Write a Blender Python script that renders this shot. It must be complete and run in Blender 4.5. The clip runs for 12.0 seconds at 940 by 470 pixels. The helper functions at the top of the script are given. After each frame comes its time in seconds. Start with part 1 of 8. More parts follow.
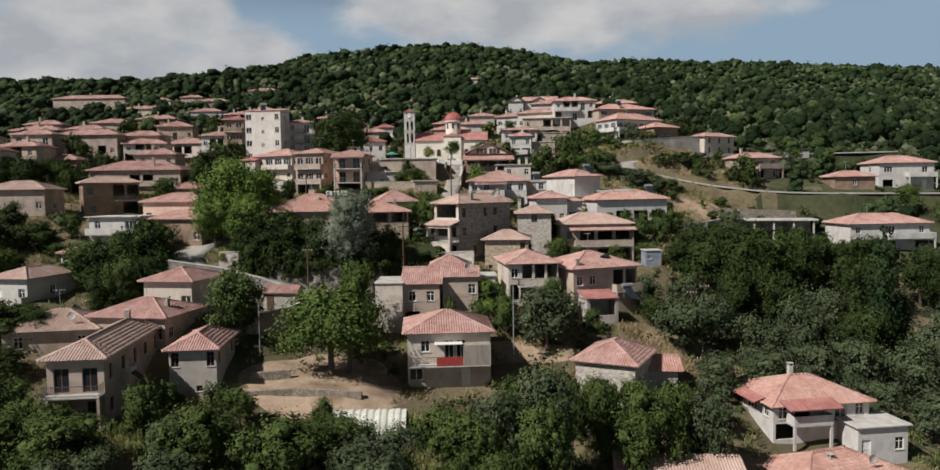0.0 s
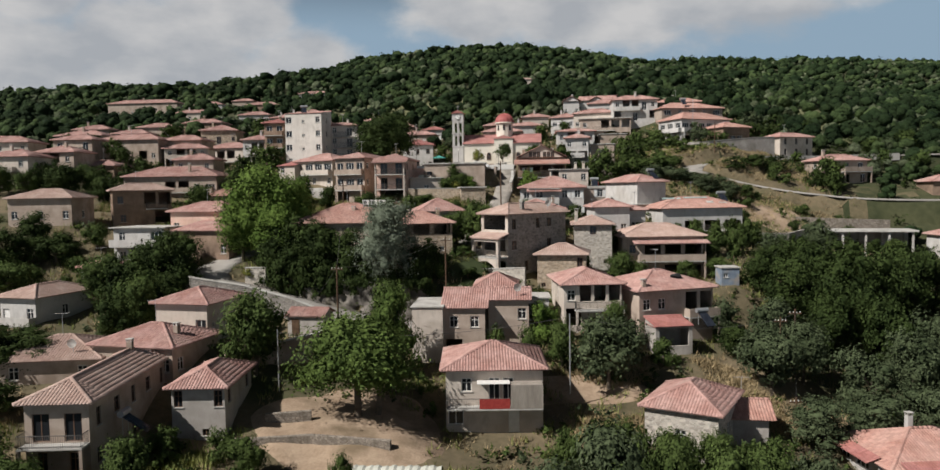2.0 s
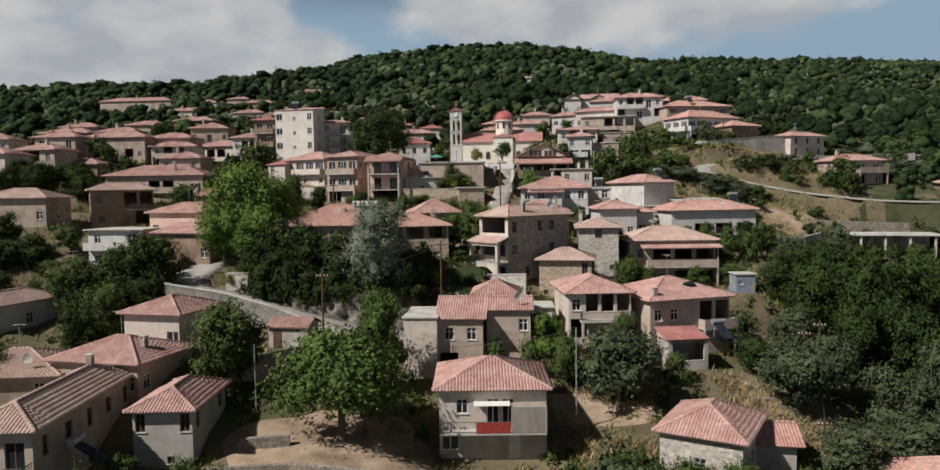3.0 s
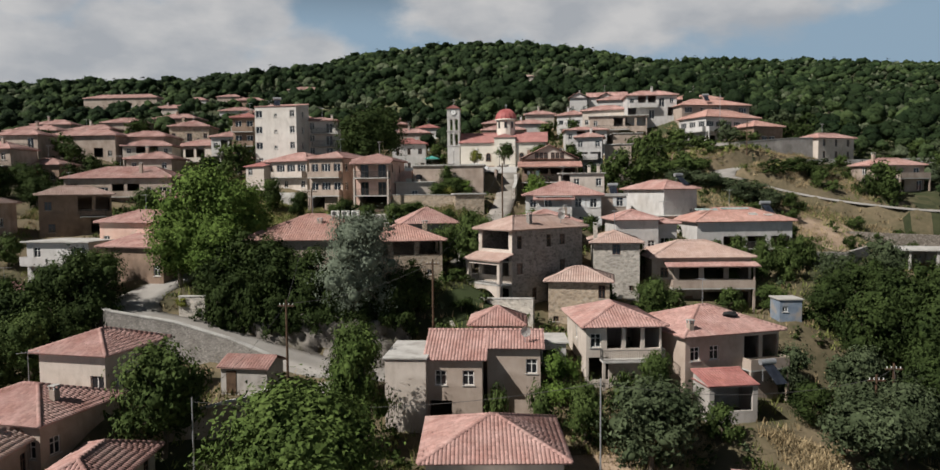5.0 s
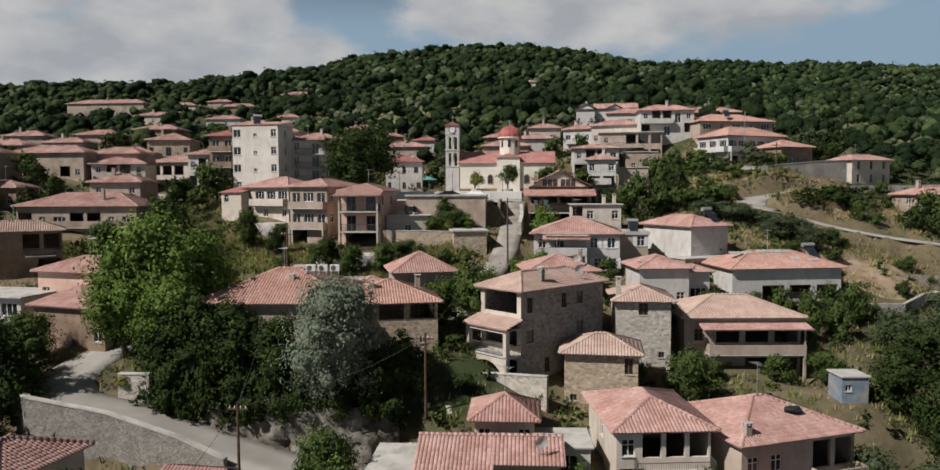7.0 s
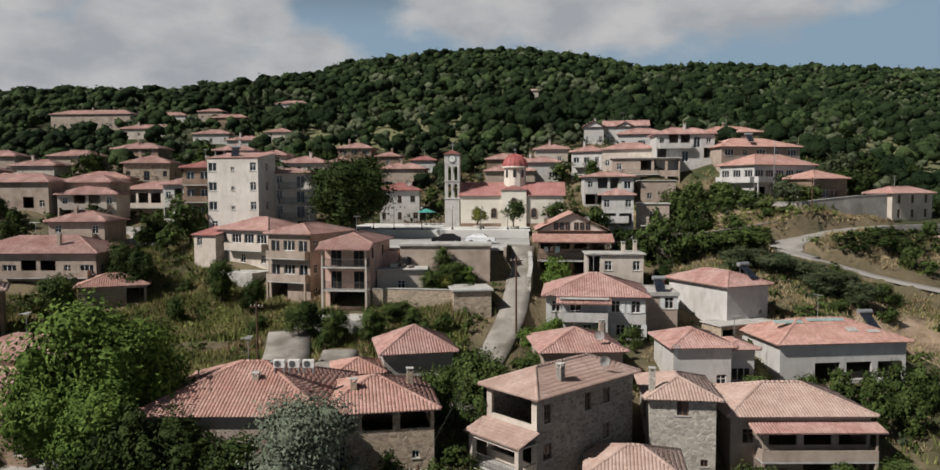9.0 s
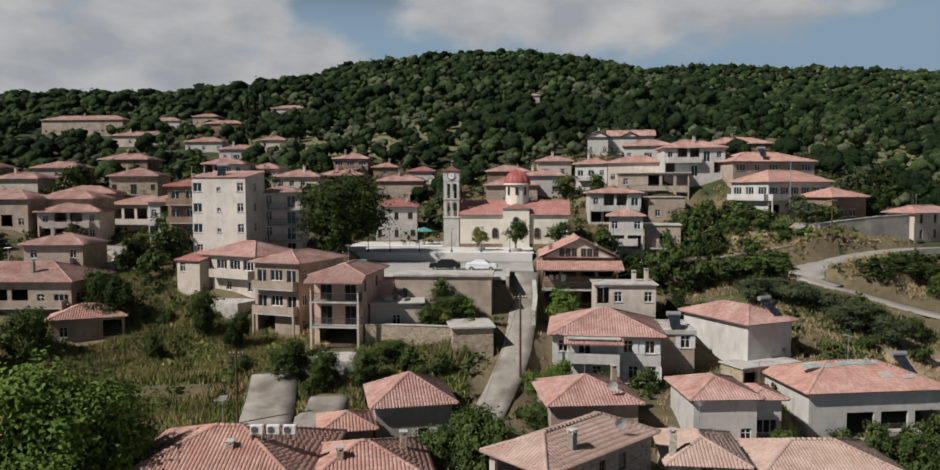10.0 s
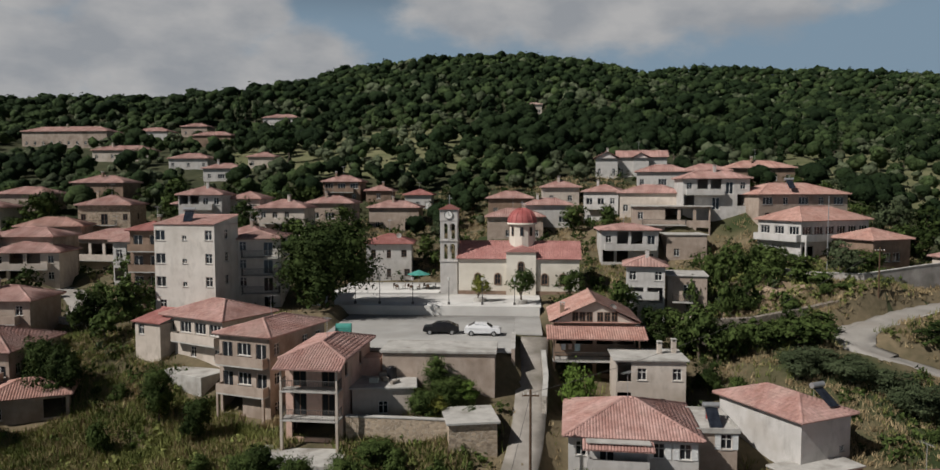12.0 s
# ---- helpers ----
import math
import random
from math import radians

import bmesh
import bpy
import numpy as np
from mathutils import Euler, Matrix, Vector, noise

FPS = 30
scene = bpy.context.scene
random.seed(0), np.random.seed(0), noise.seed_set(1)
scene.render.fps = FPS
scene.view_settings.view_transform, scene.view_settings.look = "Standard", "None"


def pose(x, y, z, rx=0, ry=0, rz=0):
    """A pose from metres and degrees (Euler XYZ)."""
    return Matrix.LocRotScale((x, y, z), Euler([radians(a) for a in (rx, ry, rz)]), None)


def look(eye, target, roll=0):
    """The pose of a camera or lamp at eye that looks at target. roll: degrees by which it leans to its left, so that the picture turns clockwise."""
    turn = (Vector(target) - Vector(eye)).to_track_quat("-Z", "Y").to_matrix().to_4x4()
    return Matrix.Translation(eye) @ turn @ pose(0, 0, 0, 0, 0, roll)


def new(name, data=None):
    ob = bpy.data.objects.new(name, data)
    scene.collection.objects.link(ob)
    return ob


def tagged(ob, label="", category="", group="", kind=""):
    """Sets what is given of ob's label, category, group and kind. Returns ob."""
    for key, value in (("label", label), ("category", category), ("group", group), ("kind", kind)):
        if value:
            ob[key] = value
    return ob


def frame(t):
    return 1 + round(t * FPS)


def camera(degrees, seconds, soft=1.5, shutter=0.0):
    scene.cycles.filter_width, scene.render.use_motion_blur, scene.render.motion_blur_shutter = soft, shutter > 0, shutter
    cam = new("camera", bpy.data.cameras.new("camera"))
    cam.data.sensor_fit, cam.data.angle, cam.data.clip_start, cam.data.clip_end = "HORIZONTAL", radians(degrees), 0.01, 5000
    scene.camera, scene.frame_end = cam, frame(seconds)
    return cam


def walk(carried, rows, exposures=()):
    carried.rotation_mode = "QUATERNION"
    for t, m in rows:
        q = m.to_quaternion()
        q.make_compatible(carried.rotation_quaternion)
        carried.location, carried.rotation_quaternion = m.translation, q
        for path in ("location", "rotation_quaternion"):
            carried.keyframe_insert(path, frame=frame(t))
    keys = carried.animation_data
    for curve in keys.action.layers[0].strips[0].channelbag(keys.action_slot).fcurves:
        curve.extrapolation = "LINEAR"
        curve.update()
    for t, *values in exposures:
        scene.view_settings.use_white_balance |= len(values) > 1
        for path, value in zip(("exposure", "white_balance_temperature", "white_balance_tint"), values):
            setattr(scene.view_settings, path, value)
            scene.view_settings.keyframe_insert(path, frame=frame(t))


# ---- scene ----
cam = camera(65.8, 12.0)
METRES, EYE, TILT, LEAN, TURN = 82.0, 40.0, 0.0, 0.0, 0.0
ROWS = [
    (0.0, 0.0, 0.0, 0.0, -0.05, -3.67, 0.83),
    (0.5, 0.0025, 0.0339, 0.0058, 3.45, -3.5, 1.09),
    (1.0, 0.006, 0.0676, 0.011, 4.27, -3.49, 1.08),
    (1.5, 0.006, 0.1031, 0.0116, 4.22, -3.49, 1.0),
    (2.0, 0.0053, 0.1404, 0.0118, 4.18, -3.47, 0.92),
    (2.5, 0.0041, 0.1793, 0.012, 4.15, -3.46, 0.86),
    (4.5, -0.0046, 0.3445, 0.0186, 4.09, -3.43, 0.54),
    (5.0, -0.0075, 0.3863, 0.0238, 4.07, -3.42, 0.49),
    (5.5, -0.0106, 0.4278, 0.0322, 4.06, -3.44, 0.42),
    (6.0, -0.014, 0.4686, 0.0462, 4.05, -3.45, 0.33),
    (6.5, -0.0176, 0.5094, 0.0643, 4.04, -3.45, 0.28),
    (7.0, -0.0209, 0.5496, 0.0837, 4.01, -3.46, 0.25),
    (7.5, -0.0242, 0.5896, 0.1026, 4.01, -3.45, 0.21),
    (9.5, -0.039, 0.7451, 0.1784, 3.97, -3.49, 0.17),
    (10.0, -0.0419, 0.784, 0.1975, 3.95, -3.49, 0.15),
    (10.5, -0.0449, 0.823, 0.2166, 3.94, -3.51, 0.13),
    (11.0, -0.0472, 0.8624, 0.2362, 3.94, -3.55, 0.12),
    (11.5, -0.0498, 0.9011, 0.2563, 3.93, -3.61, 0.11),
    (12.0, -0.0529, 0.9402, 0.2754, 3.91, -3.62, 0.09),
]
walk(cam, [(t, pose(0, 0, EYE, TILT, LEAN, TURN) @ pose(METRES * x, METRES * y, METRES * z, 90 + pitch, roll, yaw)) for t, x, y, z, yaw, pitch, roll in ROWS],
     exposures=((0.0, 0.19), (5.0, 0.16), (7.5, 0.08), (10.5, -0.08), (12.0, -0.26)))

# ---- sky and sun ----
SUN_FROM = Vector((-0.60, -0.385, 0.70)).normalized()
world = bpy.data.worlds.new("sky")
scene.world = world
world.use_nodes = True
wn, wl = world.node_tree.nodes, world.node_tree.links
sky = wn.new("ShaderNodeTexSky")
sky.sky_type, sky.sun_disc = "NISHITA", False
sky.sun_elevation = math.asin(SUN_FROM.z)
sky.sun_rotation = math.atan2(SUN_FROM.x, SUN_FROM.y)
sky.air_density, sky.dust_density = 1.0, 2.0
coords = wn.new("ShaderNodeTexCoord")
split = wn.new("ShaderNodeSeparateXYZ")
wl.new(coords.outputs["Generated"], split.inputs["Vector"])


def sky_math(kind, a, b):
    node = wn.new("ShaderNodeMath")
    node.operation = kind
    for socket, value in zip(node.inputs, (a, b)):
        if isinstance(value, (int, float)):
            socket.default_value = value
        else:
            wl.new(value, socket)
    return node.outputs[0]


def sky_range(value, low, high, first, last):
    node = wn.new("ShaderNodeMapRange")
    node.interpolation_type = "SMOOTHSTEP"
    for name, number in (("From Min", low), ("From Max", high), ("To Min", first), ("To Max", last)):
        node.inputs[name].default_value = number
    wl.new(value, node.inputs["Value"])
    return node.outputs["Result"]


def sky_noise(scale, detail, rough, shift=(0.0, 0.0, 0.0)):
    """Noise over the directions of the sky, drawn out along the horizon."""
    mapping, node = wn.new("ShaderNodeMapping"), wn.new("ShaderNodeTexNoise")
    mapping.inputs["Scale"].default_value, mapping.inputs["Location"].default_value = (1.0, 1.0, 1.9), shift
    wl.new(coords.outputs["Generated"], mapping.inputs["Vector"])
    node.inputs["Scale"].default_value, node.inputs["Detail"].default_value, node.inputs["Roughness"].default_value = scale, detail, rough
    wl.new(mapping.outputs["Vector"], node.inputs["Vector"])
    return node.outputs["Fac"]


# cumulus banks: bearing and height above the horizon of the middle, half sizes (all degrees), thickness
BANKS = [(-37.5, 9.0, 12.0, 5.5, 1.0), (-35.0, 13.5, 4.5, 3.4, 1.0), (-27.0, 9.5, 10.0, 6.0, 1.0), (-22.5, 13.0, 6.5, 4.5, 0.9), (-17.0, 9.0, 7.0, 4.5, 0.85),
         (-4.0, 13.2, 8.0, 3.6, 0.9), (4.5, 13.5, 9.0, 4.2, 0.95), (15.0, 13.2, 11.0, 3.8, 0.85), (0.0, 16.5, 14.0, 3.0, 0.9), (-44.0, 15.0, 7.0, 6.0, 0.8), (30.0, 15.6, 12.0, 3.4, 0.7), (44.0, 13.0, 10.0, 4.0, 0.8)]
mass = 0.0
for bearing, lift, wide, tall, thick in BANKS:
    az, el = radians(bearing), radians(lift)
    away = wn.new("ShaderNodeVectorMath")
    away.operation = "SUBTRACT"
    wl.new(coords.outputs["Generated"], away.inputs[0])
    away.inputs[1].default_value = (math.sin(az) * math.cos(el), math.cos(az) * math.cos(el), math.sin(el))
    scaled = wn.new("ShaderNodeVectorMath")
    scaled.operation = "MULTIPLY"
    wl.new(away.outputs["Vector"], scaled.inputs[0])
    scaled.inputs[1].default_value = (1 / radians(wide), 1 / radians(wide), 1 / radians(tall))
    far = wn.new("ShaderNodeVectorMath")
    far.operation = "LENGTH"
    wl.new(scaled.outputs["Vector"], far.inputs[0])
    mass = sky_math("MAXIMUM", sky_range(far.outputs["Value"], 0.0, 1.5, thick, 0.0), mass)
puffs = sky_noise(6.5, 9, 0.56, (0.62, 0.2, 0.42))
shape = sky_math("ADD", mass, sky_math("MULTIPLY", sky_math("SUBTRACT", puffs, 0.5), 1.7))
drift = sky_math("MULTIPLY", sky_range(sky_noise(3.4, 9, 0.5), 0.47, 0.62, 0.0, 0.7), sky_range(split.outputs["Z"], 0.20, 0.34, 1.0, 0.05))
behind = sky_math("MULTIPLY", drift, sky_range(split.outputs["Y"], 0.30, 0.65, 1.0, 0.0))
amount = sky_math("MAXIMUM", sky_range(shape, 0.16, 0.66, 0.0, 0.95), behind)
hazy = wn.new("ShaderNodeMix")              # pale summer haze low over the hills
hazy.data_type = "RGBA"
wl.new(sky_range(split.outputs["Z"], 0.20, 0.33, 0.95, 0.0), hazy.inputs["Factor"])
wl.new(sky.outputs["Color"], hazy.inputs["A"])
hazy.inputs["B"].default_value = (13.6, 19.0, 24.4, 1)
clouded = wn.new("ShaderNodeMix")
clouded.data_type = "RGBA"
wl.new(amount, clouded.inputs["Factor"])
wl.new(hazy.outputs["Result"], clouded.inputs["A"])
shade = wn.new("ShaderNodeValToRGB")         # lit tops and grey undersides of the clouds
shade.color_ramp.elements[0].position, shade.color_ramp.elements[1].position = 0.36, 0.64
shade.color_ramp.elements[0].color, shade.color_ramp.elements[1].color = (0.66, 0.69, 0.74, 1), (1, 0.985, 0.98, 1)
wl.new(sky_noise(8.5, 7, 0.52, (0.1, 0.3, 0.0)), shade.inputs["Fac"])
lit = wn.new("ShaderNodeVectorMath")
lit.operation = "SCALE"
lit.inputs["Scale"].default_value = 28.4
wl.new(shade.outputs["Color"], lit.inputs[0])
wl.new(lit.outputs["Vector"], clouded.inputs["B"])
background = wn["Background"]
wl.new(clouded.outputs["Result"], background.inputs["Color"])
background.inputs["Strength"].default_value = 0.018

sun = new("sun", bpy.data.lights.new("sun", "SUN"))
sun.data.energy, sun.data.angle, sun.data.color = 5.0, radians(0.6), (1.0, 0.968, 0.93)
sun.matrix_world = look(SUN_FROM * 100, (0, 0, 0))


# ---- materials ----
def material(name, low, high, scale=1.5, rough=0.85, bump=0.3, grain=14.0, island=0.0, object_random=0.0, stain=None, metal=0.0, stretch_z=1.0, streak=0.0):
    """Two colours mixed by a coarse and a fine noise, with relief from the fine one. island, object_random: how much each piece or object differs in value."""
    m = bpy.data.materials.new(name)
    m.use_nodes = True
    n, l = m.node_tree.nodes, m.node_tree.links
    bsdf = n["Principled BSDF"]
    bsdf.inputs["Roughness"].default_value, bsdf.inputs["Metallic"].default_value = rough, metal
    bsdf.inputs["Specular IOR Level"].default_value = 0.25
    tc = n.new("ShaderNodeTexCoord")
    mp = n.new("ShaderNodeMapping")
    mp.inputs["Scale"].default_value = (1, 1, stretch_z)
    l.new(tc.outputs["Object"], mp.inputs["Vector"])
    coarse, fine = n.new("ShaderNodeTexNoise"), n.new("ShaderNodeTexNoise")
    coarse.inputs["Scale"].default_value, coarse.inputs["Detail"].default_value = scale, 5
    fine.inputs["Scale"].default_value, fine.inputs["Detail"].default_value = grain, 6
    l.new(mp.outputs["Vector"], coarse.inputs["Vector"])
    l.new(mp.outputs["Vector"], fine.inputs["Vector"])
    both = n.new("ShaderNodeMath")
    both.operation = "MULTIPLY_ADD"
    l.new(fine.outputs["Fac"], both.inputs[0])
    both.inputs[1].default_value = 0.45
    l.new(coarse.outputs["Fac"], both.inputs[2])
    ramp = n.new("ShaderNodeValToRGB")
    ramp.color_ramp.elements[0].position, ramp.color_ramp.elements[1].position = 0.50, 0.98
    ramp.color_ramp.elements[0].color, ramp.color_ramp.elements[1].color = (*low, 1), (*high, 1)
    l.new(both.outputs[0], ramp.inputs["Fac"])
    colour = ramp.outputs["Color"]
    if stain:
        spots = n.new("ShaderNodeTexNoise")
        spots.inputs["Scale"].default_value, spots.inputs["Detail"].default_value = scale * 0.55, 8
        l.new(mp.outputs["Vector"], spots.inputs["Vector"])
        mask = n.new("ShaderNodeValToRGB")
        mask.color_ramp.elements[0].position, mask.color_ramp.elements[1].position = 0.50, 0.68
        l.new(spots.outputs["Fac"], mask.inputs["Fac"])
        mix = n.new("ShaderNodeMix")
        mix.data_type = "RGBA"
        l.new(mask.outputs["Color"], mix.inputs["Factor"])
        l.new(colour, mix.inputs["A"])
        mix.inputs["B"].default_value = (*stain, 1)
        colour = mix.outputs["Result"]
    if streak:       # rain streaks and patches of worn render
        runs = n.new("ShaderNodeTexNoise")
        runs.inputs["Scale"].default_value, runs.inputs["Detail"].default_value, runs.inputs["Roughness"].default_value = 0.9, 10, 0.66
        tall = n.new("ShaderNodeMapping")
        tall.inputs["Scale"].default_value = (1, 1, 0.45)
        l.new(tc.outputs["Object"], tall.inputs["Vector"])
        l.new(tall.outputs["Vector"], runs.inputs["Vector"])
        worn = n.new("ShaderNodeMapRange")
        worn.inputs["From Min"].default_value, worn.inputs["From Max"].default_value = 0.50, 0.74
        worn.inputs["To Min"].default_value, worn.inputs["To Max"].default_value = 0.0, streak
        l.new(runs.outputs["Fac"], worn.inputs["Value"])
        dirty = n.new("ShaderNodeMix")
        dirty.data_type = "RGBA"
        l.new(worn.outputs["Result"], dirty.inputs["Factor"])
        l.new(colour, dirty.inputs["A"])
        dirty.inputs["B"].default_value = (low[0] * 0.42, low[1] * 0.39, low[2] * 0.36, 1)
        colour = dirty.outputs["Result"]
    if island or object_random:
        hsv = n.new("ShaderNodeHueSaturation")
        span = n.new("ShaderNodeMapRange")
        if island:
            geo = n.new("ShaderNodeNewGeometry")
            l.new(geo.outputs["Random Per Island"], span.inputs["Value"])
        else:
            info = n.new("ShaderNodeObjectInfo")
            l.new(info.outputs["Random"], span.inputs["Value"])
        r = island or object_random
        span.inputs["To Min"].default_value, span.inputs["To Max"].default_value = 1 - r, 1 + r
        l.new(span.outputs["Result"], hsv.inputs["Value"])
        l.new(colour, hsv.inputs["Color"])
        colour = hsv.outputs["Color"]
    l.new(colour, bsdf.inputs["Base Color"])
    if bump:
        b = n.new("ShaderNodeBump")
        b.inputs["Strength"].default_value, b.inputs["Distance"].default_value = bump, 0.05
        l.new(fine.outputs["Fac"], b.inputs["Height"])
        l.new(b.outputs["Normal"], bsdf.inputs["Normal"])
    return m


def leaf_material(name, low, high, scale=0.35, island=0.2, stain=None):
    m = material(name, low, high, scale=scale, rough=0.75, bump=0.0, grain=1.2, island=island, stain=stain)
    bsdf = m.node_tree.nodes["Principled BSDF"]
    bsdf.inputs["Specular IOR Level"].default_value = 0.06
    return m


def masonry(name, stone_a, stone_b, joint, size=2.6, bump=0.9):
    """Rubble stonework: cells of two stone colours with paler recessed joints."""
    m = material(name, stone_a, stone_b, scale=1.2, rough=0.92, bump=0.0, grain=9)
    n, l = m.node_tree.nodes, m.node_tree.links
    bsdf = n["Principled BSDF"]
    base = bsdf.inputs["Base Color"].links[0].from_socket
    tc = n.new("ShaderNodeTexCoord")
    mp = n.new("ShaderNodeMapping")
    mp.inputs["Scale"].default_value = (1, 1, 1.6)
    l.new(tc.outputs["Object"], mp.inputs["Vector"])
    cells, edges = n.new("ShaderNodeTexVoronoi"), n.new("ShaderNodeTexVoronoi")
    edges.feature = "DISTANCE_TO_EDGE"
    for v in (cells, edges):
        v.inputs["Scale"].default_value = size
        l.new(mp.outputs["Vector"], v.inputs["Vector"])
    tone = n.new("ShaderNodeHueSaturation")
    span = n.new("ShaderNodeMapRange")
    l.new(cells.outputs["Color"], span.inputs["Value"])
    span.inputs["To Min"].default_value, span.inputs["To Max"].default_value = 0.6, 1.35
    l.new(span.outputs["Result"], tone.inputs["Value"])
    l.new(base, tone.inputs["Color"])
    ramp = n.new("ShaderNodeValToRGB")
    ramp.color_ramp.elements[0].position, ramp.color_ramp.elements[1].position = 0.02, 0.07
    l.new(edges.outputs["Distance"], ramp.inputs["Fac"])
    mix = n.new("ShaderNodeMix")
    mix.data_type = "RGBA"
    l.new(ramp.outputs["Color"], mix.inputs["Factor"])
    mix.inputs["A"].default_value = (*joint, 1)
    l.new(tone.outputs["Color"], mix.inputs["B"])
    l.new(mix.outputs["Result"], bsdf.inputs["Base Color"])
    b = n.new("ShaderNodeBump")
    b.inputs["Strength"].default_value, b.inputs["Distance"].default_value = bump, 0.04
    l.new(ramp.outputs["Color"], b.inputs["Height"])
    l.new(b.outputs["Normal"], bsdf.inputs["Normal"])
    return m


GROUND = material("dry_grass_ground", (0.072, 0.062, 0.034), (0.195, 0.150, 0.092), scale=0.12, rough=1.0, bump=0.8, grain=1.6, stain=(0.034, 0.046, 0.016))
EARTH = material("bare_tan_earth", (0.24, 0.170, 0.115), (0.38, 0.285, 0.20), scale=0.5, rough=1.0, bump=0.9, grain=4, stain=(0.17, 0.125, 0.08))
WALL = {
    "cream": material("cream_plaster", (0.45, 0.385, 0.325), (0.60, 0.53, 0.46), scale=0.5, stain=(0.39, 0.33, 0.27), streak=0.45),
    "ivory": material("ivory_plaster", (0.57, 0.53, 0.475), (0.71, 0.665, 0.60), scale=0.4, stain=(0.52, 0.475, 0.42), streak=0.45),
    "white": material("white_plaster", (0.43, 0.408, 0.38), (0.575, 0.55, 0.522), scale=0.5, stain=(0.43, 0.40, 0.365), streak=0.45),
    "tan": material("tan_plaster", (0.32, 0.25, 0.20), (0.46, 0.375, 0.31), scale=0.6, stain=(0.26, 0.20, 0.155), streak=0.45),
    "brown": material("brown_plaster", (0.20, 0.135, 0.095), (0.32, 0.225, 0.165), scale=0.6, stain=(0.15, 0.105, 0.075), streak=0.45),
    "grey": material("grey_render", (0.33, 0.30, 0.27), (0.46, 0.42, 0.38), scale=0.6, stain=(0.25, 0.23, 0.20), streak=0.45),
    "pink": material("faded_pink_plaster", (0.52, 0.33, 0.26), (0.64, 0.45, 0.37), scale=0.6, stain=(0.46, 0.36, 0.29), streak=0.45),
    "stone": masonry("grey_rubble_stone", (0.20, 0.18, 0.16), (0.34, 0.31, 0.28), (0.36, 0.33, 0.29)),
    "palestone": masonry("pale_rubble_stone", (0.36, 0.32, 0.27), (0.50, 0.45, 0.39), (0.50, 0.46, 0.40)),
    "church": material("pale_yellow_plaster", (0.58, 0.53, 0.45), (0.72, 0.67, 0.58), scale=0.4, stain=(0.54, 0.49, 0.41)),
    "whitestone": masonry("white_rubble_stone", (0.50, 0.48, 0.45), (0.66, 0.64, 0.60), (0.60, 0.58, 0.54), size=3.2),
    "blue": material("faded_blue_boards", (0.13, 0.165, 0.21), (0.23, 0.27, 0.32), scale=1.4, stain=(0.28, 0.25, 0.22)),
    "tanstone": masonry("tan_rubble_stone", (0.34, 0.26, 0.18), (0.48, 0.38, 0.28), (0.46, 0.39, 0.31)),
}
TILES = {
    "red": material("weathered_clay_tiles", (0.30, 0.157, 0.130), (0.46, 0.298, 0.262), scale=0.5, rough=0.9, bump=0.2, grain=7, island=0.16, stain=(0.37, 0.245, 0.21)),
    "pale": material("bleached_clay_tiles", (0.34, 0.225, 0.185), (0.48, 0.36, 0.305), scale=0.5, rough=0.9, bump=0.2, grain=7, island=0.10, stain=(0.37, 0.25, 0.20)),
    "orange": material("orange_clay_tiles", (0.34, 0.175, 0.138), (0.48, 0.305, 0.255), scale=0.5, rough=0.9, bump=0.2, grain=7, island=0.16, stain=(0.40, 0.245, 0.20)),
    "church": material("dusty_red_tiles", (0.36, 0.155, 0.135), (0.47, 0.25, 0.22), scale=0.5, rough=0.9, bump=0.2, grain=7, island=0.12, stain=(0.36, 0.17, 0.15)),
    "deep": material("deep_red_tiles", (0.27, 0.105, 0.09), (0.39, 0.185, 0.165), scale=0.5, rough=0.9, bump=0.2, grain=7, island=0.14, stain=(0.30, 0.12, 0.09)),
}
DOME = material("red_painted_dome", (0.30, 0.075, 0.07), (0.42, 0.14, 0.13), scale=0.8, rough=0.6, bump=0.1)
CONCRETE = material("weathered_concrete", (0.38, 0.36, 0.33), (0.52, 0.50, 0.46), scale=0.8, stain=(0.30, 0.28, 0.25), streak=0.5)
ASPHALT = material("worn_grey_road", (0.235, 0.218, 0.195), (0.345, 0.322, 0.29), scale=0.4, stain=(0.27, 0.245, 0.215))
PAVING = material("pale_stone_paving", (0.52, 0.50, 0.47), (0.66, 0.64, 0.60), scale=0.3, stain=(0.47, 0.45, 0.42))
PARKING = material("pale_worn_concrete", (0.30, 0.29, 0.27), (0.42, 0.405, 0.38), scale=0.35, stain=(0.33, 0.315, 0.29))
WOOD = material("dark_stained_wood", (0.06, 0.035, 0.02), (0.13, 0.08, 0.05), scale=2, bump=0.3, grain=20)
FRAMEWHITE = material("white_painted_joinery", (0.62, 0.60, 0.56), (0.76, 0.74, 0.70), scale=2, rough=0.5, bump=0.05)
FRAMEBROWN = material("brown_painted_joinery", (0.12, 0.07, 0.045), (0.2, 0.12, 0.08), scale=2, rough=0.6, bump=0.05)
SHUTTER = material("pale_shutters", (0.55, 0.55, 0.53), (0.70, 0.70, 0.68), scale=3, rough=0.6, bump=0.1)
METAL = material("galvanised_metal", (0.36, 0.36, 0.36), (0.5, 0.5, 0.5), scale=3, rough=0.45, bump=0.05, metal=0.6)
IRON = material("dark_iron", (0.05, 0.05, 0.05), (0.10, 0.09, 0.08), scale=3, rough=0.6, bump=0.05)
BARK = material("bark", (0.07, 0.055, 0.04), (0.15, 0.12, 0.09), scale=3, bump=0.8, grain=18)
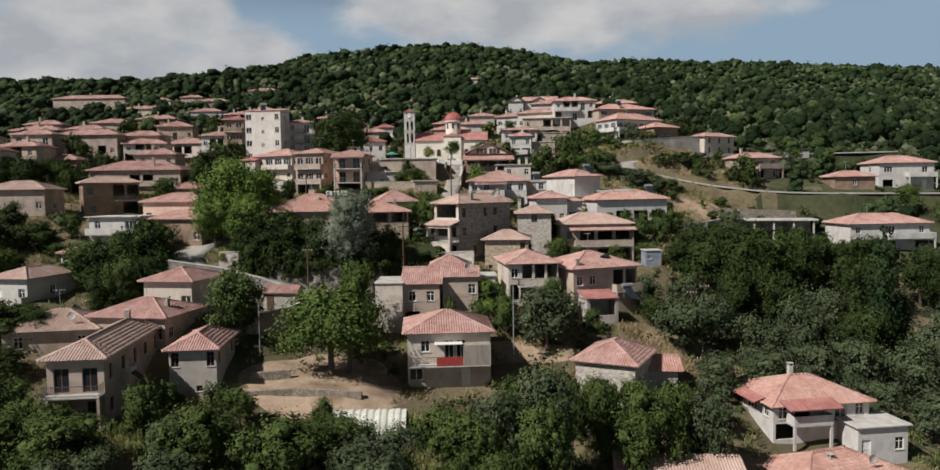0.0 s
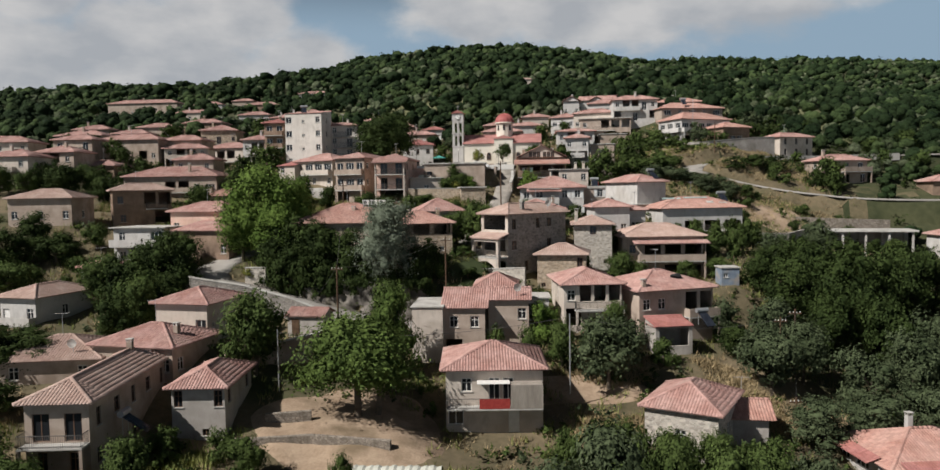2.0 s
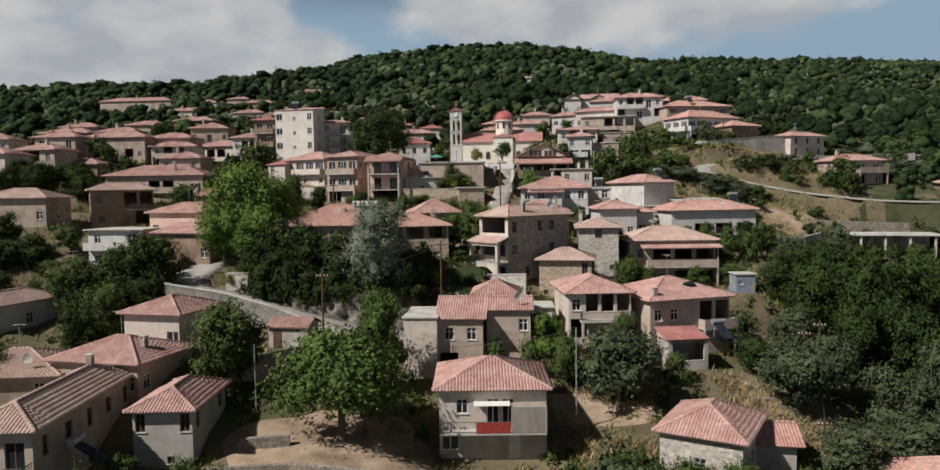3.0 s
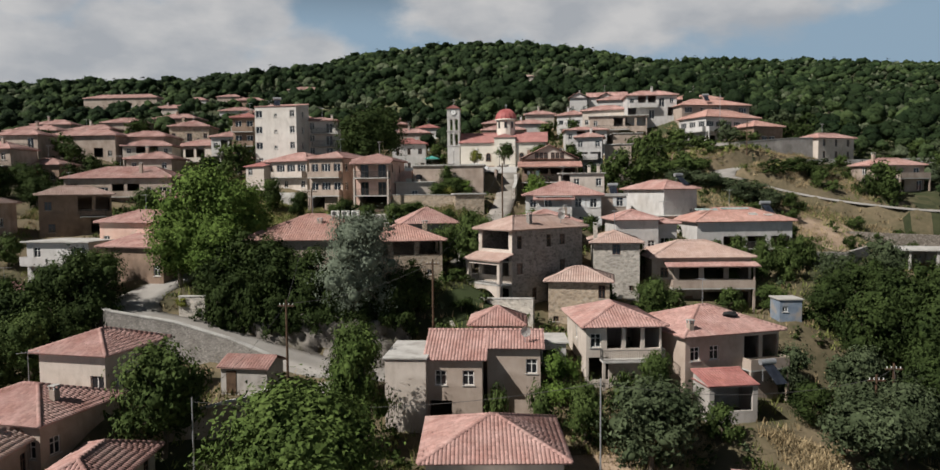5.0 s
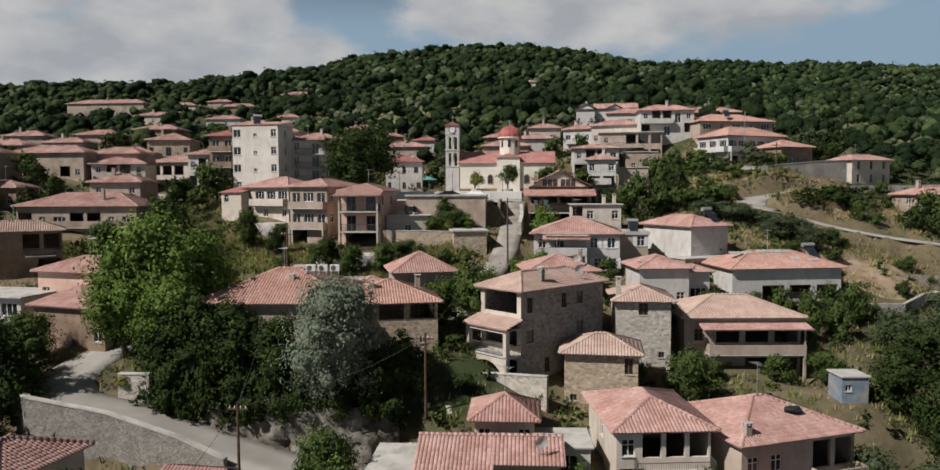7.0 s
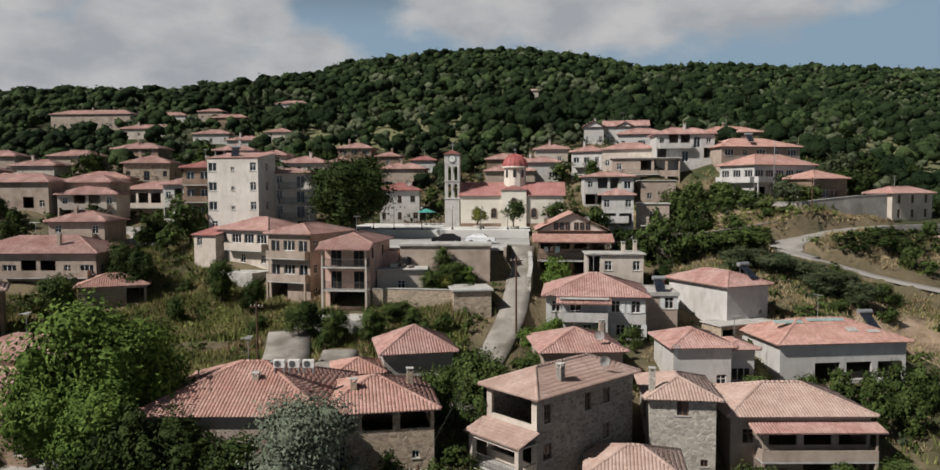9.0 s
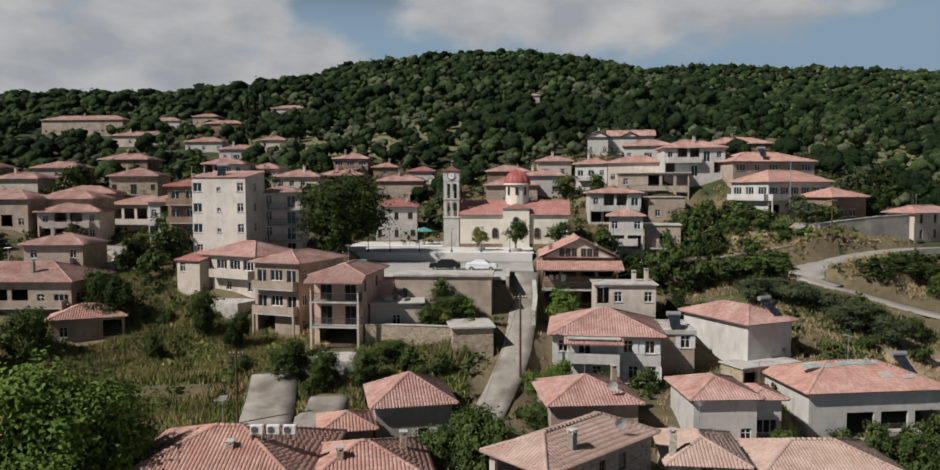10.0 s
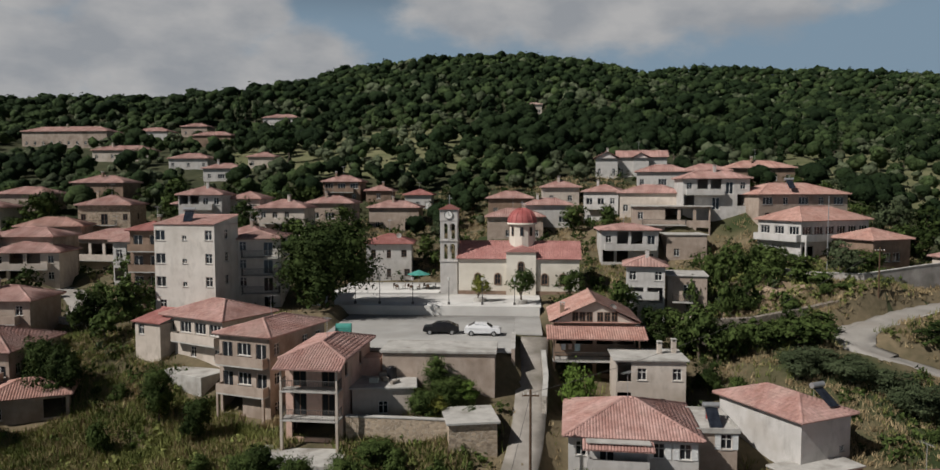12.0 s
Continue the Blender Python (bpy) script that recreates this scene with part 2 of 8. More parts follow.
LEAF = {
    "plane": leaf_material("plane_leaves", (0.042, 0.074, 0.013), (0.138, 0.200, 0.045)),
    "broad": leaf_material("broad_leaves", (0.022, 0.036, 0.010), (0.092, 0.126, 0.036)),
    "dark": leaf_material("dark_leaves", (0.012, 0.021, 0.006), (0.052, 0.074, 0.021)),
    "olive": leaf_material("olive_leaves", (0.030, 0.042, 0.019), (0.098, 0.120, 0.062)),
    "cypress": leaf_material("cypress_leaves", (0.012, 0.024, 0.010), (0.030, 0.050, 0.018)),
}
LEAF["mulberry"] = leaf_material("fresh_green_leaves", (0.028, 0.048, 0.011), (0.115, 0.160, 0.042))
LEAF["silver"] = leaf_material("silver_grey_leaves", (0.078, 0.096, 0.064), (0.195, 0.222, 0.160), island=0.16)
LEAF["yellow"] = leaf_material("yellow_green_leaves", (0.10, 0.11, 0.02), (0.20, 0.20, 0.05))
GRASS = leaf_material("tall_green_weeds", (0.060, 0.085, 0.022), (0.270, 0.275, 0.095), scale=0.25, island=0.35)
STRAW = leaf_material("dry_yellow_grass", (0.20, 0.150, 0.080), (0.40, 0.31, 0.18), scale=0.25, island=0.3)
SHEET = material("pale_teal_sheeting", (0.42, 0.52, 0.50), (0.56, 0.66, 0.63), scale=2, rough=0.6, bump=0.1)
RED = material("red_painted_panel", (0.25, 0.03, 0.025), (0.36, 0.06, 0.05), scale=3, rough=0.6, bump=0.05)
NET = material("white_plastic_net", (0.40, 0.40, 0.34), (0.54, 0.54, 0.47), scale=1.5, rough=0.6, bump=0.3)
PLANKS = material("grey_weathered_planks", (0.22, 0.19, 0.16), (0.36, 0.32, 0.27), scale=2.0, bump=0.4, grain=12, stretch_z=0.15)
DARKPAINT = material("black_car_paint", (0.012, 0.012, 0.014), (0.02, 0.02, 0.022), scale=2, rough=0.25, bump=0.0)
WHITEPAINT = material("white_car_paint", (0.66, 0.66, 0.66), (0.74, 0.74, 0.74), scale=2, rough=0.3, bump=0.0)
RUBBER = material("tyre_rubber", (0.015, 0.015, 0.015), (0.03, 0.03, 0.03), scale=4, rough=0.9, bump=0.1)
TEAL = material("teal_canvas", (0.05, 0.23, 0.19), (0.09, 0.32, 0.27), scale=2, rough=0.8, bump=0.1)
PANEL = material("solar_collector", (0.012, 0.014, 0.02), (0.03, 0.035, 0.045), scale=2, rough=0.15, bump=0.0)
WOODS = {
    "oak": leaf_material("dark_oak_leaves", (0.008, 0.017, 0.007), (0.030, 0.047, 0.018), scale=0.05, island=0.25),
    "mixed": leaf_material("green_woodland_leaves", (0.016, 0.031, 0.012), (0.070, 0.098, 0.037), scale=0.05, island=0.32),
    "grove": leaf_material("grey_green_grove_leaves", (0.040, 0.054, 0.028), (0.135, 0.155, 0.090), scale=0.05, island=0.30),
}
for m in WOODS.values():      # foliage clumps as relief on the crowns
    lumps, relief = m.node_tree.nodes.new("ShaderNodeTexNoise"), m.node_tree.nodes.new("ShaderNodeBump")
    lumps.inputs["Scale"].default_value, lumps.inputs["Detail"].default_value, lumps.inputs["Roughness"].default_value = 1.7, 4, 0.65
    m.node_tree.links.new(m.node_tree.nodes["Texture Coordinate"].outputs["Object"], lumps.inputs["Vector"])
    relief.inputs["Strength"].default_value, relief.inputs["Distance"].default_value = 0.9, 0.9
    m.node_tree.links.new(lumps.outputs["Fac"], relief.inputs["Height"])
    m.node_tree.links.new(relief.outputs["Normal"], m.node_tree.nodes["Principled BSDF"].inputs["Normal"])
glass = bpy.data.materials.new("window_glass")
glass.use_nodes = True
gb = glass.node_tree.nodes["Principled BSDF"]
gb.inputs["Base Color"].default_value, gb.inputs["Roughness"].default_value = (0.02, 0.022, 0.025, 1), 0.08


# ---- mesh helpers ----
def thing(name, label, category, m=None, group="", kind=""):
    ob = new(name)
    if m is not None:
        ob.matrix_world = m
    return tagged(ob, label, category, group, kind)


def part(name, data, mat, parent, label="", kind=""):
    """Links a bmesh or a mesh as one object under parent, in its coordinates."""
    if isinstance(data, bmesh.types.BMesh):
        mesh = bpy.data.meshes.new(name)
        data.to_mesh(mesh)
        data.free()
    else:
        mesh = data
    if not mesh.materials:
        mesh.materials.append(mat)
    ob = new(name, mesh)
    ob.parent = parent
    return tagged(ob, label, kind=kind)


def arrays(name, verts, faces):
    """A mesh from an (n, 3) array and an (m, 4) or (m, 3) array."""
    mesh = bpy.data.meshes.new(name)
    verts, faces = np.asarray(verts, dtype=np.float32), np.asarray(faces, dtype=np.int32)
    k = faces.shape[1]
    mesh.vertices.add(len(verts))
    mesh.vertices.foreach_set("co", verts.ravel())
    mesh.loops.add(faces.size)
    mesh.loops.foreach_set("vertex_index", faces.ravel())
    mesh.polygons.add(len(faces))
    mesh.polygons.foreach_set("loop_start", np.arange(0, faces.size, k, dtype=np.int32))
    mesh.update(calc_edges=True)
    return mesh


def box(bm, x0, y0, z0, x1, y1, z1, bevel=0.0):
    c = bmesh.ops.create_cube(bm, size=1.0, matrix=Matrix.Translation(((x0 + x1) / 2, (y0 + y1) / 2, (z0 + z1) / 2)) @ Matrix.Diagonal((x1 - x0, y1 - y0, z1 - z0, 1)))
    if bevel:
        edges = {e for v in c["verts"] for e in v.link_edges}
        bmesh.ops.bevel(bm, geom=list(edges), offset=bevel, segments=1, affect="EDGES")


def tube(bm, a, b, r0, r1=None, n=6):
    a, b = Vector(a), Vector(b)
    r1 = r0 if r1 is None else r1
    q = (b - a).to_track_quat("Z", "Y").to_matrix().to_4x4()
    bmesh.ops.create_cone(bm, cap_ends=True, segments=n, radius1=r0, radius2=r1, depth=(b - a).length, matrix=Matrix.Translation((a + b) / 2) @ q)


def boxed(x0, y0, z0, x1, y1, z1, bevel=0.0):
    bm = bmesh.new()
    box(bm, x0, y0, z0, x1, y1, z1, bevel)
    return bm


# ---- houses: how they are made ----
SPOTS = []          # ground levels: x, y, z
FOOTPRINTS = []     # x, y, radius of what stands on the ground
SIZES = {"w": (0.95, 1.25, 0.95), "s": (1.0, 1.35, 0.85), "W": (1.9, 1.3, 0.9), "d": (1.0, 2.1, 0.02), "p": (1.3, 2.15, 0.05), "v": (0.6, 0.6, 1.2), "o": (2.4, 2.2, 0.02), "n": (0.75, 1.45, 0.8), "O": (9.0, 2.05, 0.75), "A": (9.0, 2.5, 0.05)}
SHARED = {}
ROOFS = []          # frame, width, depth, eave, ridge and a chance number of each tiled house


def face_matrix(face, w, d):
    return {"f": Matrix.Translation((0, 0, 0)), "r": Matrix.Translation((w, 0, 0)) @ pose(0, 0, 0, 0, 0, 90),
            "b": Matrix.Translation((w, d, 0)) @ pose(0, 0, 0, 0, 0, 180), "l": Matrix.Translation((0, d, 0)) @ pose(0, 0, 0, 0, 0, 270)}[face]


def opening_list(spec, length, height):
    """spec: storeys from the ground up, parted by '/', one letter for each opening, spread evenly; '.' leaves a space."""
    out, rows = [], spec.split("/")
    step = height / len(rows)
    for i, row in enumerate(rows):
        for j, c in enumerate(row):
            if c in SIZES:
                ww, hh, sill = SIZES[c]
                ww, hh, sill = min(ww, length / len(row) * 0.8), min(hh, step * 0.78), min(sill, step * 0.32)
                u = (j + 0.5) * length / len(row)
                out.append((c, u, i * step + sill, ww, hh))
    return out


def wall_shell(w, d, low, high, cuts, faces="frbl"):
    """Outer walls with their openings cut through, and the reveals of the openings."""
    bm = bmesh.new()
    for face, length in ((k, w if k in "fb" else d) for k in faces):
        m, holes = face_matrix(face, w, d), cuts.get(face, [])
        us = sorted({0.0, length, *(u + s * ww / 2 for _, u, _, ww, _ in holes for s in (-1, 1))})
        zs = sorted({low, high, *(z for _, _, z0, _, hh in holes for z in (z0, z0 + hh))})
        for u0, u1 in zip(us, us[1:]):
            for z0, z1 in zip(zs, zs[1:]):
                cu, cz = (u0 + u1) / 2, (z0 + z1) / 2
                if not any(abs(cu - u) < ww / 2 and z < cz < z + hh for _, u, z, ww, hh in holes):
                    bm.faces.new([bm.verts.new(m @ Vector(p)) for p in ((u0, 0, z0), (u1, 0, z0), (u1, 0, z1), (u0, 0, z1))])
        for _, u, z, ww, hh in holes:
            a, b, c = u - ww / 2, u + ww / 2, 0.24
            for quad in (((a, 0, z), (a, c, z), (a, c, z + hh), (a, 0, z + hh)), ((b, 0, z), (b, 0, z + hh), (b, c, z + hh), (b, c, z)),
                         ((a, 0, z), (b, 0, z), (b, c, z), (a, c, z)), ((a, 0, z + hh), (a, c, z + hh), (b, c, z + hh), (b, 0, z + hh))):
                bm.faces.new([bm.verts.new(m @ Vector(p)) for p in quad])
    bmesh.ops.remove_doubles(bm, verts=bm.verts, dist=0.0005)
    return bm


def lattice(xs, zs, y0, y1, closed=False):
    """A frame of bars as one piece: every second cell between the lines xs and zs is open, or sunk if closed."""
    bm = bmesh.new()
    nx, nz = len(xs) - 1, len(zs) - 1
    hole = lambda i, j: 0 <= i < nx and 0 <= j < nz and i % 2 == 1 and j % 2 == 1
    solid = lambda i, j: 0 <= i < nx and 0 <= j < nz and not hole(i, j)
    deep = y0 + (y1 - y0) * 0.45
    quad = lambda *p: bm.faces.new([bm.verts.new(q) for q in p])
    for i in range(nx):
        for j in range(nz):
            a, b, c, d = xs[i], xs[i + 1], zs[j], zs[j + 1]
            if hole(i, j):
                if closed:
                    quad((a, deep, c), (b, deep, c), (b, deep, d), (a, deep, d))
                continue
            quad((a, y0, c), (b, y0, c), (b, y0, d), (a, y0, d))
            quad((a, y1, c), (a, y1, d), (b, y1, d), (b, y1, c))
            for di, dj, p, q in ((-1, 0, (a, c), (a, d)), (1, 0, (b, c), (b, d)), (0, -1, (a, c), (b, c)), (0, 1, (a, d), (b, d))):
                if not solid(i + di, j + dj):
                    back = deep if closed and hole(i + di, j + dj) else y1
                    quad((p[0], y0, p[1]), (q[0], y0, q[1]), (q[0], back, q[1]), (p[0], back, p[1]))
    bmesh.ops.remove_doubles(bm, verts=bm.verts, dist=0.0002)
    return bm


def opening_meshes(c, ww, hh, white):
    key = (c, round(ww, 2), round(hh, 2), white)
    if key not in SHARED:
        joinery = FRAMEWHITE if white else FRAMEBROWN
        t, y0, y1 = 0.07, 0.10, 0.16
        n = 1 if c == "d" else 2 if ww < 1.6 else 3
        xs = [-ww / 2, *(x for k in range(n) for x in (-ww / 2 + k * ww / n + (t if k == 0 else 0.035), -ww / 2 + (k + 1) * ww / n - (t if k == n - 1 else 0.035))), ww / 2]
        zs = [0, t, hh - t, hh] if c not in "wsn" else [0, t, hh * 0.64, hh * 0.64 + 0.05, hh - t, hh]
        if c == "d":
            xs, zs = [-ww / 2, -ww / 2 + 0.14, ww / 2 - 0.14, ww / 2], [0, 0.2, hh * 0.5, hh * 0.5 + 0.14, hh - 0.16, hh]
        fm = bpy.data.meshes.new("joinery")
        lattice(xs, zs, y0, y1, closed=c == "d").to_mesh(fm)
        fm.materials.append(joinery)
        pane = bpy.data.meshes.new("pane")
        boxed(-ww / 2 + t, y1 - 0.035, t, ww / 2 - t, y1 - 0.02, hh - t).to_mesh(pane)
        pane.materials.append(glass)
        sm = bpy.data.meshes.new("shutter")
        lattice([0, 0.06, ww * 0.5 - 0.06, ww * 0.5], [0, 0.08, *(0.08 + (k + h) * (hh - 0.16) / 7 for k in range(7) for h in (0.55, 1.0))][:-1] + [hh - 0.08, hh], -0.055, -0.012, closed=True).to_mesh(sm)
        sm.materials.append(SHUTTER if white else FRAMEBROWN)
        sill = bpy.data.meshes.new("sill")
        boxed(-ww / 2 - 0.08, -0.07, -0.07, ww / 2 + 0.08, 0.08, -0.003).to_mesh(sill)
        sill.materials.append(CONCRETE)
        SHARED[key] = fm, pane, sm, sill
    return SHARED[key]


def fill_openings(home, w, d, cuts, white):
    for face, holes in cuts.items():
        m = face_matrix(face, w, d)
        for c, u, z, ww, hh in holes:
            if c in "oOA":
                continue
            fm, pane, sm, sill = opening_meshes(c, ww, hh, white)
            ob = part("door" if c == "d" else "window", fm, None, home)
            ob.matrix_local = m @ Matrix.Translation((u, 0, z))
            if c != "d":
                part("pane", pane, None, ob)
            if c not in "dp":
                part("sill", sill, None, ob)
            if c == "s":
                for x in (-ww / 2 - ww * 0.5 - 0.01, ww / 2 + 0.01):
                    part("shutter", sm, None, ob).matrix_local = Matrix.Translation((x, 0, 0))


def strip_tiles(a, b, side, lift, width, height, course, rng):
    """Half-round tiles laid end to end from a up to b (arrays of points): vertices and quads."""
    verts, faces = [], []
    length = np.linalg.norm(b - a, axis=1)
    n = np.maximum(1, np.round(length / course).astype(int))
    idx = np.repeat(np.arange(len(a)), n)
    k = np.concatenate([np.arange(i) for i in n])
    f0, f1 = (k / n[idx])[:, None], ((k + 1) / n[idx])[:, None]
    jitter = rng.uniform(-0.012, 0.012, (len(idx), 1))
    low = a[idx] * (1 - f0) + b[idx] * f0 + lift * (0.03 + jitter)
    top = a[idx] * (1 - f1) + b[idx] * f1 + lift * 0.004
    sides = ((-0.5, 0.0), (-0.28, 1.0), (0.28, 1.0), (0.5, 0.0))
    sd = side[idx] if side.ndim == 2 else side
    grid = np.stack([p + sd * (s * width) + lift * (h * height) for p in (low, top) for s, h in sides], axis=1)
    base = np.arange(len(idx))[:, None] * 8
    quads = np.concatenate([base + np.array(q) for q in ((0, 1, 5, 4), (1, 2, 6, 5), (2, 3, 7, 6), (0, 3, 2, 1))])
    return grid.reshape(-1, 3), quads


def slopes_of(kind, w, d, o):
    """(corner, along, inward, eave length, deepest run, is hipped at start, at end) of each slope."""
    W, D = w + 2 * o, d + 2 * o
    h = min(W, D) / 2
    f, r = ((-o, -o), (1, 0), (0, 1), W), ((w + o, -o), (0, 1), (-1, 0), D)
    b, l = ((w + o, d + o), (-1, 0), (0, -1), W), ((-o, d + o), (0, -1), (1, 0), D)
    if kind == "hip":
        return [(*s, h, True) for s in (f, r, b, l)]
    if kind == "gx":
        return [(*f, D / 2, False), (*b, D / 2, False)]
    if kind == "gy":
        return [(*r, W / 2, False), (*l, W / 2, False)]
    return [(*f, D, False)]


def tiled_roof(home, kind, w, d, z, o, pitch, tiles, near, wall, seed):
    """A roof with rafters' eaves closed below, tiles in courses, and ridge tiles."""
    rng = np.random.default_rng(seed)
    up = np.array((0, 0, 1.0))
    deck = bmesh.new()
    pitch_w, course = (0.27, 0.42) if near else (0.42, 9.0)
    allv, allf, count, caps = [], [], 0, []
    t = 0.10
    for corner, along, inward, E, D, hipped in slopes_of(kind, w, d, o):
        c, e, n = np.array((*corner, z)), np.array((*along, 0.0)), np.array((*inward, 0.0))
        rise = n + up * pitch
        pts = [c, c + e * E, c + e * (E - D) + rise * D, c + e * D + rise * D] if hipped else [c, c + e * E, c + e * E + rise * D, c + rise * D]
        if hipped and abs(E - 2 * D) < 1e-6:
            pts = pts[:3]
        deck.faces.new([deck.verts.new(p) for p in pts])
        deck.faces.new([deck.verts.new(p) for p in (c, c + e * E, c + e * E - up * t, c - up * t)])
        s = np.arange(pitch_w / 2, E, pitch_w)
        run = np.minimum(np.minimum(s, E - s), D) if hipped else np.full_like(s, D)
        s, run = s[run > 0.12], run[run > 0.12]
        a = c + s[:, None] * e - rise * 0.06
        b = a + rise * run[:, None]
        lift = (up - n * pitch) / math.hypot(1, pitch)
        v, q = strip_tiles(a, b, e, lift, pitch_w * 0.86, 0.055, course, rng)
        allv.append(v), allf.append(q + count)
        count += len(v)
        if hipped:
            caps.append((c, c + e * D + rise * D))
        top0, top1 = (c + e * D + rise * D, c + e * (E - D) + rise * D) if hipped else (c + rise * D, c + e * E + rise * D)
        if np.linalg.norm(top1 - top0) > 0.3:
            caps.append((top0, top1))
    W0, W1, D0, D1 = -o, w + o, -o, d + o
    deck.faces.new([deck.verts.new(p) for p in ((W0, D0, z - t), (W1, D0, z - t), (W1, D1, z - t), (W0, D1, z - t))])
    if kind in ("gx", "gy"):
        ends = [((x, 0, z - t), (x, d, z - t), (x, d / 2, z + pitch * (d / 2 + o) - 0.02)) for x in (0, w)] if kind == "gx" else \
               [((0, y, z - t), (w, y, z - t), (w / 2, y, z + pitch * (w / 2 + o) - 0.02)) for y in (0, d)]
        for tri in ends:
            gable = bmesh.new()
            gable.faces.new([gable.verts.new(p) for p in tri])
            part("gable", gable, wall, home)
    if kind == "shed":
        back = bmesh.new()
        hh = z + pitch * (d + o)
        back.faces.new([back.verts.new(p) for p in ((0, d, z - t), (w, d, z - t), (w, d, hh), (0, d, hh))])
        for x in (0, w):
            back.faces.new([back.verts.new(p) for p in ((x, 0, z - t), (x, d, z - t), (x, d, hh - 0.02), (x, 0, z + pitch * o - 0.02))])
        part("gable", back, wall, home)
    roof = part("roof", deck, tiles, home)
    part("roof_tiles", arrays("roof_tiles", np.concatenate(allv), np.concatenate(allf)), tiles, roof, kind="stuff")
    cv, cf, count = [], [], 0
    for p, q in caps:
        run = (q - p) / np.linalg.norm(q - p)
        side = np.cross(run, up)
        side /= np.linalg.norm(side)
        v, f = strip_tiles(p[None] + up * 0.03, q[None] + up * 0.03, side, up, 0.30, 0.12, 0.42 if near else 3.0, rng)
        cv.append(v), cf.append(f + count)
        count += len(v)
    if cv:
        part("ridge_tiles", arrays("ridge_tiles", np.concatenate(cv), np.concatenate(cf)), tiles, roof, kind="stuff")


def lean_roof(home, m, x0, x1, y0, y1, z0, z1, tiles, near=True):
    """A tiled lean-to in the frame m: from the eave at y0, z0 up to y1, z1."""
    rng = np.random.default_rng(7)
    bm = bmesh.new()
    for dz in (0.0, -0.10):
        bm.faces.new([bm.verts.new(p) for p in ((x0, y0, z0 + dz), (x1, y0, z0 + dz), (x1, y1, z1 + dz), (x0, y1, z1 + dz))])
    bm.faces.new([bm.verts.new(p) for p in ((x0, y0, z0), (x1, y0, z0), (x1, y0, z0 - 0.1), (x0, y0, z0 - 0.1))])
    ob = part("porch_roof", bm, TILES[tiles], home)
    ob.matrix_local = m
    s = np.arange(x0 + 0.13, x1, 0.27)
    a = np.c_[s, np.full_like(s, y0 - 0.05), np.full_like(s, z0)]
    b = np.c_[s, np.full_like(s, y1), np.full_like(s, z1)]
    n = np.array((0, -(z1 - z0), y1 - y0))
    v, q = strip_tiles(a, b, np.array((1.0, 0, 0)), n / np.linalg.norm(n), 0.23, 0.055, 0.42, rng)
    part("roof_tiles", arrays("roof_tiles", v, q), TILES[tiles], ob, kind="stuff")


def flat_roof(home, w, d, z, o, parapet=0.0):
    bm = bmesh.new()
    box(bm, -o, -o, z - 0.16, w + o, d + o, z, 0.02)
    if parapet:
        for b in ((-o, -o, w + o, -o + 0.18), (-o, d + o - 0.18, w + o, d + o), (-o, -o + 0.18, -o + 0.18, d + o - 0.18), (w + o - 0.18, -o + 0.18, w + o, d + o - 0.18)):
            box(bm, b[0], b[1], z + 0.002, b[2], b[3], z + parapet)
    part("flat_roof", bm, CONCRETE, home)


def chimney(home, x, y, z0, z1, size=0.55, mat=None):
    bm = bmesh.new()
    box(bm, x - size / 2, y - size / 2, z0, x + size / 2, y + size / 2, z1, 0.02)
    ch = part("chimney", bm, mat or WALL["tan"], home)
    bm = bmesh.new()
    for sx in (-1, 1):
        for sy in (-1, 1):
            box(bm, x + sx * size * 0.4 - 0.05, y + sy * size * 0.4 - 0.05, z1 + 0.002, x + sx * size * 0.4 + 0.05, y + sy * size * 0.4 + 0.05, z1 + 0.25)
    box(bm, x - size * 0.62, y - size * 0.62, z1 + 0.25, x + size * 0.62, y + size * 0.62, z1 + 0.33, 0.02)
    part("chimney_cap", bm, CONCRETE, ch)


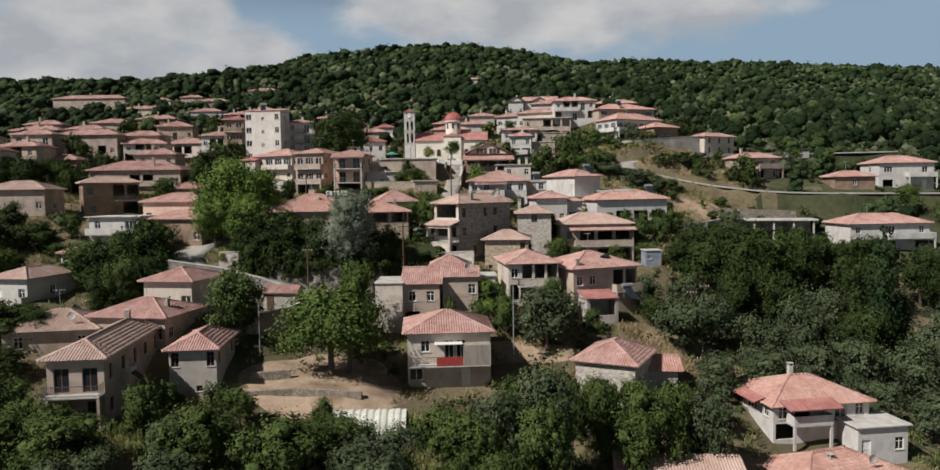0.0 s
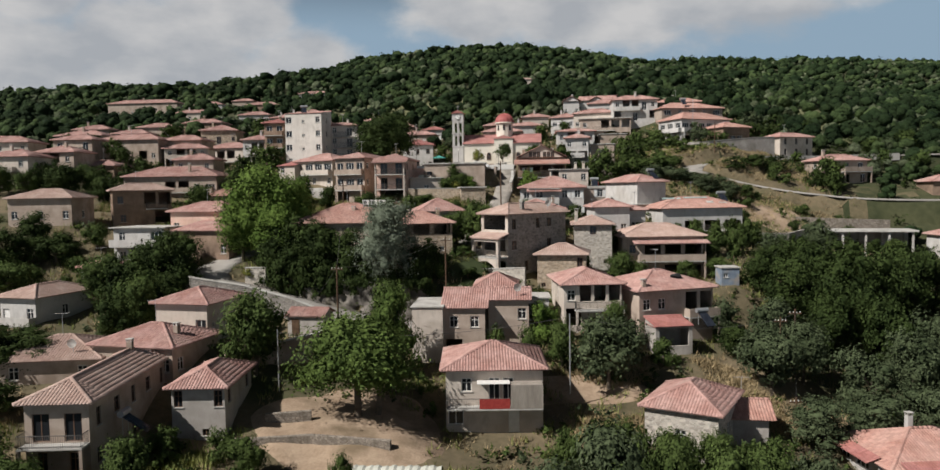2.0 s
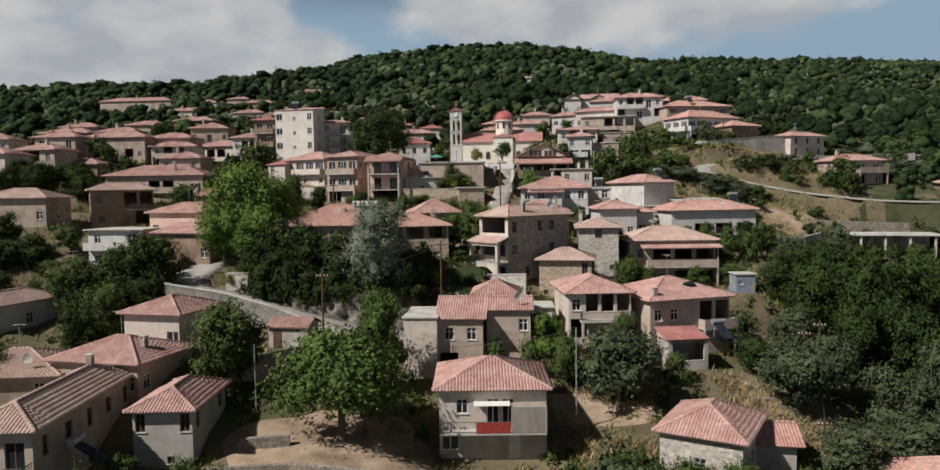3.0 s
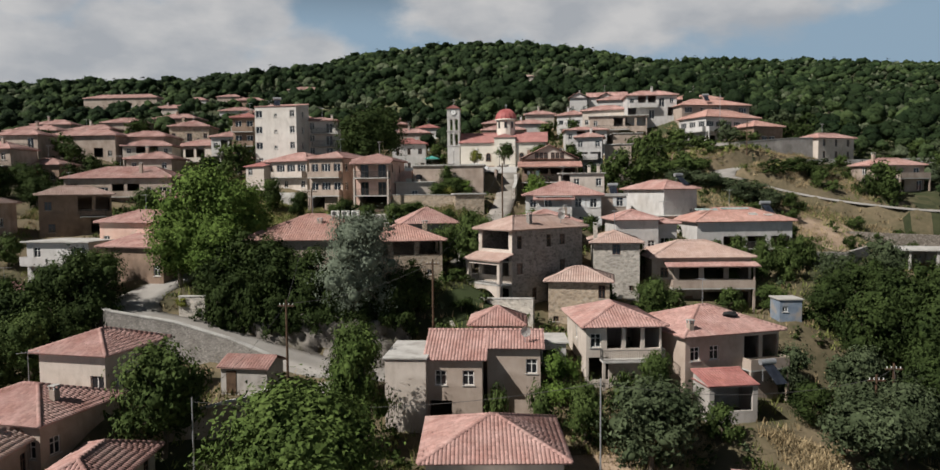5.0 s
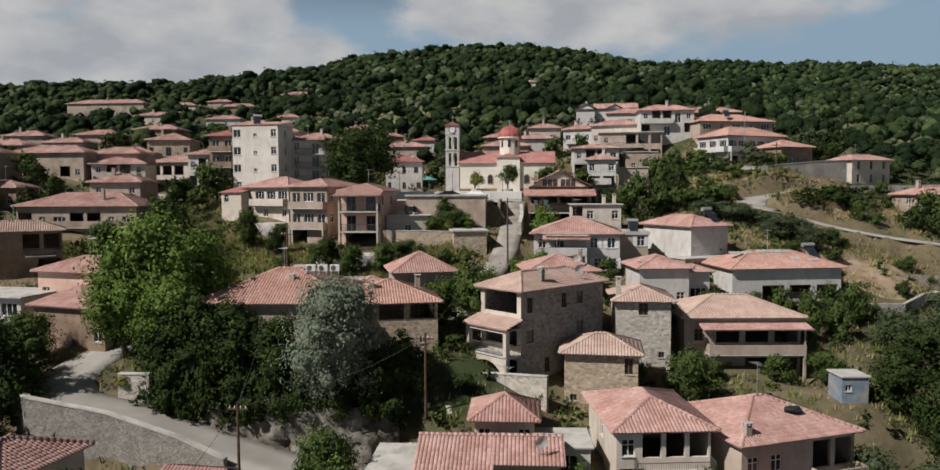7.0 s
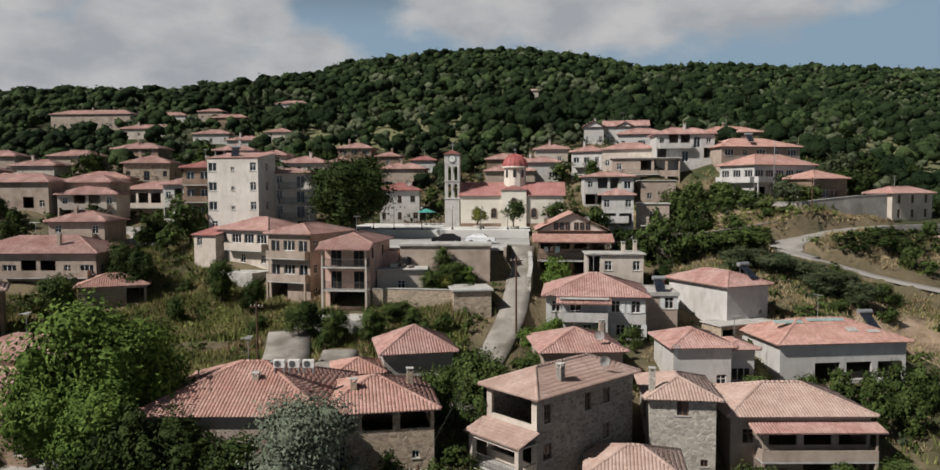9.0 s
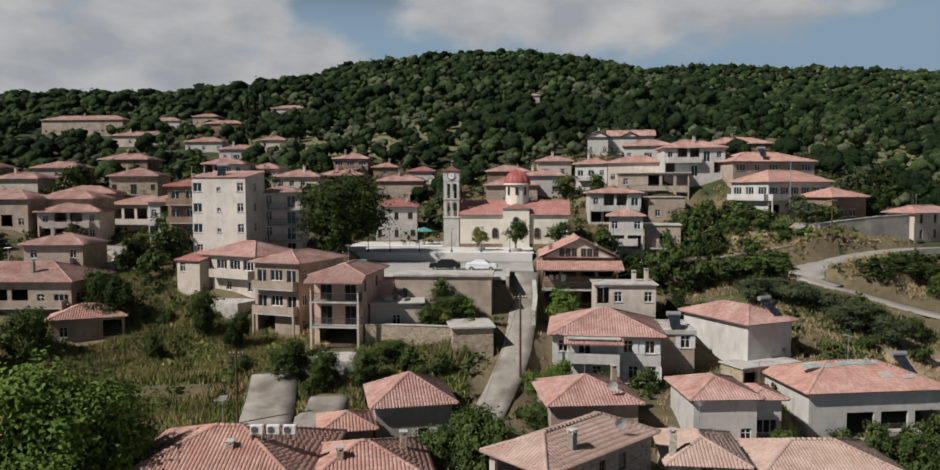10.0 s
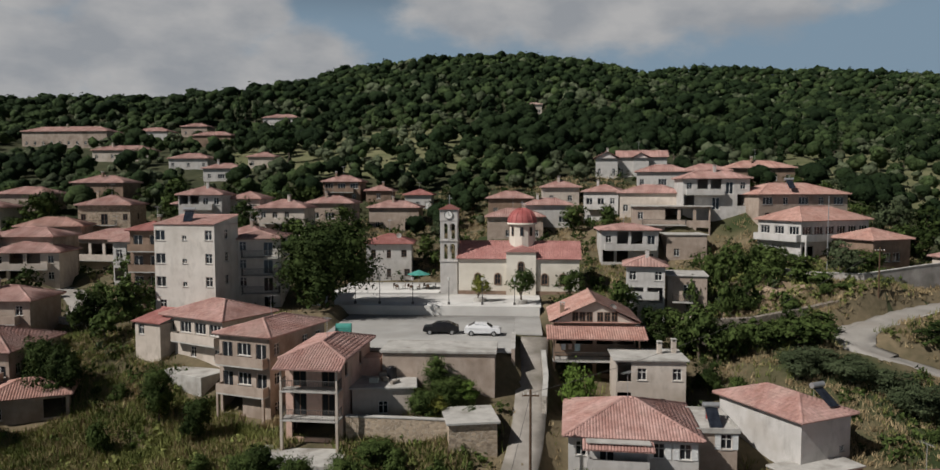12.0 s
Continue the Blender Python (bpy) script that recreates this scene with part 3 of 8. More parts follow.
def balcony(home, w, d, face, u0, u1, z, depth=1.2, rail="bars", posts=0.0, cover=0.0, wall=None, back=0.0):
    """A slab on a face at height z, with a railing; posts reach down by that length; cover: height of a canopy slab. back: how far it is set into the house."""
    m = face_matrix(face, w, d)
    ob = part("balcony", boxed(u0, -depth, z - 0.16, u1, back - 0.003 if not back else back, z, 0.015), CONCRETE, home)
    ob.matrix_local = m
    lines = (((u0 + 0.05, -depth + 0.05), (u1 - 0.05, -depth + 0.05)), ((u0 + 0.05, -depth + 0.05), (u0 + 0.05, -0.02)), ((u1 - 0.05, -depth + 0.05), (u1 - 0.05, -0.02)))
    bm = bmesh.new()
    for (xa, ya), (xb, yb) in lines:
        if rail == "solid":
            box(bm, min(xa, xb) - 0.05, min(ya, yb) - (0.05 if ya == yb else -0.05), z + 0.002, max(xa, xb) + 0.05, max(ya, yb) + (0.05 if ya == yb else 0), z + 0.95)
        else:
            tube(bm, (xa, ya, z + 0.95), (xb, yb, z + 0.95), 0.03, n=5)
            tube(bm, (xa, ya, z + 0.12), (xb, yb, z + 0.12), 0.02, n=4)
            length = math.hypot(xb - xa, yb - ya)
            for k in range(int(length / 0.16) + 1):
                f = k * 0.16 / max(length, 0.16)
                x, y = xa + (xb - xa) * f, ya + (yb - ya) * f
                box(bm, x - 0.012, y - 0.012, z + 0.002, x + 0.012, y + 0.012, z + 0.94)
    part("railing", bm, (wall or WALL["cream"]) if rail == "solid" else IRON, ob, kind="stuff" if rail != "solid" else "")
    for x in (u0 + 0.12, u1 - 0.12):
        if posts:
            part("post", boxed(x - 0.12, -depth + 0.02, z - 0.16 - posts, x + 0.12, -depth + 0.26, z - 0.162), WALL["cream"] if wall == WALL["pink"] else wall or CONCRETE, ob)
        if cover:
            part("post", boxed(x - 0.08, -depth + 0.03, z + 0.002, x + 0.08, -depth + 0.19, z + cover - 0.002), WALL["cream"] if wall == WALL["pink"] else wall or CONCRETE, ob)
    if cover and cover < 4:
        part("canopy", boxed(u0 - 0.1, -depth - 0.15, z + cover, u1 + 0.1, -0.004, z + cover + 0.10), CONCRETE, ob)


def house(x, y, yaw, w, d, base, eave, roof="hip", tiles="red", wall="tan", pitch=0.36, o=0.5, f="", r="", l="", white=True, near=True,
          label="", balconies=(), chimneys=(), down=4.0, ground=True, parapet=0.0, lwall="", gwall="", name="house", group="houses of the hillside village"):
    """x, y: the left front corner of the eaves; w, d: the eaves' width and depth; base, eave: heights. f, r, l: openings of those faces.
    balconies: (face, from, to, height, depth, rail, posts, cover); chimneys: (x, y, height above the eaves)."""
    turn = pose(x, y, base, 0, 0, yaw)
    m = turn @ Matrix.Translation((o, o, 0))
    w, d, h = w - 2 * o, d - 2 * o, eave - base
    home = thing(name, label or f"{wall} plastered village house with a {tiles} tiled hip roof", "house", m, group)
    cuts = {k: opening_list(s, length, h) for k, s, length in (("f", f, w), ("r", r, d), ("l", l, d)) if s}
    body = WALL[wall]
    if lwall:
        part("wall", wall_shell(w, d, -down, h - 0.11, cuts, "frb"), body, home)
        part("wall", wall_shell(w, d, -down, h - 0.11, cuts, "l"), WALL[lwall], home, f"{lwall} plastered wall")
    else:
        part("wall", wall_shell(w, d, -down, h - 0.11, cuts), body, home)
    fill_openings(home, w, d, cuts, white)
    seed = int(abs(x * 31 + y * 17) * 10) % 99991
    if roof == "flat":
        flat_roof(home, w, d, h, o, parapet)
    else:
        tiled_roof(home, roof, w, d, h, o, pitch, TILES[tiles], near, WALL[gwall] if gwall else body, seed)
    for spec in balconies:
        face, u0, u1, z, depth, rail, posts, cover = spec
        balcony(home, w, d, face, u0, u1, z, depth, rail, posts, cover, body)
    for cx, cy, ch in chimneys:
        chimney(home, cx, cy, h - 0.3, h + ch, 0.5, body)
    luck = random.Random(seed)
    if not near and len(f) > 2 and "/" in f and not balconies:
        balcony(home, w, d, "f", w * 0.12, w * luck.uniform(0.6, 0.88), h / 2, 1.2, luck.choice(("solid", "bars")), 0, 0, body)
    if not near and not chimneys and roof != "flat" and luck.random() < 0.6:
        chimney(home, w * luck.uniform(0.25, 0.75), d * 0.4, h - 0.3, h + pitch * min(w, d) / 2 + 0.9, 0.5, body)
    if roof != "flat":
        ROOFS.append((m, w, d, h, h + pitch * (min(w, d) / 2 + o) if roof != "shed" else h + pitch * d / 2, luck.random()))
    c = m @ Vector((w / 2, d / 2, 0))
    FOOTPRINTS.append((c.x, c.y, math.hypot(w, d) / 2 + 0.6))
    if ground:
        for u in (0.0, 1.0):
            p = m @ Vector((w * u, -0.6, 0))
            SPOTS.append((p.x, p.y, base))
    return home, m, w, d, h


FOOTPRINTS.append((-23.4, 139.6, 4.2))
FOOTPRINTS.append((-65.0, 173.0, 6.0))
FOOTPRINTS.append((-39.0, 155.4, 4.0))

# ---- houses: lower slope ----
house(-37.6, 62.0, 6, 5.8, 16.5, 19.5, 25.6, tiles="pale", wall="tan", f="nn/pp", r="w.w.w/nwnwn", l="ww", pitch=0.42, white=False,
      balconies=(("f", 0.0, 4.8, 3.0, 1.3, "bars", 2.9, 0),), label="long old tan plastered house with patched tiled roof", chimneys=((2.4, 13.0, 1.9),))
house(-30.6, 70.8, 5, 5.6, 9.0, 19.3, 24.4, tiles="red", wall="grey", f="..v./n..n", r=".w./w.w", pitch=0.42, white=False, label="square grey rendered old house with red hip roof")
house(-42.2, 78.5, -10, 9.8, 8.5, 23.2, 26.6, tiles="red", wall="tan", f="w.v.w", r="w.n", label="low tan plastered house with red hip roof", chimneys=((7.2, 3.0, 1.5),))
house(-50.5, 76.0, 10, 10.5, 9.0, 22.6, 25.4, tiles="pale", wall="tan", f="w.w", r="w", label="low old house with a pale tiled roof among trees")
house(-39.7, 86.0, -10, 7.2, 8.0, 25.6, 29.5, tiles="red", wall="cream", f="...p", r="v.v", label="cream plastered house with red hip roof")
house(-61.3, 91.2, -12, 6.2, 9.5, 26.0, 29.5, tiles="pale", wall="white", f="d.w", r="w", label="white plastered cottage with pale hip roof", balconies=(("f", -0.4, 5.2, 0.3, 1.0, "solid", 1.0, 0),))
house(-61.3, 107.0, -15, 4.4, 5.6, 28.4, 31.3, tiles="red", wall="white", f="ww", r="w", label="small white hut with red hip roof")
front = house(-7.4, 77.0, 4, 10.0, 9.5, 18.4, 24.5, tiles="red", wall="cream", f="W..d./.w.pp..", l="w.", r="w", label="two-storey cream house with a red balcony",
      balconies=(("f", 0.1, 8.9, 2.7, 1.3, "bars", 0, 0),))
part("railing_cloth", boxed(3.1, -1.31, 2.72, 5.9, -1.27, 3.62), RED, front[0], "red cloth on the balcony railing")
part("awning", boxed(2.9, -1.35, 5.0, 5.9, -0.05, 5.06), FRAMEWHITE, front[0], "white sheet awning")
shed = part("balcony_shed", boxed(6.0, -1.28, 2.72, 8.9, -0.01, 4.9), PLANKS, front[0], "grey plank shed on the balcony")
for k in range(15):
    part("plank", boxed(6.0 + k * 0.195, -1.31, 2.70, 6.18 + k * 0.195, -1.283, 4.88), PLANKS, shed)
house(-8.9, 90.6, 0, 5.3, 9.0, 21.8, 28.1, roof="gx", tiles="red", wall="tan", f="O./ww", l="w", o=0.35, label="tan plastered house with white windows over a dark store")
house(-12.1, 90.0, 0, 3.7, 7.0, 21.8, 28.4, roof="flat", wall="cream", f="./.", o=0.15, label="cream boarded terrace block with a flat roof")
house(-3.95, 92.3, 0, 5.2, 5.6, 22.4, 28.73, roof="gx", tiles="red", wall="tan", f="../..w", r="w/w", o=0.35, label="tan rendered house wing with a red roof")
house(-5.8, 99.6, 0, 5.6, 5.6, 26.4, 29.3, tiles="red", wall="cream", f="w.w", r="w", pitch=0.5, label="small cream house with a steep pyramid roof")
house(-0.6, 97.0, 2, 4.2, 4.4, 25.4, 28.3, roof="flat", wall="white", f="W", r="w", o=0.25, label="small white house with a flat concrete roof")
wide = house(13.4, 95.4, 22, 11.0, 10.0, 22.6, 29.1, tiles="red", wall="tan", f="w.../ww.OO", l=".w./w.", label="tan plastered house with wide red hip roof and porch",
      balconies=(("f", 6.0, 10.2, 3.2, 1.2, "solid", 3.0, 0),), chimneys=((0.9, 0.6, 1.0),))
bm = bmesh.new()
bmesh.ops.create_icosphere(bm, subdivisions=3, radius=0.6)
for v in bm.verts:
    v.co = Vector((v.co.x * 1.25, v.co.y * 0.8, v.co.z * 0.5)) * (1 + 0.35 * noise.noise(v.co * 2.3))
    v.co += Vector((6.4, 2.2, 7.72))
part("black_sheet", bm, RUBBER, wide[0], "crumpled black plastic sheet on the tiles")
house(4.6, 95.6, 7, 7.8, 10.0, 24.3, 29.9, tiles="red", wall="cream", f="O.w/wOOO", l="w/w", label="cream house with a red roof over a long balcony",
      balconies=(("f", 1.2, 6.8, 2.7, 1.3, "bars", 2.4, 0),))
house(1.7, 110.8, -6, 7.6, 6.5, 26.8, 32.1, tiles="pale", wall="tanstone", f="v..v/...n", l="v", label="old tan stone house with a sagging tiled roof", white=False, pitch=0.4)
keep_house = house(-1.7, 110.5, 46, 13.0, 6.4, 28.8, 37.7, tiles="pale", wall="stone", f=".n.../w..w./n.nw.", l="A/O/O", label="tall grey rubble stone house with white loggias", pitch=0.42,
      balconies=(("l", 0.0, 5.4, 3.0, 1.8, "bars", 2.9, 2.4),), chimneys=((3.6, 0.8, 1.6),), white=False, lwall="cream")
lean_roof(keep_house[0], face_matrix("l", 12.0, 5.4), -0.3, 5.7, -2.2, 0.0, 5.6, 6.3, "pale")
bm = bmesh.new()
for u in (0.0, 5.0):
    box(bm, u, -1.95, -1.0, u + 0.4, -1.5, 2.83)
for u in (0.0, 5.0):
    box(bm, u, -1.95, 3.01, u + 0.4, -1.5, 5.5)
box(bm, 0.4, -1.95, 5.15, 5.0, -1.5, 5.5)
for k in range(14):
    a0, a1 = math.pi * k / 14, math.pi * (k + 1) / 14
    p, q = [(2.7 - 2.3 * math.cos(t), 0.5 + 1.95 * math.sin(t)) for t in (a0, a1)]
    vs = [bm.verts.new(v) for v in ((p[0], -1.95, p[1]), (q[0], -1.95, q[1]), (q[0], -1.95, 2.83), (p[0], -1.95, 2.83), (p[0], -1.5, p[1]), (q[0], -1.5, q[1]))]
    bm.faces.new((vs[0], vs[1], vs[2], vs[3])), bm.faces.new((vs[0], vs[4], vs[5], vs[1]))
part("loggia", bm, WALL["cream"], keep_house[0], "cream plastered arcade with an arch").matrix_local = face_matrix("l", 12.0, 5.4)
house(7.3, 118.0, -3, 6.4, 8.0, 29.4, 35.8, tiles="pale", wall="palestone", f="..v/.../.w.", l=".d./.p.", label="tall pale stone house with a small tiled roof", chimneys=((0.3, 1.0, 2.0),), white=False)
longtan = house(14.6, 120.0, 4, 13.0, 9.5, 27.0, 33.8, tiles="pale", wall="tan", f="wdAA/wOOO", l="w/w", label="tan house with a long balcony under a pale tiled roof",
      balconies=(("f", 2.2, 12.0, 3.2, 1.4, "solid", 3.0, 2.5),), white=False)
lean_roof(longtan[0], Matrix(), 1.4, 12.5, -1.95, -0.02, 5.85, 6.25, "red")
patched = house(22.7, 131.5, 10, 14.6, 9.5, 33.0, 37.6, tiles="orange", wall="white", f=".AAA", l="w", label="white house with a patched roof and a long veranda",
      balconies=(("f", 5.6, 13.2, 0.9, 1.4, "bars", 0.8, 0),))
for u0, u1, v0, v1, colour in ((1.2, 4.4, 3.2, 3.9, "teal"), (5.0, 9.2, 3.5, 4.1, "teal"), (8.2, 9.4, 1.4, 2.2, "white"), (10.2, 11.6, 1.2, 1.7, "white")):
    bm = bmesh.new()
    bm.faces.new([bm.verts.new((u, v, 4.6 + 0.36 * (v + 0.5) + 0.12)) for u, v in ((u0, v0), (u1, v0), (u1, v1), (u0, v1))])
    bmesh.ops.solidify(bm, geom=list(bm.faces), thickness=0.03)
    part("roof_patch", bm, SHEET if colour == "teal" else FRAMEWHITE, patched[0], "pale sheet patched over missing tiles")
house(20.3, 141.1, 28, 7.2, 11.0, 37.4, 42.1, tiles="red", wall="white", f="..v", l="..", r="w", label="white house with a red hip roof")
twin = house(-0.6, 139.0, -4, 12.0, 11.0, 36.0, 41.3, tiles="red", wall="white", f="w.w.ss/wp.ss", l="w.", label="white two-storey house with red roof and enclosed balcony",
      balconies=(("f", 1.6, 6.8, 2.7, 1.3, "solid", 2.5, 2.4),))
lean_roof(twin[0], Matrix(), 1.2, 7.2, -1.9, -0.02, 4.7, 5.2, "red")
house(10.9, 141.2, 0, 4.2, 6.5, 36.4, 41.2, roof="flat", wall="tan", f="../.s", o=0.2, label="tan annex with a flat terrace roof", parapet=0.3)
house(11.2, 127.1, 6, 6.6, 7.4, 33.2, 38.1, tiles="red", wall="white", f="o.w", l="v.", label="white house with red hip roof and a garage")
house(17.0, 129.5, 6, 3.6, 5.0, 33.4, 37.5, tiles="red", wall="white", f="W", r="w", label="small white wing with a red roof", pitch=0.3)
house(-1.2, 125.2, 8, 8.6, 8.5, 34.0, 37.9, tiles="red", wall="tan", f="wOOw", l="w.", label="tan house with a dark porch under a red hip roof", chimneys=((6.8, 5.0, 1.8),))

big = house(-31.2, 107.6, 3, 14.5, 12.5, 32.4, 36.9, tiles="orange", wall="tan", f="w.W.w", r="w", l="w", label="long house with a broad orange corrugated tile roof", pitch=0.40, chimneys=((7.6, 3.6, 1.9), (8.0, 6.0, 2.2)))
house(-18.2, 109.4, 14, 9.6, 9.0, 32.0, 36.6, tiles="orange", wall="tanstone", f="w.v/OOO", r="./OO", label="house with a broad orange tiled roof and a dark porch", pitch=0.36, chimneys=((2.6, 2.4, 1.6), (7.2, 4.6, 1.7)))
house(-16.0, 123.6, 16, 7.6, 7.5, 33.6, 37.9, tiles="red", wall="grey", f="..ss", label="grey house with shuttered windows and a red pyramid roof", pitch=0.52)
house(-19.8, 121.0, 16, 5.0, 5.0, 33.6, 36.6, tiles="orange", wall="cream", f="w.w", label="small cream porch house with an orange tiled roof", pitch=0.36)
house(27.0, 111.6, 4, 2.7, 2.8, 28.0, 30.1, roof="flat", wall="blue", f="v.", o=0.15, label="faded blue wooden shack with a flat roof")
house(92.6, 165.0, 0, 13.5, 9.0, 38.4, 44.4, tiles="red", wall="white", f="o.d/W.p", l="w/w", label="white house with a red hip roof at the village edge", balconies=(("f", 6.0, 12.4, 2.9, 1.6, "solid", 2.8, 0),))
house(68.0, 130.0, 4, 16.0, 9.0, 27.4, 32.6, tiles="red", wall="white", f="d.o.o/w.W.w", label="white house on pillars with a red hip roof", balconies=(("f", 6.0, 15.0, 2.6, 1.8, "solid", 2.5, 0),))
house(80.0, 160.0, 0, 10.0, 7.0, 38.6, 41.4, tiles="red", wall="brown", f="w", label="low brick shed with a red roof")

# ---- houses: round the square ----
tavern = house(-0.9, 159.0, 0, 10.2, 10.0, 40.8, 47.6, roof="gy", tiles="orange", wall="brown", gwall="cream", f="OOOO/OOOO", l="w/w", label="chalet-like tavern with a red gabled roof and deep veranda", pitch=0.46,
      balconies=(("f", -0.2, 9.4, 2.7, 2.2, "bars", 2.5, 2.45),), white=False, o=0.5, chimneys=((1.0, 1.5, 1.6),))
lean_roof(tavern[0], Matrix(), -0.9, 10.1, -2.9, 0.05, 5.3, 6.3, "orange")
for u in (2.6, 3.4, 4.2, 5.4, 6.2, 7.0):
    part("window", opening_meshes("n", 0.7, 1.1, False)[0], None, tavern[0]).matrix_local = Matrix.Translation((u - 0.2, -0.13, 6.75))
    part("pane", opening_meshes("n", 0.7, 1.1, False)[1], None, tavern[0]).matrix_local = Matrix.Translation((u - 0.2, -0.13, 6.75))
house(5.4, 152.3, 0, 7.8, 5.6, 38.6, 44.9, roof="flat", wall="cream", f="Opp./Ow.w", r="./.", chimneys=((5.0, 3.0, 1.0), (6.6, 3.4, 1.2)), label="unfinished cream concrete house with a flat roof", o=0.3)
stacked = house(-26.7, 142.3, -3, 6.5, 11.0, 38.6, 46.9, tiles="red", wall="pink", f="O/pp/pp", r=".w../.w.w/w.w.", l="w.w/w.w/", label="tall faded pink house with stacked balconies", pitch=0.30,
      balconies=(("f", 0.0, 5.5, 2.9, 1.6, "bars", 2.8, 0), ("f", 0.0, 5.5, 5.6, 1.6, "bars", 2.5, 2.0)), white=False)
lean_roof(stacked[0], Matrix(), -0.45, 5.95, -2.15, -0.40, 7.72, 8.30, "red")
house(-20.6, 144.5, 8, 6.5, 7.0, 40.0, 43.6, roof="flat", wall="cream", f=".w.", r="p", label="cream annex with a cluttered flat roof", o=0.3)
house(-36.4, 150.2, -18, 7.4, 11.0, 38.4, 47.6, tiles="red", wall="tan", f="O./pWp/pWp", r="w.ww/w.ww/w.ww", l="w/w/w", label="tall tan house on stilts with glazed balconies", pitch=0.3,
      balconies=(("f", 0.2, 6.2, 3.1, 0.9, "solid", 2.8, 0), ("f", 0.2, 6.2, 6.1, 0.9, "solid", 0, 0)))
house(-47.8, 161.2, -26, 11.0, 9.0, 42.0, 47.6, tiles="red", wall="cream", f="O.w.w/wWWW", r="w.w/w.w", l="w/w", label="cream house with a glazed gallery and red roof",
      balconies=(("f", 2.4, 9.8, 2.8, 1.1, "solid", 0, 0),))
house(-50.8, 166.2, -5, 8.4, 6.5, 46.4, 58.2, roof="shed", tiles="red", wall="ivory", f="w..v/W.v.w/W.v.w/W.v.w", r="./w/w/w", label="tall cream apartment house with a sloping tiled roof", pitch=0.14, o=0.1)
house(-43.4, 171.0, 10, 7.6, 9.0, 46.4, 56.0, roof="hip", tiles="red", wall="ivory", f=".p/wp/wp/wp", r="w/w/w/w", label="cream apartment wing with stacked balconies", pitch=0.22,
      balconies=tuple(("f", 1.6, 6.5, z, 1.3, "bars", 0, 0) for z in (2.3, 4.7, 7.1)))
house(-51.0, 160.8, -22, 4.8, 4.6, 42.2, 46.8, roof="shed", tiles="deep", wall="cream", f="./w.", pitch=0.2, o=0.3, label="small cream wing with a dark red lean-to roof")
house(-31.2, 200.0, 6, 8.8, 8.0, 46.6, 53.2, tiles="deep", wall="white", f="n.n.w/nnw", r="w/w", label="white house with dark red shutters and roof", white=False)
house(47.2, 186.5, 26, 8.8, 8.0, 50.8, 55.0, tiles="orange", wall="brown", f=".WW.", l="w", label="brown house with an orange tiled roof")
house(38.6, 191.0, 28, 16.0, 9.6, 51.4, 57.6, tiles="orange", wall="white", f="o.d.o/WWWWWW", l=".w./WWW", r="w", label="white villa with a glazed gallery and broad red roof",
      balconies=(("f", 0.0, 15.0, 3.1, 1.0, "solid", 2.8, 0), ("l", 0.0, 8.6, 3.1, 1.0, "solid", 0, 0)), pitch=0.42, o=0.5)
house(36.1, 204.0, 14, 18.0, 11.0, 56.4, 61.6, tiles="orange", wall="tan", f="w.W.w/WwWwW", l="w/w", label="tan house with a broad orange hip roof", pitch=0.34)
house(59.9, 185.6, 28, 11.4, 6.0, 47.4, 52.4, tiles="red", wall="cream", f="nnn/nnn", l="w/w", label="cream two-storey house with rows of tall windows", white=False)
house(61.5, 164.0, 20, 11.4, 7.0, 41.4, 46.0, tiles="red", wall="tan", f="w.o.p/wpp", l="w/w", label="tan house with a red roof and dark veranda", chimneys=((2.0, 3.0, 2.0),), balconies=(("f", 3.6, 10.4, 2.3, 1.4, "solid", 2.2, 0),))

# ---- houses: foot of the slope ----
house(10.4, 76.3, -27, 7.4, 9.0, 17.6, 21.6, tiles="red", wall="palestone", f="w", r="w", label="low stone house with a plain red roof", pitch=0.45)
house(18.0, 78.4, -6, 5.0, 5.6, 17.0, 19.8, tiles="orange", wall="grey", f="", r="w", roof="gx", label="small grey shed with an orange tiled roof", pitch=0.4)
villa = house(30.0, 71.6, 8, 11.6, 9.4, 13.4, 17.6, tiles="orange", wall="white", f="O.../wO.pw", l="./WWw", label="white house with red awnings and an orange roof", pitch=0.40,
      balconies=(("f", 1.4, 5.6, 2.5, 1.5, "solid", 2.4, 0),), chimneys=((5.6, 6.2, 2.4),))
lean_roof(villa[0], Matrix(), 0.6, 6.4, -2.1, -0.02, 4.25, 4.75, "deep")
lean_roof(villa[0], face_matrix("l", 11.6, 8.4), 1.2, 6.8, -1.2, -0.02, 4.2, 4.6, "deep")
house(37.6, 69.6, 8, 6.0, 4.6, 12.6, 16.1, roof="flat", wall="white", f="d.w", r="w", o=0.3, label="white extension with a grey slab roof")
house(30.0, 63.5, 18, 12.0, 8.0, 8.6, 12.6, tiles="orange", wall="tan", f="w.w", label="low house with an orange roof", chimneys=((5.0, 2.6, 1.2),))
house(12.5, 62.5, -6, 11.5, 7.0, 11.6, 14.4, tiles="pale", wall="grey", f="w", roof="gx", pitch=0.25, label="old shed with a bleached tiled roof")

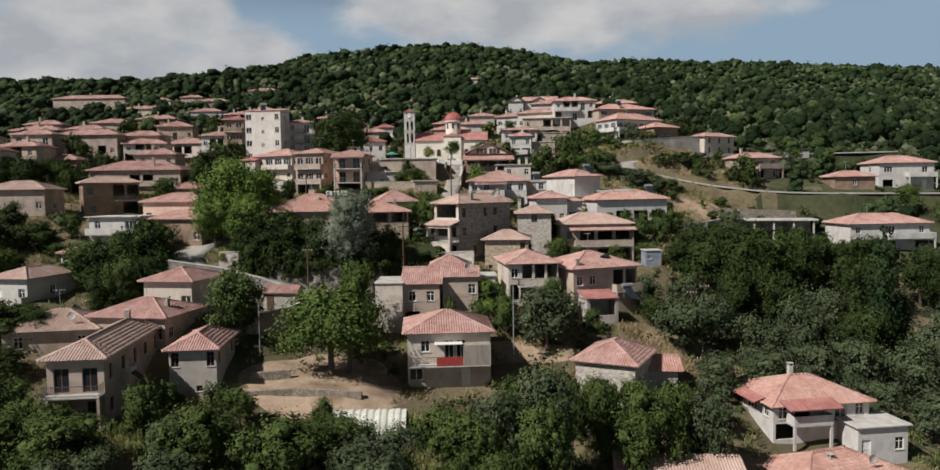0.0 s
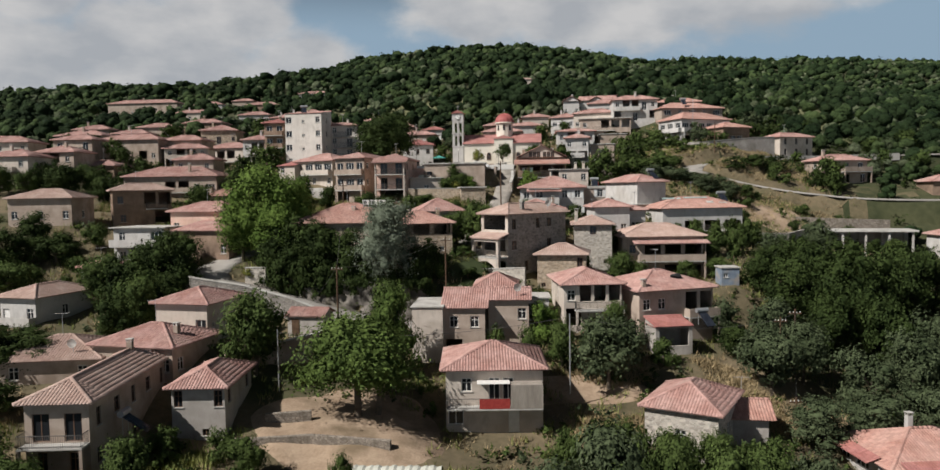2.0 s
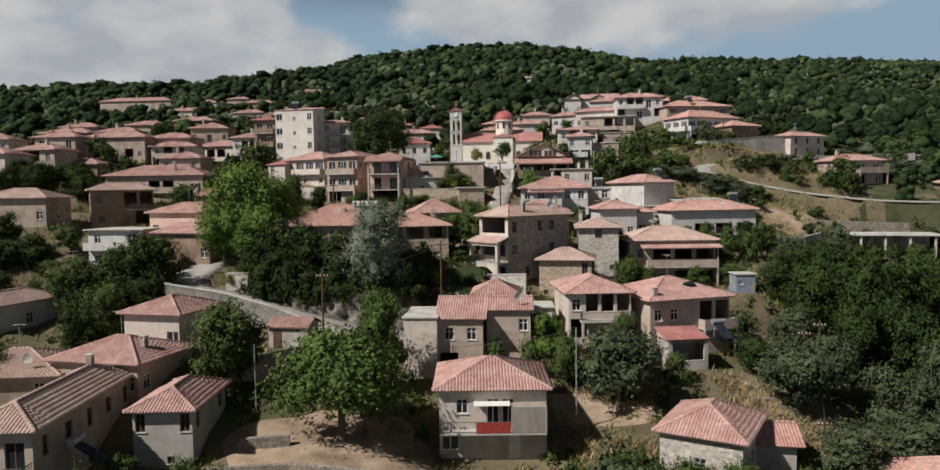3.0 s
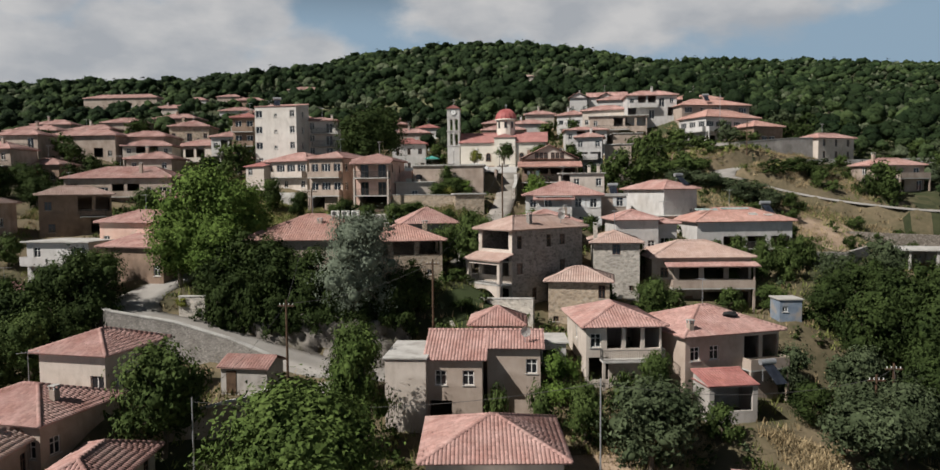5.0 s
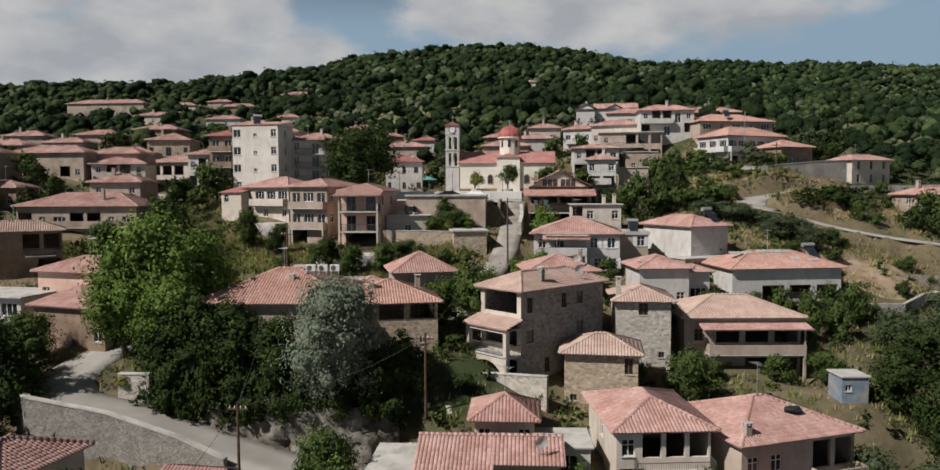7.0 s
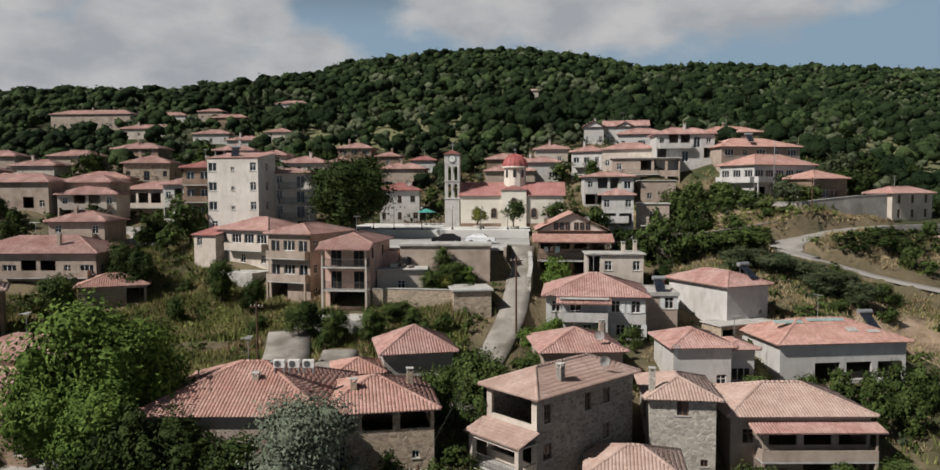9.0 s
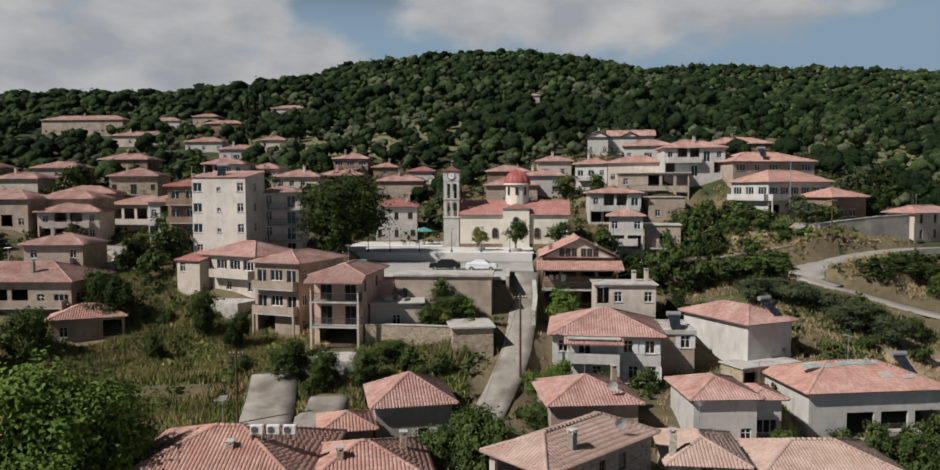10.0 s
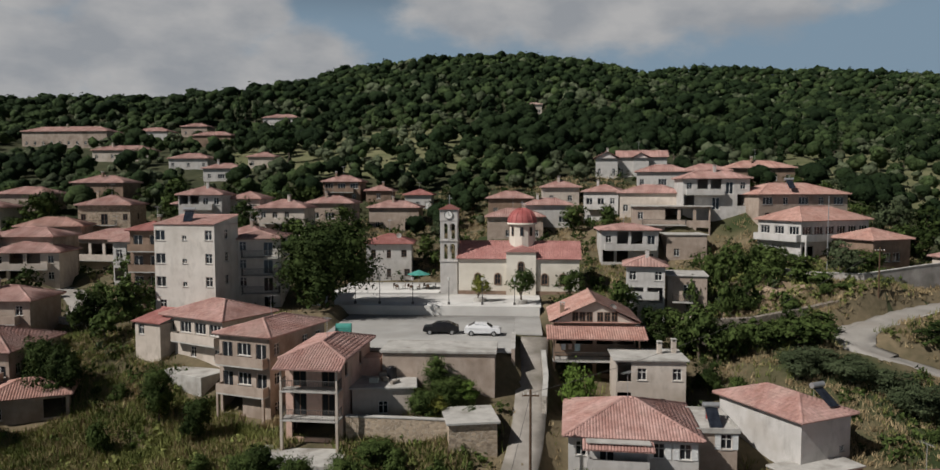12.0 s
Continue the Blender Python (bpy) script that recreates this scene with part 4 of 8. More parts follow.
# ---- houses: left of the road ----
house(-69.5, 130.0, 34, 10.4, 6.6, 35.6, 42.0, tiles="pale", wall="brown", f="w.O/w.OO", l="nn/nn", label="big brick-brown house with stone quoins and a pale roof", white=False,
      balconies=(("f", 5.2, 8.6, 3.2, 1.0, "bars", 0, 0),))
house(-61.2, 115.2, -6, 9.4, 7.0, 30.6, 36.4, roof="flat", wall="white", f="w.W/w.W", r="w/w", label="white house with a flat slab roof", balconies=(("f", 0.0, 8.4, 3.0, 1.2, "solid", 0, 0),), o=0.5)
house(-54.3, 119.2, -13, 11.4, 7.5, 34.6, 38.5, tiles="red", wall="pink", f="w.w.W", r="w", label="pink plastered house with a red hip roof")
house(-50.0, 112.2, -16, 10.0, 6.6, 31.8, 36.0, tiles="red", wall="brown", f="....w", roof="shed", pitch=0.18, label="brown wing with a lean-to red roof")
house(-83.4, 123.0, 4, 11.4, 8.0, 36.6, 40.9, tiles="pale", wall="tan", f="w.w.w", r="w", label="tan old house with a faded roof")
# O bays are added here and in nearby fronts to put dark shade there.
house(-79.4, 150.8, 3, 19.6, 11.0, 41.0, 44.8, tiles="red", wall="tan", f="OwWOOwW", r="w.w", label="long tan house with a broad red hip roof", balconies=(("f", 6.0, 18.0, 0.6, 1.2, "solid", 1.0, 0),), chimneys=((12.5, 2.0, 2.4),))
house(-60.0, 146.5, 26, 9.0, 7.0, 37.6, 40.8, tiles="orange", wall="tan", f="w.O", r="w", label="low tan house with an orange roof")
house(-86.2, 204.5, -9, 12.8, 9.0, 46.4, 53.6, tiles="red", wall="cream", f="d.w.O/OOO.", r="w/w", label="cream house with a long balcony and red roof", balconies=(("f", 0.0, 11.8, 3.4, 1.2, "solid", 0, 0),))
house(-92.2, 215.0, 9, 11.0, 10.0, 51.6, 59.5, tiles="red", wall="tanstone", f="w.d.w/w.p.w", r="w/w", label="large tan stone house with a red hip roof", white=False, near=False)
house(-66.8, 205.0, 6, 8.8, 8.0, 56.4, 61.6, tiles="red", wall="white", f="./OOww", label="white house with a red roof and a terrace", near=False)
house(-60.0, 211.5, 0, 7.0, 8.0, 54.2, 60.8, tiles="red", wall="cream", f="ww/ww", label="cream house with two rows of windows", near=False)
house(-54.0, 210.0, 0, 10.0, 8.0, 53.5, 59.1, tiles="red", wall="cream", f="w.w.W/www.", label="cream house with a red roof behind the apartments", near=False)
house(-52.0, 188.5, 0, 8.0, 8.0, 50.0, 55.3, tiles="red", wall="tan", f="w.w/w.w", label="tan house with a red hip roof", near=False)
house(-96.8, 203.5, 16, 12.0, 8.5, 51.0, 55.8, tiles="orange", wall="tan", f="OOOO.w", r="w", label="tan house with an arcade and orange roof", near=False)
house(-88.4, 185.6, 10, 11.4, 8.0, 47.4, 52.6, tiles="red", wall="cream", f="OO.w/wOOw", label="cream house with a red roof", near=False)
house(-58.4, 173.0, 0, 5.6, 9.0, 45.6, 57.0, tiles="deep", wall="brown", f="p.w/pp/pp/pp", label="narrow tan house with balconies beside the apartments", near=False,
      balconies=(("f", 0.2, 4.4, 3.0, 1.1, "solid", 0, 0), ("f", 0.2, 4.4, 5.8, 1.1, "solid", 0, 0), ("f", 0.2, 4.4, 8.6, 1.1, "solid", 0, 0)))
house(-109.1, 240.0, 0, 13.2, 9.0, 58.6, 64.2, tiles="red", wall="brown", f="w.W.w", near=False, label="brown house with a layered red roof")
house(-116.4, 225.0, 0, 12.0, 8.0, 57.6, 61.7, tiles="red", wall="tan", f="w.w", near=False)
house(-97.4, 165.0, 0, 8.8, 7.0, 44.0, 47.8, tiles="red", wall="brown", f="w.w", near=False)
house(-104.2, 160.0, -3, 10.0, 8.0, 44.6, 50.6, tiles="red", wall="tan", f="OO/OOw", near=False, balconies=(("f", 0.5, 8.5, 2.9, 1.2, "bars", 0, 0),), label="tan house with a wide balcony and red roof")
house(-105.3, 185.0, 0, 16.6, 9.0, 49.4, 54.9, tiles="red", wall="tan", f="wOw.Ow", near=False, label="long tan house with a red hip roof")
house(-91.5, 190.0, 0, 11.6, 8.0, 50.6, 54.9, tiles="red", wall="tan", f="OOw", near=False)
house(-110.0, 175.0, 0, 10.5, 8.0, 48.8, 54.4, tiles="red", wall="tan", f="p.p/p.p", near=False)
house(-106.3, 148.0, 0, 10.0, 9.0, 43.2, 49.2, tiles="red", wall="cream", f="w.w/w.w", near=False)
house(-126.0, 200.0, 0, 14.0, 9.0, 52.0, 57.5, tiles="red", wall="tan", f="w.w.w", near=False)
house(-128.0, 172.0, 6, 14.0, 9.0, 48.0, 54.0, tiles="red", wall="cream", f="w.w.w/w.w.w", near=False)

for x, y, yaw, w, d, base, eave, wall, f in [(-75.0, 163.0, 4, 9.5, 8.0, 43.0, 48.6, "tan", "w.w/w.w"), (-69.0, 187.0, 0, 8.8, 8.0, 47.4, 54.4, "white", "OO.w/wOOw"), (-118.0, 150.0, 4, 11.0, 9.0, 43.0, 48.5, "tan", "w.w/w.w"),
                                             (-118.0, 214.0, 2, 11.0, 8.0, 54.0, 59.0, "cream", "w.w.w"), (-76.0, 222.0, 4, 9.0, 8.0, 55.0, 59.6, "tan", "w.w"), (-140.0, 230.0, 4, 12.0, 9.0, 57.0, 62.0, "tan", "w.w")]:
    house(x, y, yaw, w, d, base, eave, tiles="red", wall=wall, f=f, near=False, label=f"{wall} village house with red roof above the valley")

# ---- houses: upper village behind the square ----
for i, (x, y, yaw, w, d, base, eave, tiles, wall, f) in enumerate([
        (-51.8, 248.0, 0, 10.0, 8.0, 59.4, 64.4, "red", "brown", "www/WWW"), (-49.0, 225.0, 0, 10.6, 8.0, 55.6, 59.7, "red", "tan", "WWW"),
        (-38.0, 235.0, 0, 12.0, 8.0, 53.2, 58.5, "red", "tan", "w.o"), (-41.4, 248.0, 0, 7.0, 7.0, 59.4, 62.2, "red", "brown", "w"),
        (-32.4, 250.0, 0, 7.4, 7.0, 57.4, 61.2, "deep", "white", "wwd")]):
    house(x, y, yaw, w, d, base, eave, tiles=tiles, wall=wall, f=f, near=False, label=f"{wall} house with a red roof under the wooded hill")
for i, (x, y, yaw, w, d, base, eave, tiles, wall, f) in enumerate([
        (-11.6, 233.0, 0, 10.4, 8.0, 56.4, 60.6, "red", "brown", "w.w"), (-11.0, 215.0, 0, 11.6, 8.0, 52.6, 57.3, "red", "tan", ".w.w"),
        (0.0, 233.0, 0, 8.8, 8.0, 59.0, 62.9, "red", "cream", "ww"), (-3.6, 222.0, 0, 10.0, 7.0, 55.0, 59.4, "red", "white", "w.W"),
        (8.2, 228.5, -20, 8.2, 8.0, 55.0, 62.0, "red", "white", "w.w/ppw"), (14.0, 216.5, -18, 11.8, 8.0, 57.4, 61.8, "red", "cream", "w.w.W"),
        (19.4, 230.5, -10, 11.4, 8.0, 62.4, 66.1, "red", "white", "w.W.w")]):
    house(x, y, yaw, w, d, base, eave, tiles=tiles, wall=wall, f=f, near=False, label=f"{wall} house with a red roof stepping up the hill")
house(13.4, 254.6, -6, 6.2, 9.0, 65.2, 70.0, tiles="red", wall="white", f="n.n", l="n", roof="gy", near=False, label="white gabled house front with tall dark windows", pitch=0.5)
house(18.9, 256.2, -6, 12.6, 8.0, 65.2, 70.2, tiles="red", wall="white", f="n..n.n", roof="gx", near=False, label="white wing with a long red roof and tall windows", pitch=0.42)
house(22.4, 254.6, -6, 4.6, 6.0, 65.2, 70.1, tiles="red", wall="white", f=".n.", roof="gy", near=False, label="small white gabled porch house", pitch=0.5)
house(24.0, 208.0, 0, 12.6, 8.0, 58.8, 64.4, tiles="red", wall="white", f="O.p.O/wOOpw", near=False, label="white house with balconies and a red roof", balconies=(("f", 0.5, 7.0, 2.8, 1.1, "solid", 0, 0),))
house(15.2, 207.0, -6, 14.0, 8.0, 53.0, 59.6, roof="flat", wall="tan", f="w.OOO/w.OOO", near=False, label="tan house with a flat slab roof", o=0.4)
house(8.8, 199.0, 0, 10.4, 8.0, 49.6, 55.7, tiles="red", wall="white", f="OO.w/wOOp", near=False, label="white house with a balcony and shallow roof", pitch=0.22, balconies=(("f", 0.5, 9.0, 2.9, 1.1, "solid", 0, 0),))
house(20.0, 200.0, 0, 7.0, 6.0, 50.4, 55.0, roof="flat", wall="tan", f="w.", near=False, label="low tan block with a flat roof", o=0.2)
house(9.4, 174.8, -8, 6.0, 6.5, 43.8, 52.3, tiles="red", wall="white", f="O.w/OO/w.w", r="w/w/w", label="narrow white house with a small red roof", near=False)
house(15.4, 176.0, -8, 5.5, 6.5, 44.0, 51.0, roof="flat", wall="tan", f="w/w", o=0.2, label="tan block with a flat roof beside the white house", near=False)
house(14.8, 92.4, 12, 4.6, 3.4, 22.6, 25.6, roof="shed", tiles="deep", wall="grey", f="O", pitch=0.16, o=0.15, label="open shed with a low red roof below the house")
house(19.0, 138.4, 26, 8.0, 3.6, 35.6, 38.2, roof="flat", wall="tanstone", f="o.v.", o=0.2, label="low stone store with a flat slab roof")
house(41.0, 240.0, 0, 15.0, 9.0, 63.4, 67.1, tiles="orange", wall="brown", f="w.www", near=False, label="brown house with an orange roof high on the slope")
house(30.5, 234.0, 0, 10.0, 8.0, 62.0, 66.4, tiles="red", wall="white", f="w.w", near=False)

# ---- far houses on the saddle ----
for x, y, w, d, base, eave, wall, f in [(-197, 347, 35, 12, 79.0, 85.0, "tan", "wwwwwwwwww"), (-166, 373, 15, 10, 81.0, 86.9, "white", "w.w"), (-151.5, 385, 12.5, 9, 85.6, 89.8, "tan", "www"),
                                        (-130.5, 350, 16, 9, 79.0, 83.3, "brown", "w.w.w"), (-120.4, 400, 17, 10, 88.0, 94.8, "white", "w.w.w/w.w.w"), (-110.5, 290, 13, 9, 68.4, 71.9, "white", "w.w.w"),
                                        (-91, 270, 11, 8, 64.6, 68.3, "white", "wWw"), (-86, 290, 9, 8, 68.8, 72.3, "cream", "w.w"), (-146.5, 310, 20, 9, 72.0, 75.6, "cream", "w.w.w.w")]:
    house(x, y, 0, w, d, base, eave, tiles="red", wall=wall, f=f, near=False, down=8, label=f"far {wall} house with a red roof on the saddle", group="far houses on the saddle")
house(-2.0, 408.0, 0, 8.0, 6.0, 96.0, 100.5, tiles="pale", wall="cream", f="w.w", near=False, down=8, label="small cream house alone on the wooded hill", group="far houses on the saddle")


# ---- the church ----
def round_window(home, u, y, z, ww, hh):
    """A narrow window with a round head in a brown moulded surround, set on a front wall."""
    ring = [(u - ww / 2, z)] + [(u - ww / 2 * math.cos(a), z + hh - ww / 2 + ww / 2 * math.sin(a)) for a in [k * math.pi / 8 for k in range(9)]] + [(u + ww / 2, z)]
    bm = bmesh.new()
    bm.faces.new([bm.verts.new((p, y - 0.03, q)) for p, q in ring])
    win = part("window", bm, glass, home)
    bm = bmesh.new()
    for (xa, za), (xb, zb) in zip(ring, ring[1:] + ring[:1]):
        tube(bm, (xa, y - 0.04, za), (xb, y - 0.04, zb), 0.09, n=5)
    part("surround", bm, WALL["brown"], win)
    bm = bmesh.new()
    tube(bm, (u, y - 0.06, z), (u, y - 0.06, z + hh), 0.03, n=4)
    tube(bm, (u - ww / 2, y - 0.06, z + hh * 0.55), (u + ww / 2, y - 0.06, z + hh * 0.55), 0.03, n=4)
    part("glazing_bar", bm, FRAMEBROWN, win)


def church():
    m = pose(-13.5, 185.6, 46.8, 0, 0, -2)
    body = thing("church", "pale yellow church with a red roof and a red dome", "church", m)
    w, d, h, cream = 18.0, 9.0, 5.4, WALL["church"]
    part("wall", wall_shell(w, d, -3, h - 0.11, {}), cream, body)
    part("plinth", boxed(-0.06, -0.08, -1, w + 0.06, 0.0, 0.55), WALL["brown"], body, "brown painted plinth")
    for u in (2.9, 5.9, 12.9, 15.6):
        round_window(body, u, 0, 1.5, 0.95, 1.7)
    tiled_roof(body, "gx", w, d, h, 0.35, 0.46, TILES["church"], True, cream, 5)
    part("transept", boxed(7.2, -0.5, -1, 11.6, 4.0, h + 1.0), cream, body)
    round_window(body, 9.4, -0.5, 3.3, 0.9, 1.7)
    bm = bmesh.new()
    for x0, x1, x2 in ((6.95, 9.4, 11.85),):
        for ya, yb in ((-0.75, 4.2),):
            lo, hi = h + 1.02, h + 1.85
            v = [bm.verts.new(p) for p in ((x0, ya, lo), (x1, ya, hi), (x2, ya, lo), (x0, yb, lo), (x1, yb, hi), (x2, yb, lo))]
            for f in ((0, 1, 4, 3), (1, 2, 5, 4), (0, 2, 1), (3, 4, 5), (0, 3, 5, 2)):
                bm.faces.new([v[i] for i in f])
    part("transept_roof", bm, TILES["church"], body)
    bm = bmesh.new()
    bmesh.ops.create_cone(bm, cap_ends=True, segments=12, radius1=2.0, radius2=2.0, depth=4.8, matrix=Matrix.Translation((9.4, 4.5, 8.2)))
    drum = part("drum", bm, cream, body)
    for k in range(8):
        a = radians(45 * k)
        win = part("window", opening_meshes("n", 0.55, 1.4, False)[0], None, drum)
        win.matrix_local = Matrix.Translation((9.4 + 2.08 * math.cos(a), 4.5 + 2.08 * math.sin(a), 8.6)) @ pose(0, 0, 0, 0, 0, math.degrees(a) + 90)
        part("pane", opening_meshes("n", 0.55, 1.4, False)[1], None, win).matrix_local = Matrix.Translation((0, -0.05, 0))
    bm = bmesh.new()
    bmesh.ops.create_uvsphere(bm, u_segments=24, v_segments=14, radius=2.25)
    bmesh.ops.delete(bm, geom=[v for v in bm.verts if v.co.z < -0.15], context="VERTS")
    bmesh.ops.transform(bm, matrix=Matrix.Translation((9.4, 4.5, 10.6)) @ Matrix.Diagonal((1, 1, 1.0, 1)), verts=bm.verts)
    dome = part("dome", bm, DOME, body)
    bm = bmesh.new()
    for k in range(16):
        a = 2 * math.pi * k / 16
        ring = [Vector((9.4 + 2.27 * math.cos(a) * math.cos(e), 4.5 + 2.27 * math.sin(a) * math.cos(e), 10.6 + 2.27 * math.sin(e))) for e in [i * math.pi / 2 / 7 for i in range(8)]]
        for p, q in zip(ring, ring[1:]):
            tube(bm, p, q, 0.05, n=4)
    part("rib", bm, DOME, dome, kind="stuff")
    bm = bmesh.new()
    bmesh.ops.create_cone(bm, cap_ends=True, segments=24, radius1=2.4, radius2=2.3, depth=0.22, matrix=Matrix.Translation((9.4, 4.5, 10.5)))
    part("cornice", bm, cream, drum)
    bm = bmesh.new()
    tube(bm, (9.4, 4.5, 12.7), (9.4, 4.5, 14.0), 0.05)
    tube(bm, (9.1, 4.5, 13.6), (9.7, 4.5, 13.6), 0.04)
    part("cross", bm, METAL, dome)
    FOOTPRINTS.append((-4.5, 190, 10))
    for u in (0, 9, 18):
        p = m @ Vector((u, -0.6, 0))
        SPOTS.append((p.x, p.y, 46.8))


def bell_tower():
    m = pose(-16.3, 186.0, 46.6)
    tower = thing("bell_tower", "white bell tower with two arcaded storeys and a clock", "bell tower", m)
    part("shaft", boxed(0, 0, -2, 2.6, 2.6, 5.0, 0.03), WALL["white"], tower)
    z = 5.0
    for storey in range(2):
        part("ledge", boxed(-0.12, -0.12, z + 0.002, 2.72, 2.72, z + 0.22, 0.02), WALL["white"], tower)
        for x in (0, 1.12, 2.24):
            for y in (0, 2.24):
                part("pillar", boxed(x, y, z + 0.224, x + 0.36, y + 0.36, z + 3.1), WALL["white"], tower)
        for y in (0, 2.24):
            for x in (0.36, 1.48):
                bm = bmesh.new()
                ring = [(x + 0.38 - 0.38 * math.cos(a), z + 2.35 + 0.38 * math.sin(a)) for a in [i * math.pi / 8 for i in range(9)]]
                for (xa, za), (xb, zb) in zip(ring, ring[1:]):
                    for yy in (y + 0.02, y + 0.34):
                        bm.faces.new([bm.verts.new(p) for p in ((xa, yy, za), (xb, yy, zb), (xb, yy, z + 3.1), (xa, yy, z + 3.1))])
                    bm.faces.new([bm.verts.new(p) for p in ((xa, y + 0.02, za), (xb, y + 0.02, zb), (xb, y + 0.34, zb), (xa, y + 0.34, za))])
                part("arch", bm, WALL["white"], tower)
        z += 3.1
    part("clock_storey", boxed(-0.05, -0.05, z + 0.002, 2.65, 2.65, z + 1.7, 0.03), WALL["white"], tower)
    bm = bmesh.new()
    bmesh.ops.create_cone(bm, cap_ends=True, segments=24, radius1=0.62, radius2=0.62, depth=0.08, matrix=Matrix.Translation((1.3, -0.10, z + 0.9)) @ pose(0, 0, 0, 90))
    face = part("clock_face", bm, FRAMEWHITE, tower)
    bm = bmesh.new()
    for k in range(24):
        a, b = 2 * math.pi * k / 24, 2 * math.pi * (k + 1) / 24
        tube(bm, (1.3 + 0.62 * math.cos(a), -0.15, z + 0.9 + 0.62 * math.sin(a)), (1.3 + 0.62 * math.cos(b), -0.15, z + 0.9 + 0.62 * math.sin(b)), 0.05, n=4)
    bmesh.ops.remove_doubles(bm, verts=bm.verts, dist=0.02)
    part("clock_rim", bm, IRON, face)
    for tip in ((1.3, -0.16, z + 1.35), (1.58, -0.16, z + 0.8)):
        bm = bmesh.new()
        tube(bm, (1.3, -0.16, z + 0.9), tip, 0.03)
        part("clock_hand", bm, IRON, face)
    bm = bmesh.new()
    pts = [(-0.3, -0.3, z + 1.72), (2.9, -0.3, z + 1.72), (2.9, 2.9, z + 1.72), (-0.3, 2.9, z + 1.72), (1.3, -0.3, z + 2.5), (1.3, 2.9, z + 2.5)]
    vs = [bm.verts.new(p) for p in pts]
    for f in ((0, 1, 4), (2, 3, 5), (1, 2, 5, 4), (3, 0, 4, 5), (0, 3, 2, 1)):
        bm.faces.new([vs[i] for i in f])
    part("roof", bm, TILES["deep"], tower)
    bm = bmesh.new()
    tube(bm, (1.3, 1.3, z + 2.3), (1.3, 1.3, z + 3.9), 0.05)
    tube(bm, (0.95, 1.3, z + 3.4), (1.65, 1.3, z + 3.4), 0.045)
    part("cross", bm, METAL, tower)
    FOOTPRINTS.append((-15, 187.3, 2.4))


church()
bell_tower()


# ---- the ground ----
def spot(x, y, z):
    SPOTS.append((x, y, z))


for x, y, z in [(-26, 172, 47.6), (-3, 172, 47.4), (-15, 172, 47.5), (-24, 160, 45.8), (-6, 161, 45.4), (-15, 152.5, 45.6), (-28, 184, 47.4), (-10, 140.5, 38.4), (-24, 136.6, 36.6), (-20, 136.8, 37.0), (-28, 137.2, 36.6), (-18, 139.0, 38.0), (-2, 150, 41.5),
                (30.7, 159, 44.0), (41, 165.6, 46.4), (50, 172, 47.0), (42, 178, 50.5), (30, 178, 49.5), (-75, 187, 46.6), (-60, 178, 45.6)]:
    spot(x, y, z)
for x, y, z in [(-41, 104, 30.0), (-24, 99, 25.9), (-36, 104.5, 30.4), (-30, 103, 28.4), (-18, 99, 25.0), (-41, 97, 25.5), (-33, 97, 24.5), (-17.5, 76, 20.6), (-10, 72, 19.3), (-20, 70, 19.6), (-24, 84, 22.5),
                (-22, 106, 29.6), (-14, 106, 29.2), (-30, 106.5, 30.8), (-24, 90, 25.0), (-28, 88, 25.0), (-12, 66, 17.7), (-5, 66, 17.5), (-9, 63.5, 17.3), (-16, 64, 17.2), (-2, 62, 16.0), (-30, 53, 19.6), (-8, 50, 18.2), (12, 54, 15.4), (-45, 56, 20.0), (-18, 57, 18.6), (2, 60, 16.4), (-30, 40, 17.0), (0, 40, 15.0), (-60, 70, 20.0), (-80, 95, 27.0)]:
    spot(x, y, z)
for x, y, z in [(30, 105, 22.0), (40, 118, 26.0), (45, 100, 17.0), (60, 110, 21.0), (57, 142, 29.6), (75, 150, 33.0), (50, 150, 36.0), (75, 130, 27.0), (60, 88, 12.0), (80, 100, 15.0), (48, 62, 6.0), (0, 15, 5.0), (-60, 20, 10.0), (70, 30, 2.0), (50, 158, 40.0)]:
    spot(x, y, z)
for x, y, z in [(-403, 571, 116), (-349, 585, 119), (-302, 598, 121), (-257, 621, 117), (-215, 634, 118), (-185, 631, 127), (-157, 633, 144), (-134, 660, 153), (-90, 693, 163), (-24, 737, 175), (43, 762, 174), (79, 784, 167), (131, 788, 151), (198, 1143, 227), (299, 1200, 226), (503, 1264, 216), (663, 1275, 209), (788, 1284, 208)]:
    spot(x, y, z)
for x, y, z in [(0, 1000, 140), (-300, 900, 60), (500, 1500, 150), (-600, 900, 60),
                (80, 230, 56), (130, 230, 50), (200, 300, 60), (150, 500, 100), (300, 700, 118), (450, 600, 95), (-20, 410, 100), (-230, 300, 70), (-250, 150, 40), (200, 150, 20), (300, 0, -10), (-300, 0, 10), (600, 300, 40), (700, 1500, 150), (-900, 400, 80)]:
    spot(x, y, z)

S = np.array(SPOTS)


def kernel(a, b):
    return -np.linalg.norm(a[:, None, :2] - b[None, :, :2], axis=2)


lhs = np.zeros((len(S) + 3, len(S) + 3))
lhs[:-3, :-3] = kernel(S, S) + np.eye(len(S)) * 1.2
lhs[:-3, -3:] = np.c_[np.ones(len(S)), S[:, :2]]
lhs[-3:, :-3] = lhs[:-3, -3:].T
WEIGHTS = np.linalg.solve(lhs, np.r_[S[:, 2], np.zeros(3)])
TERRACES = []     # flat pieces: centre x, y, half sizes, yaw, level, edge


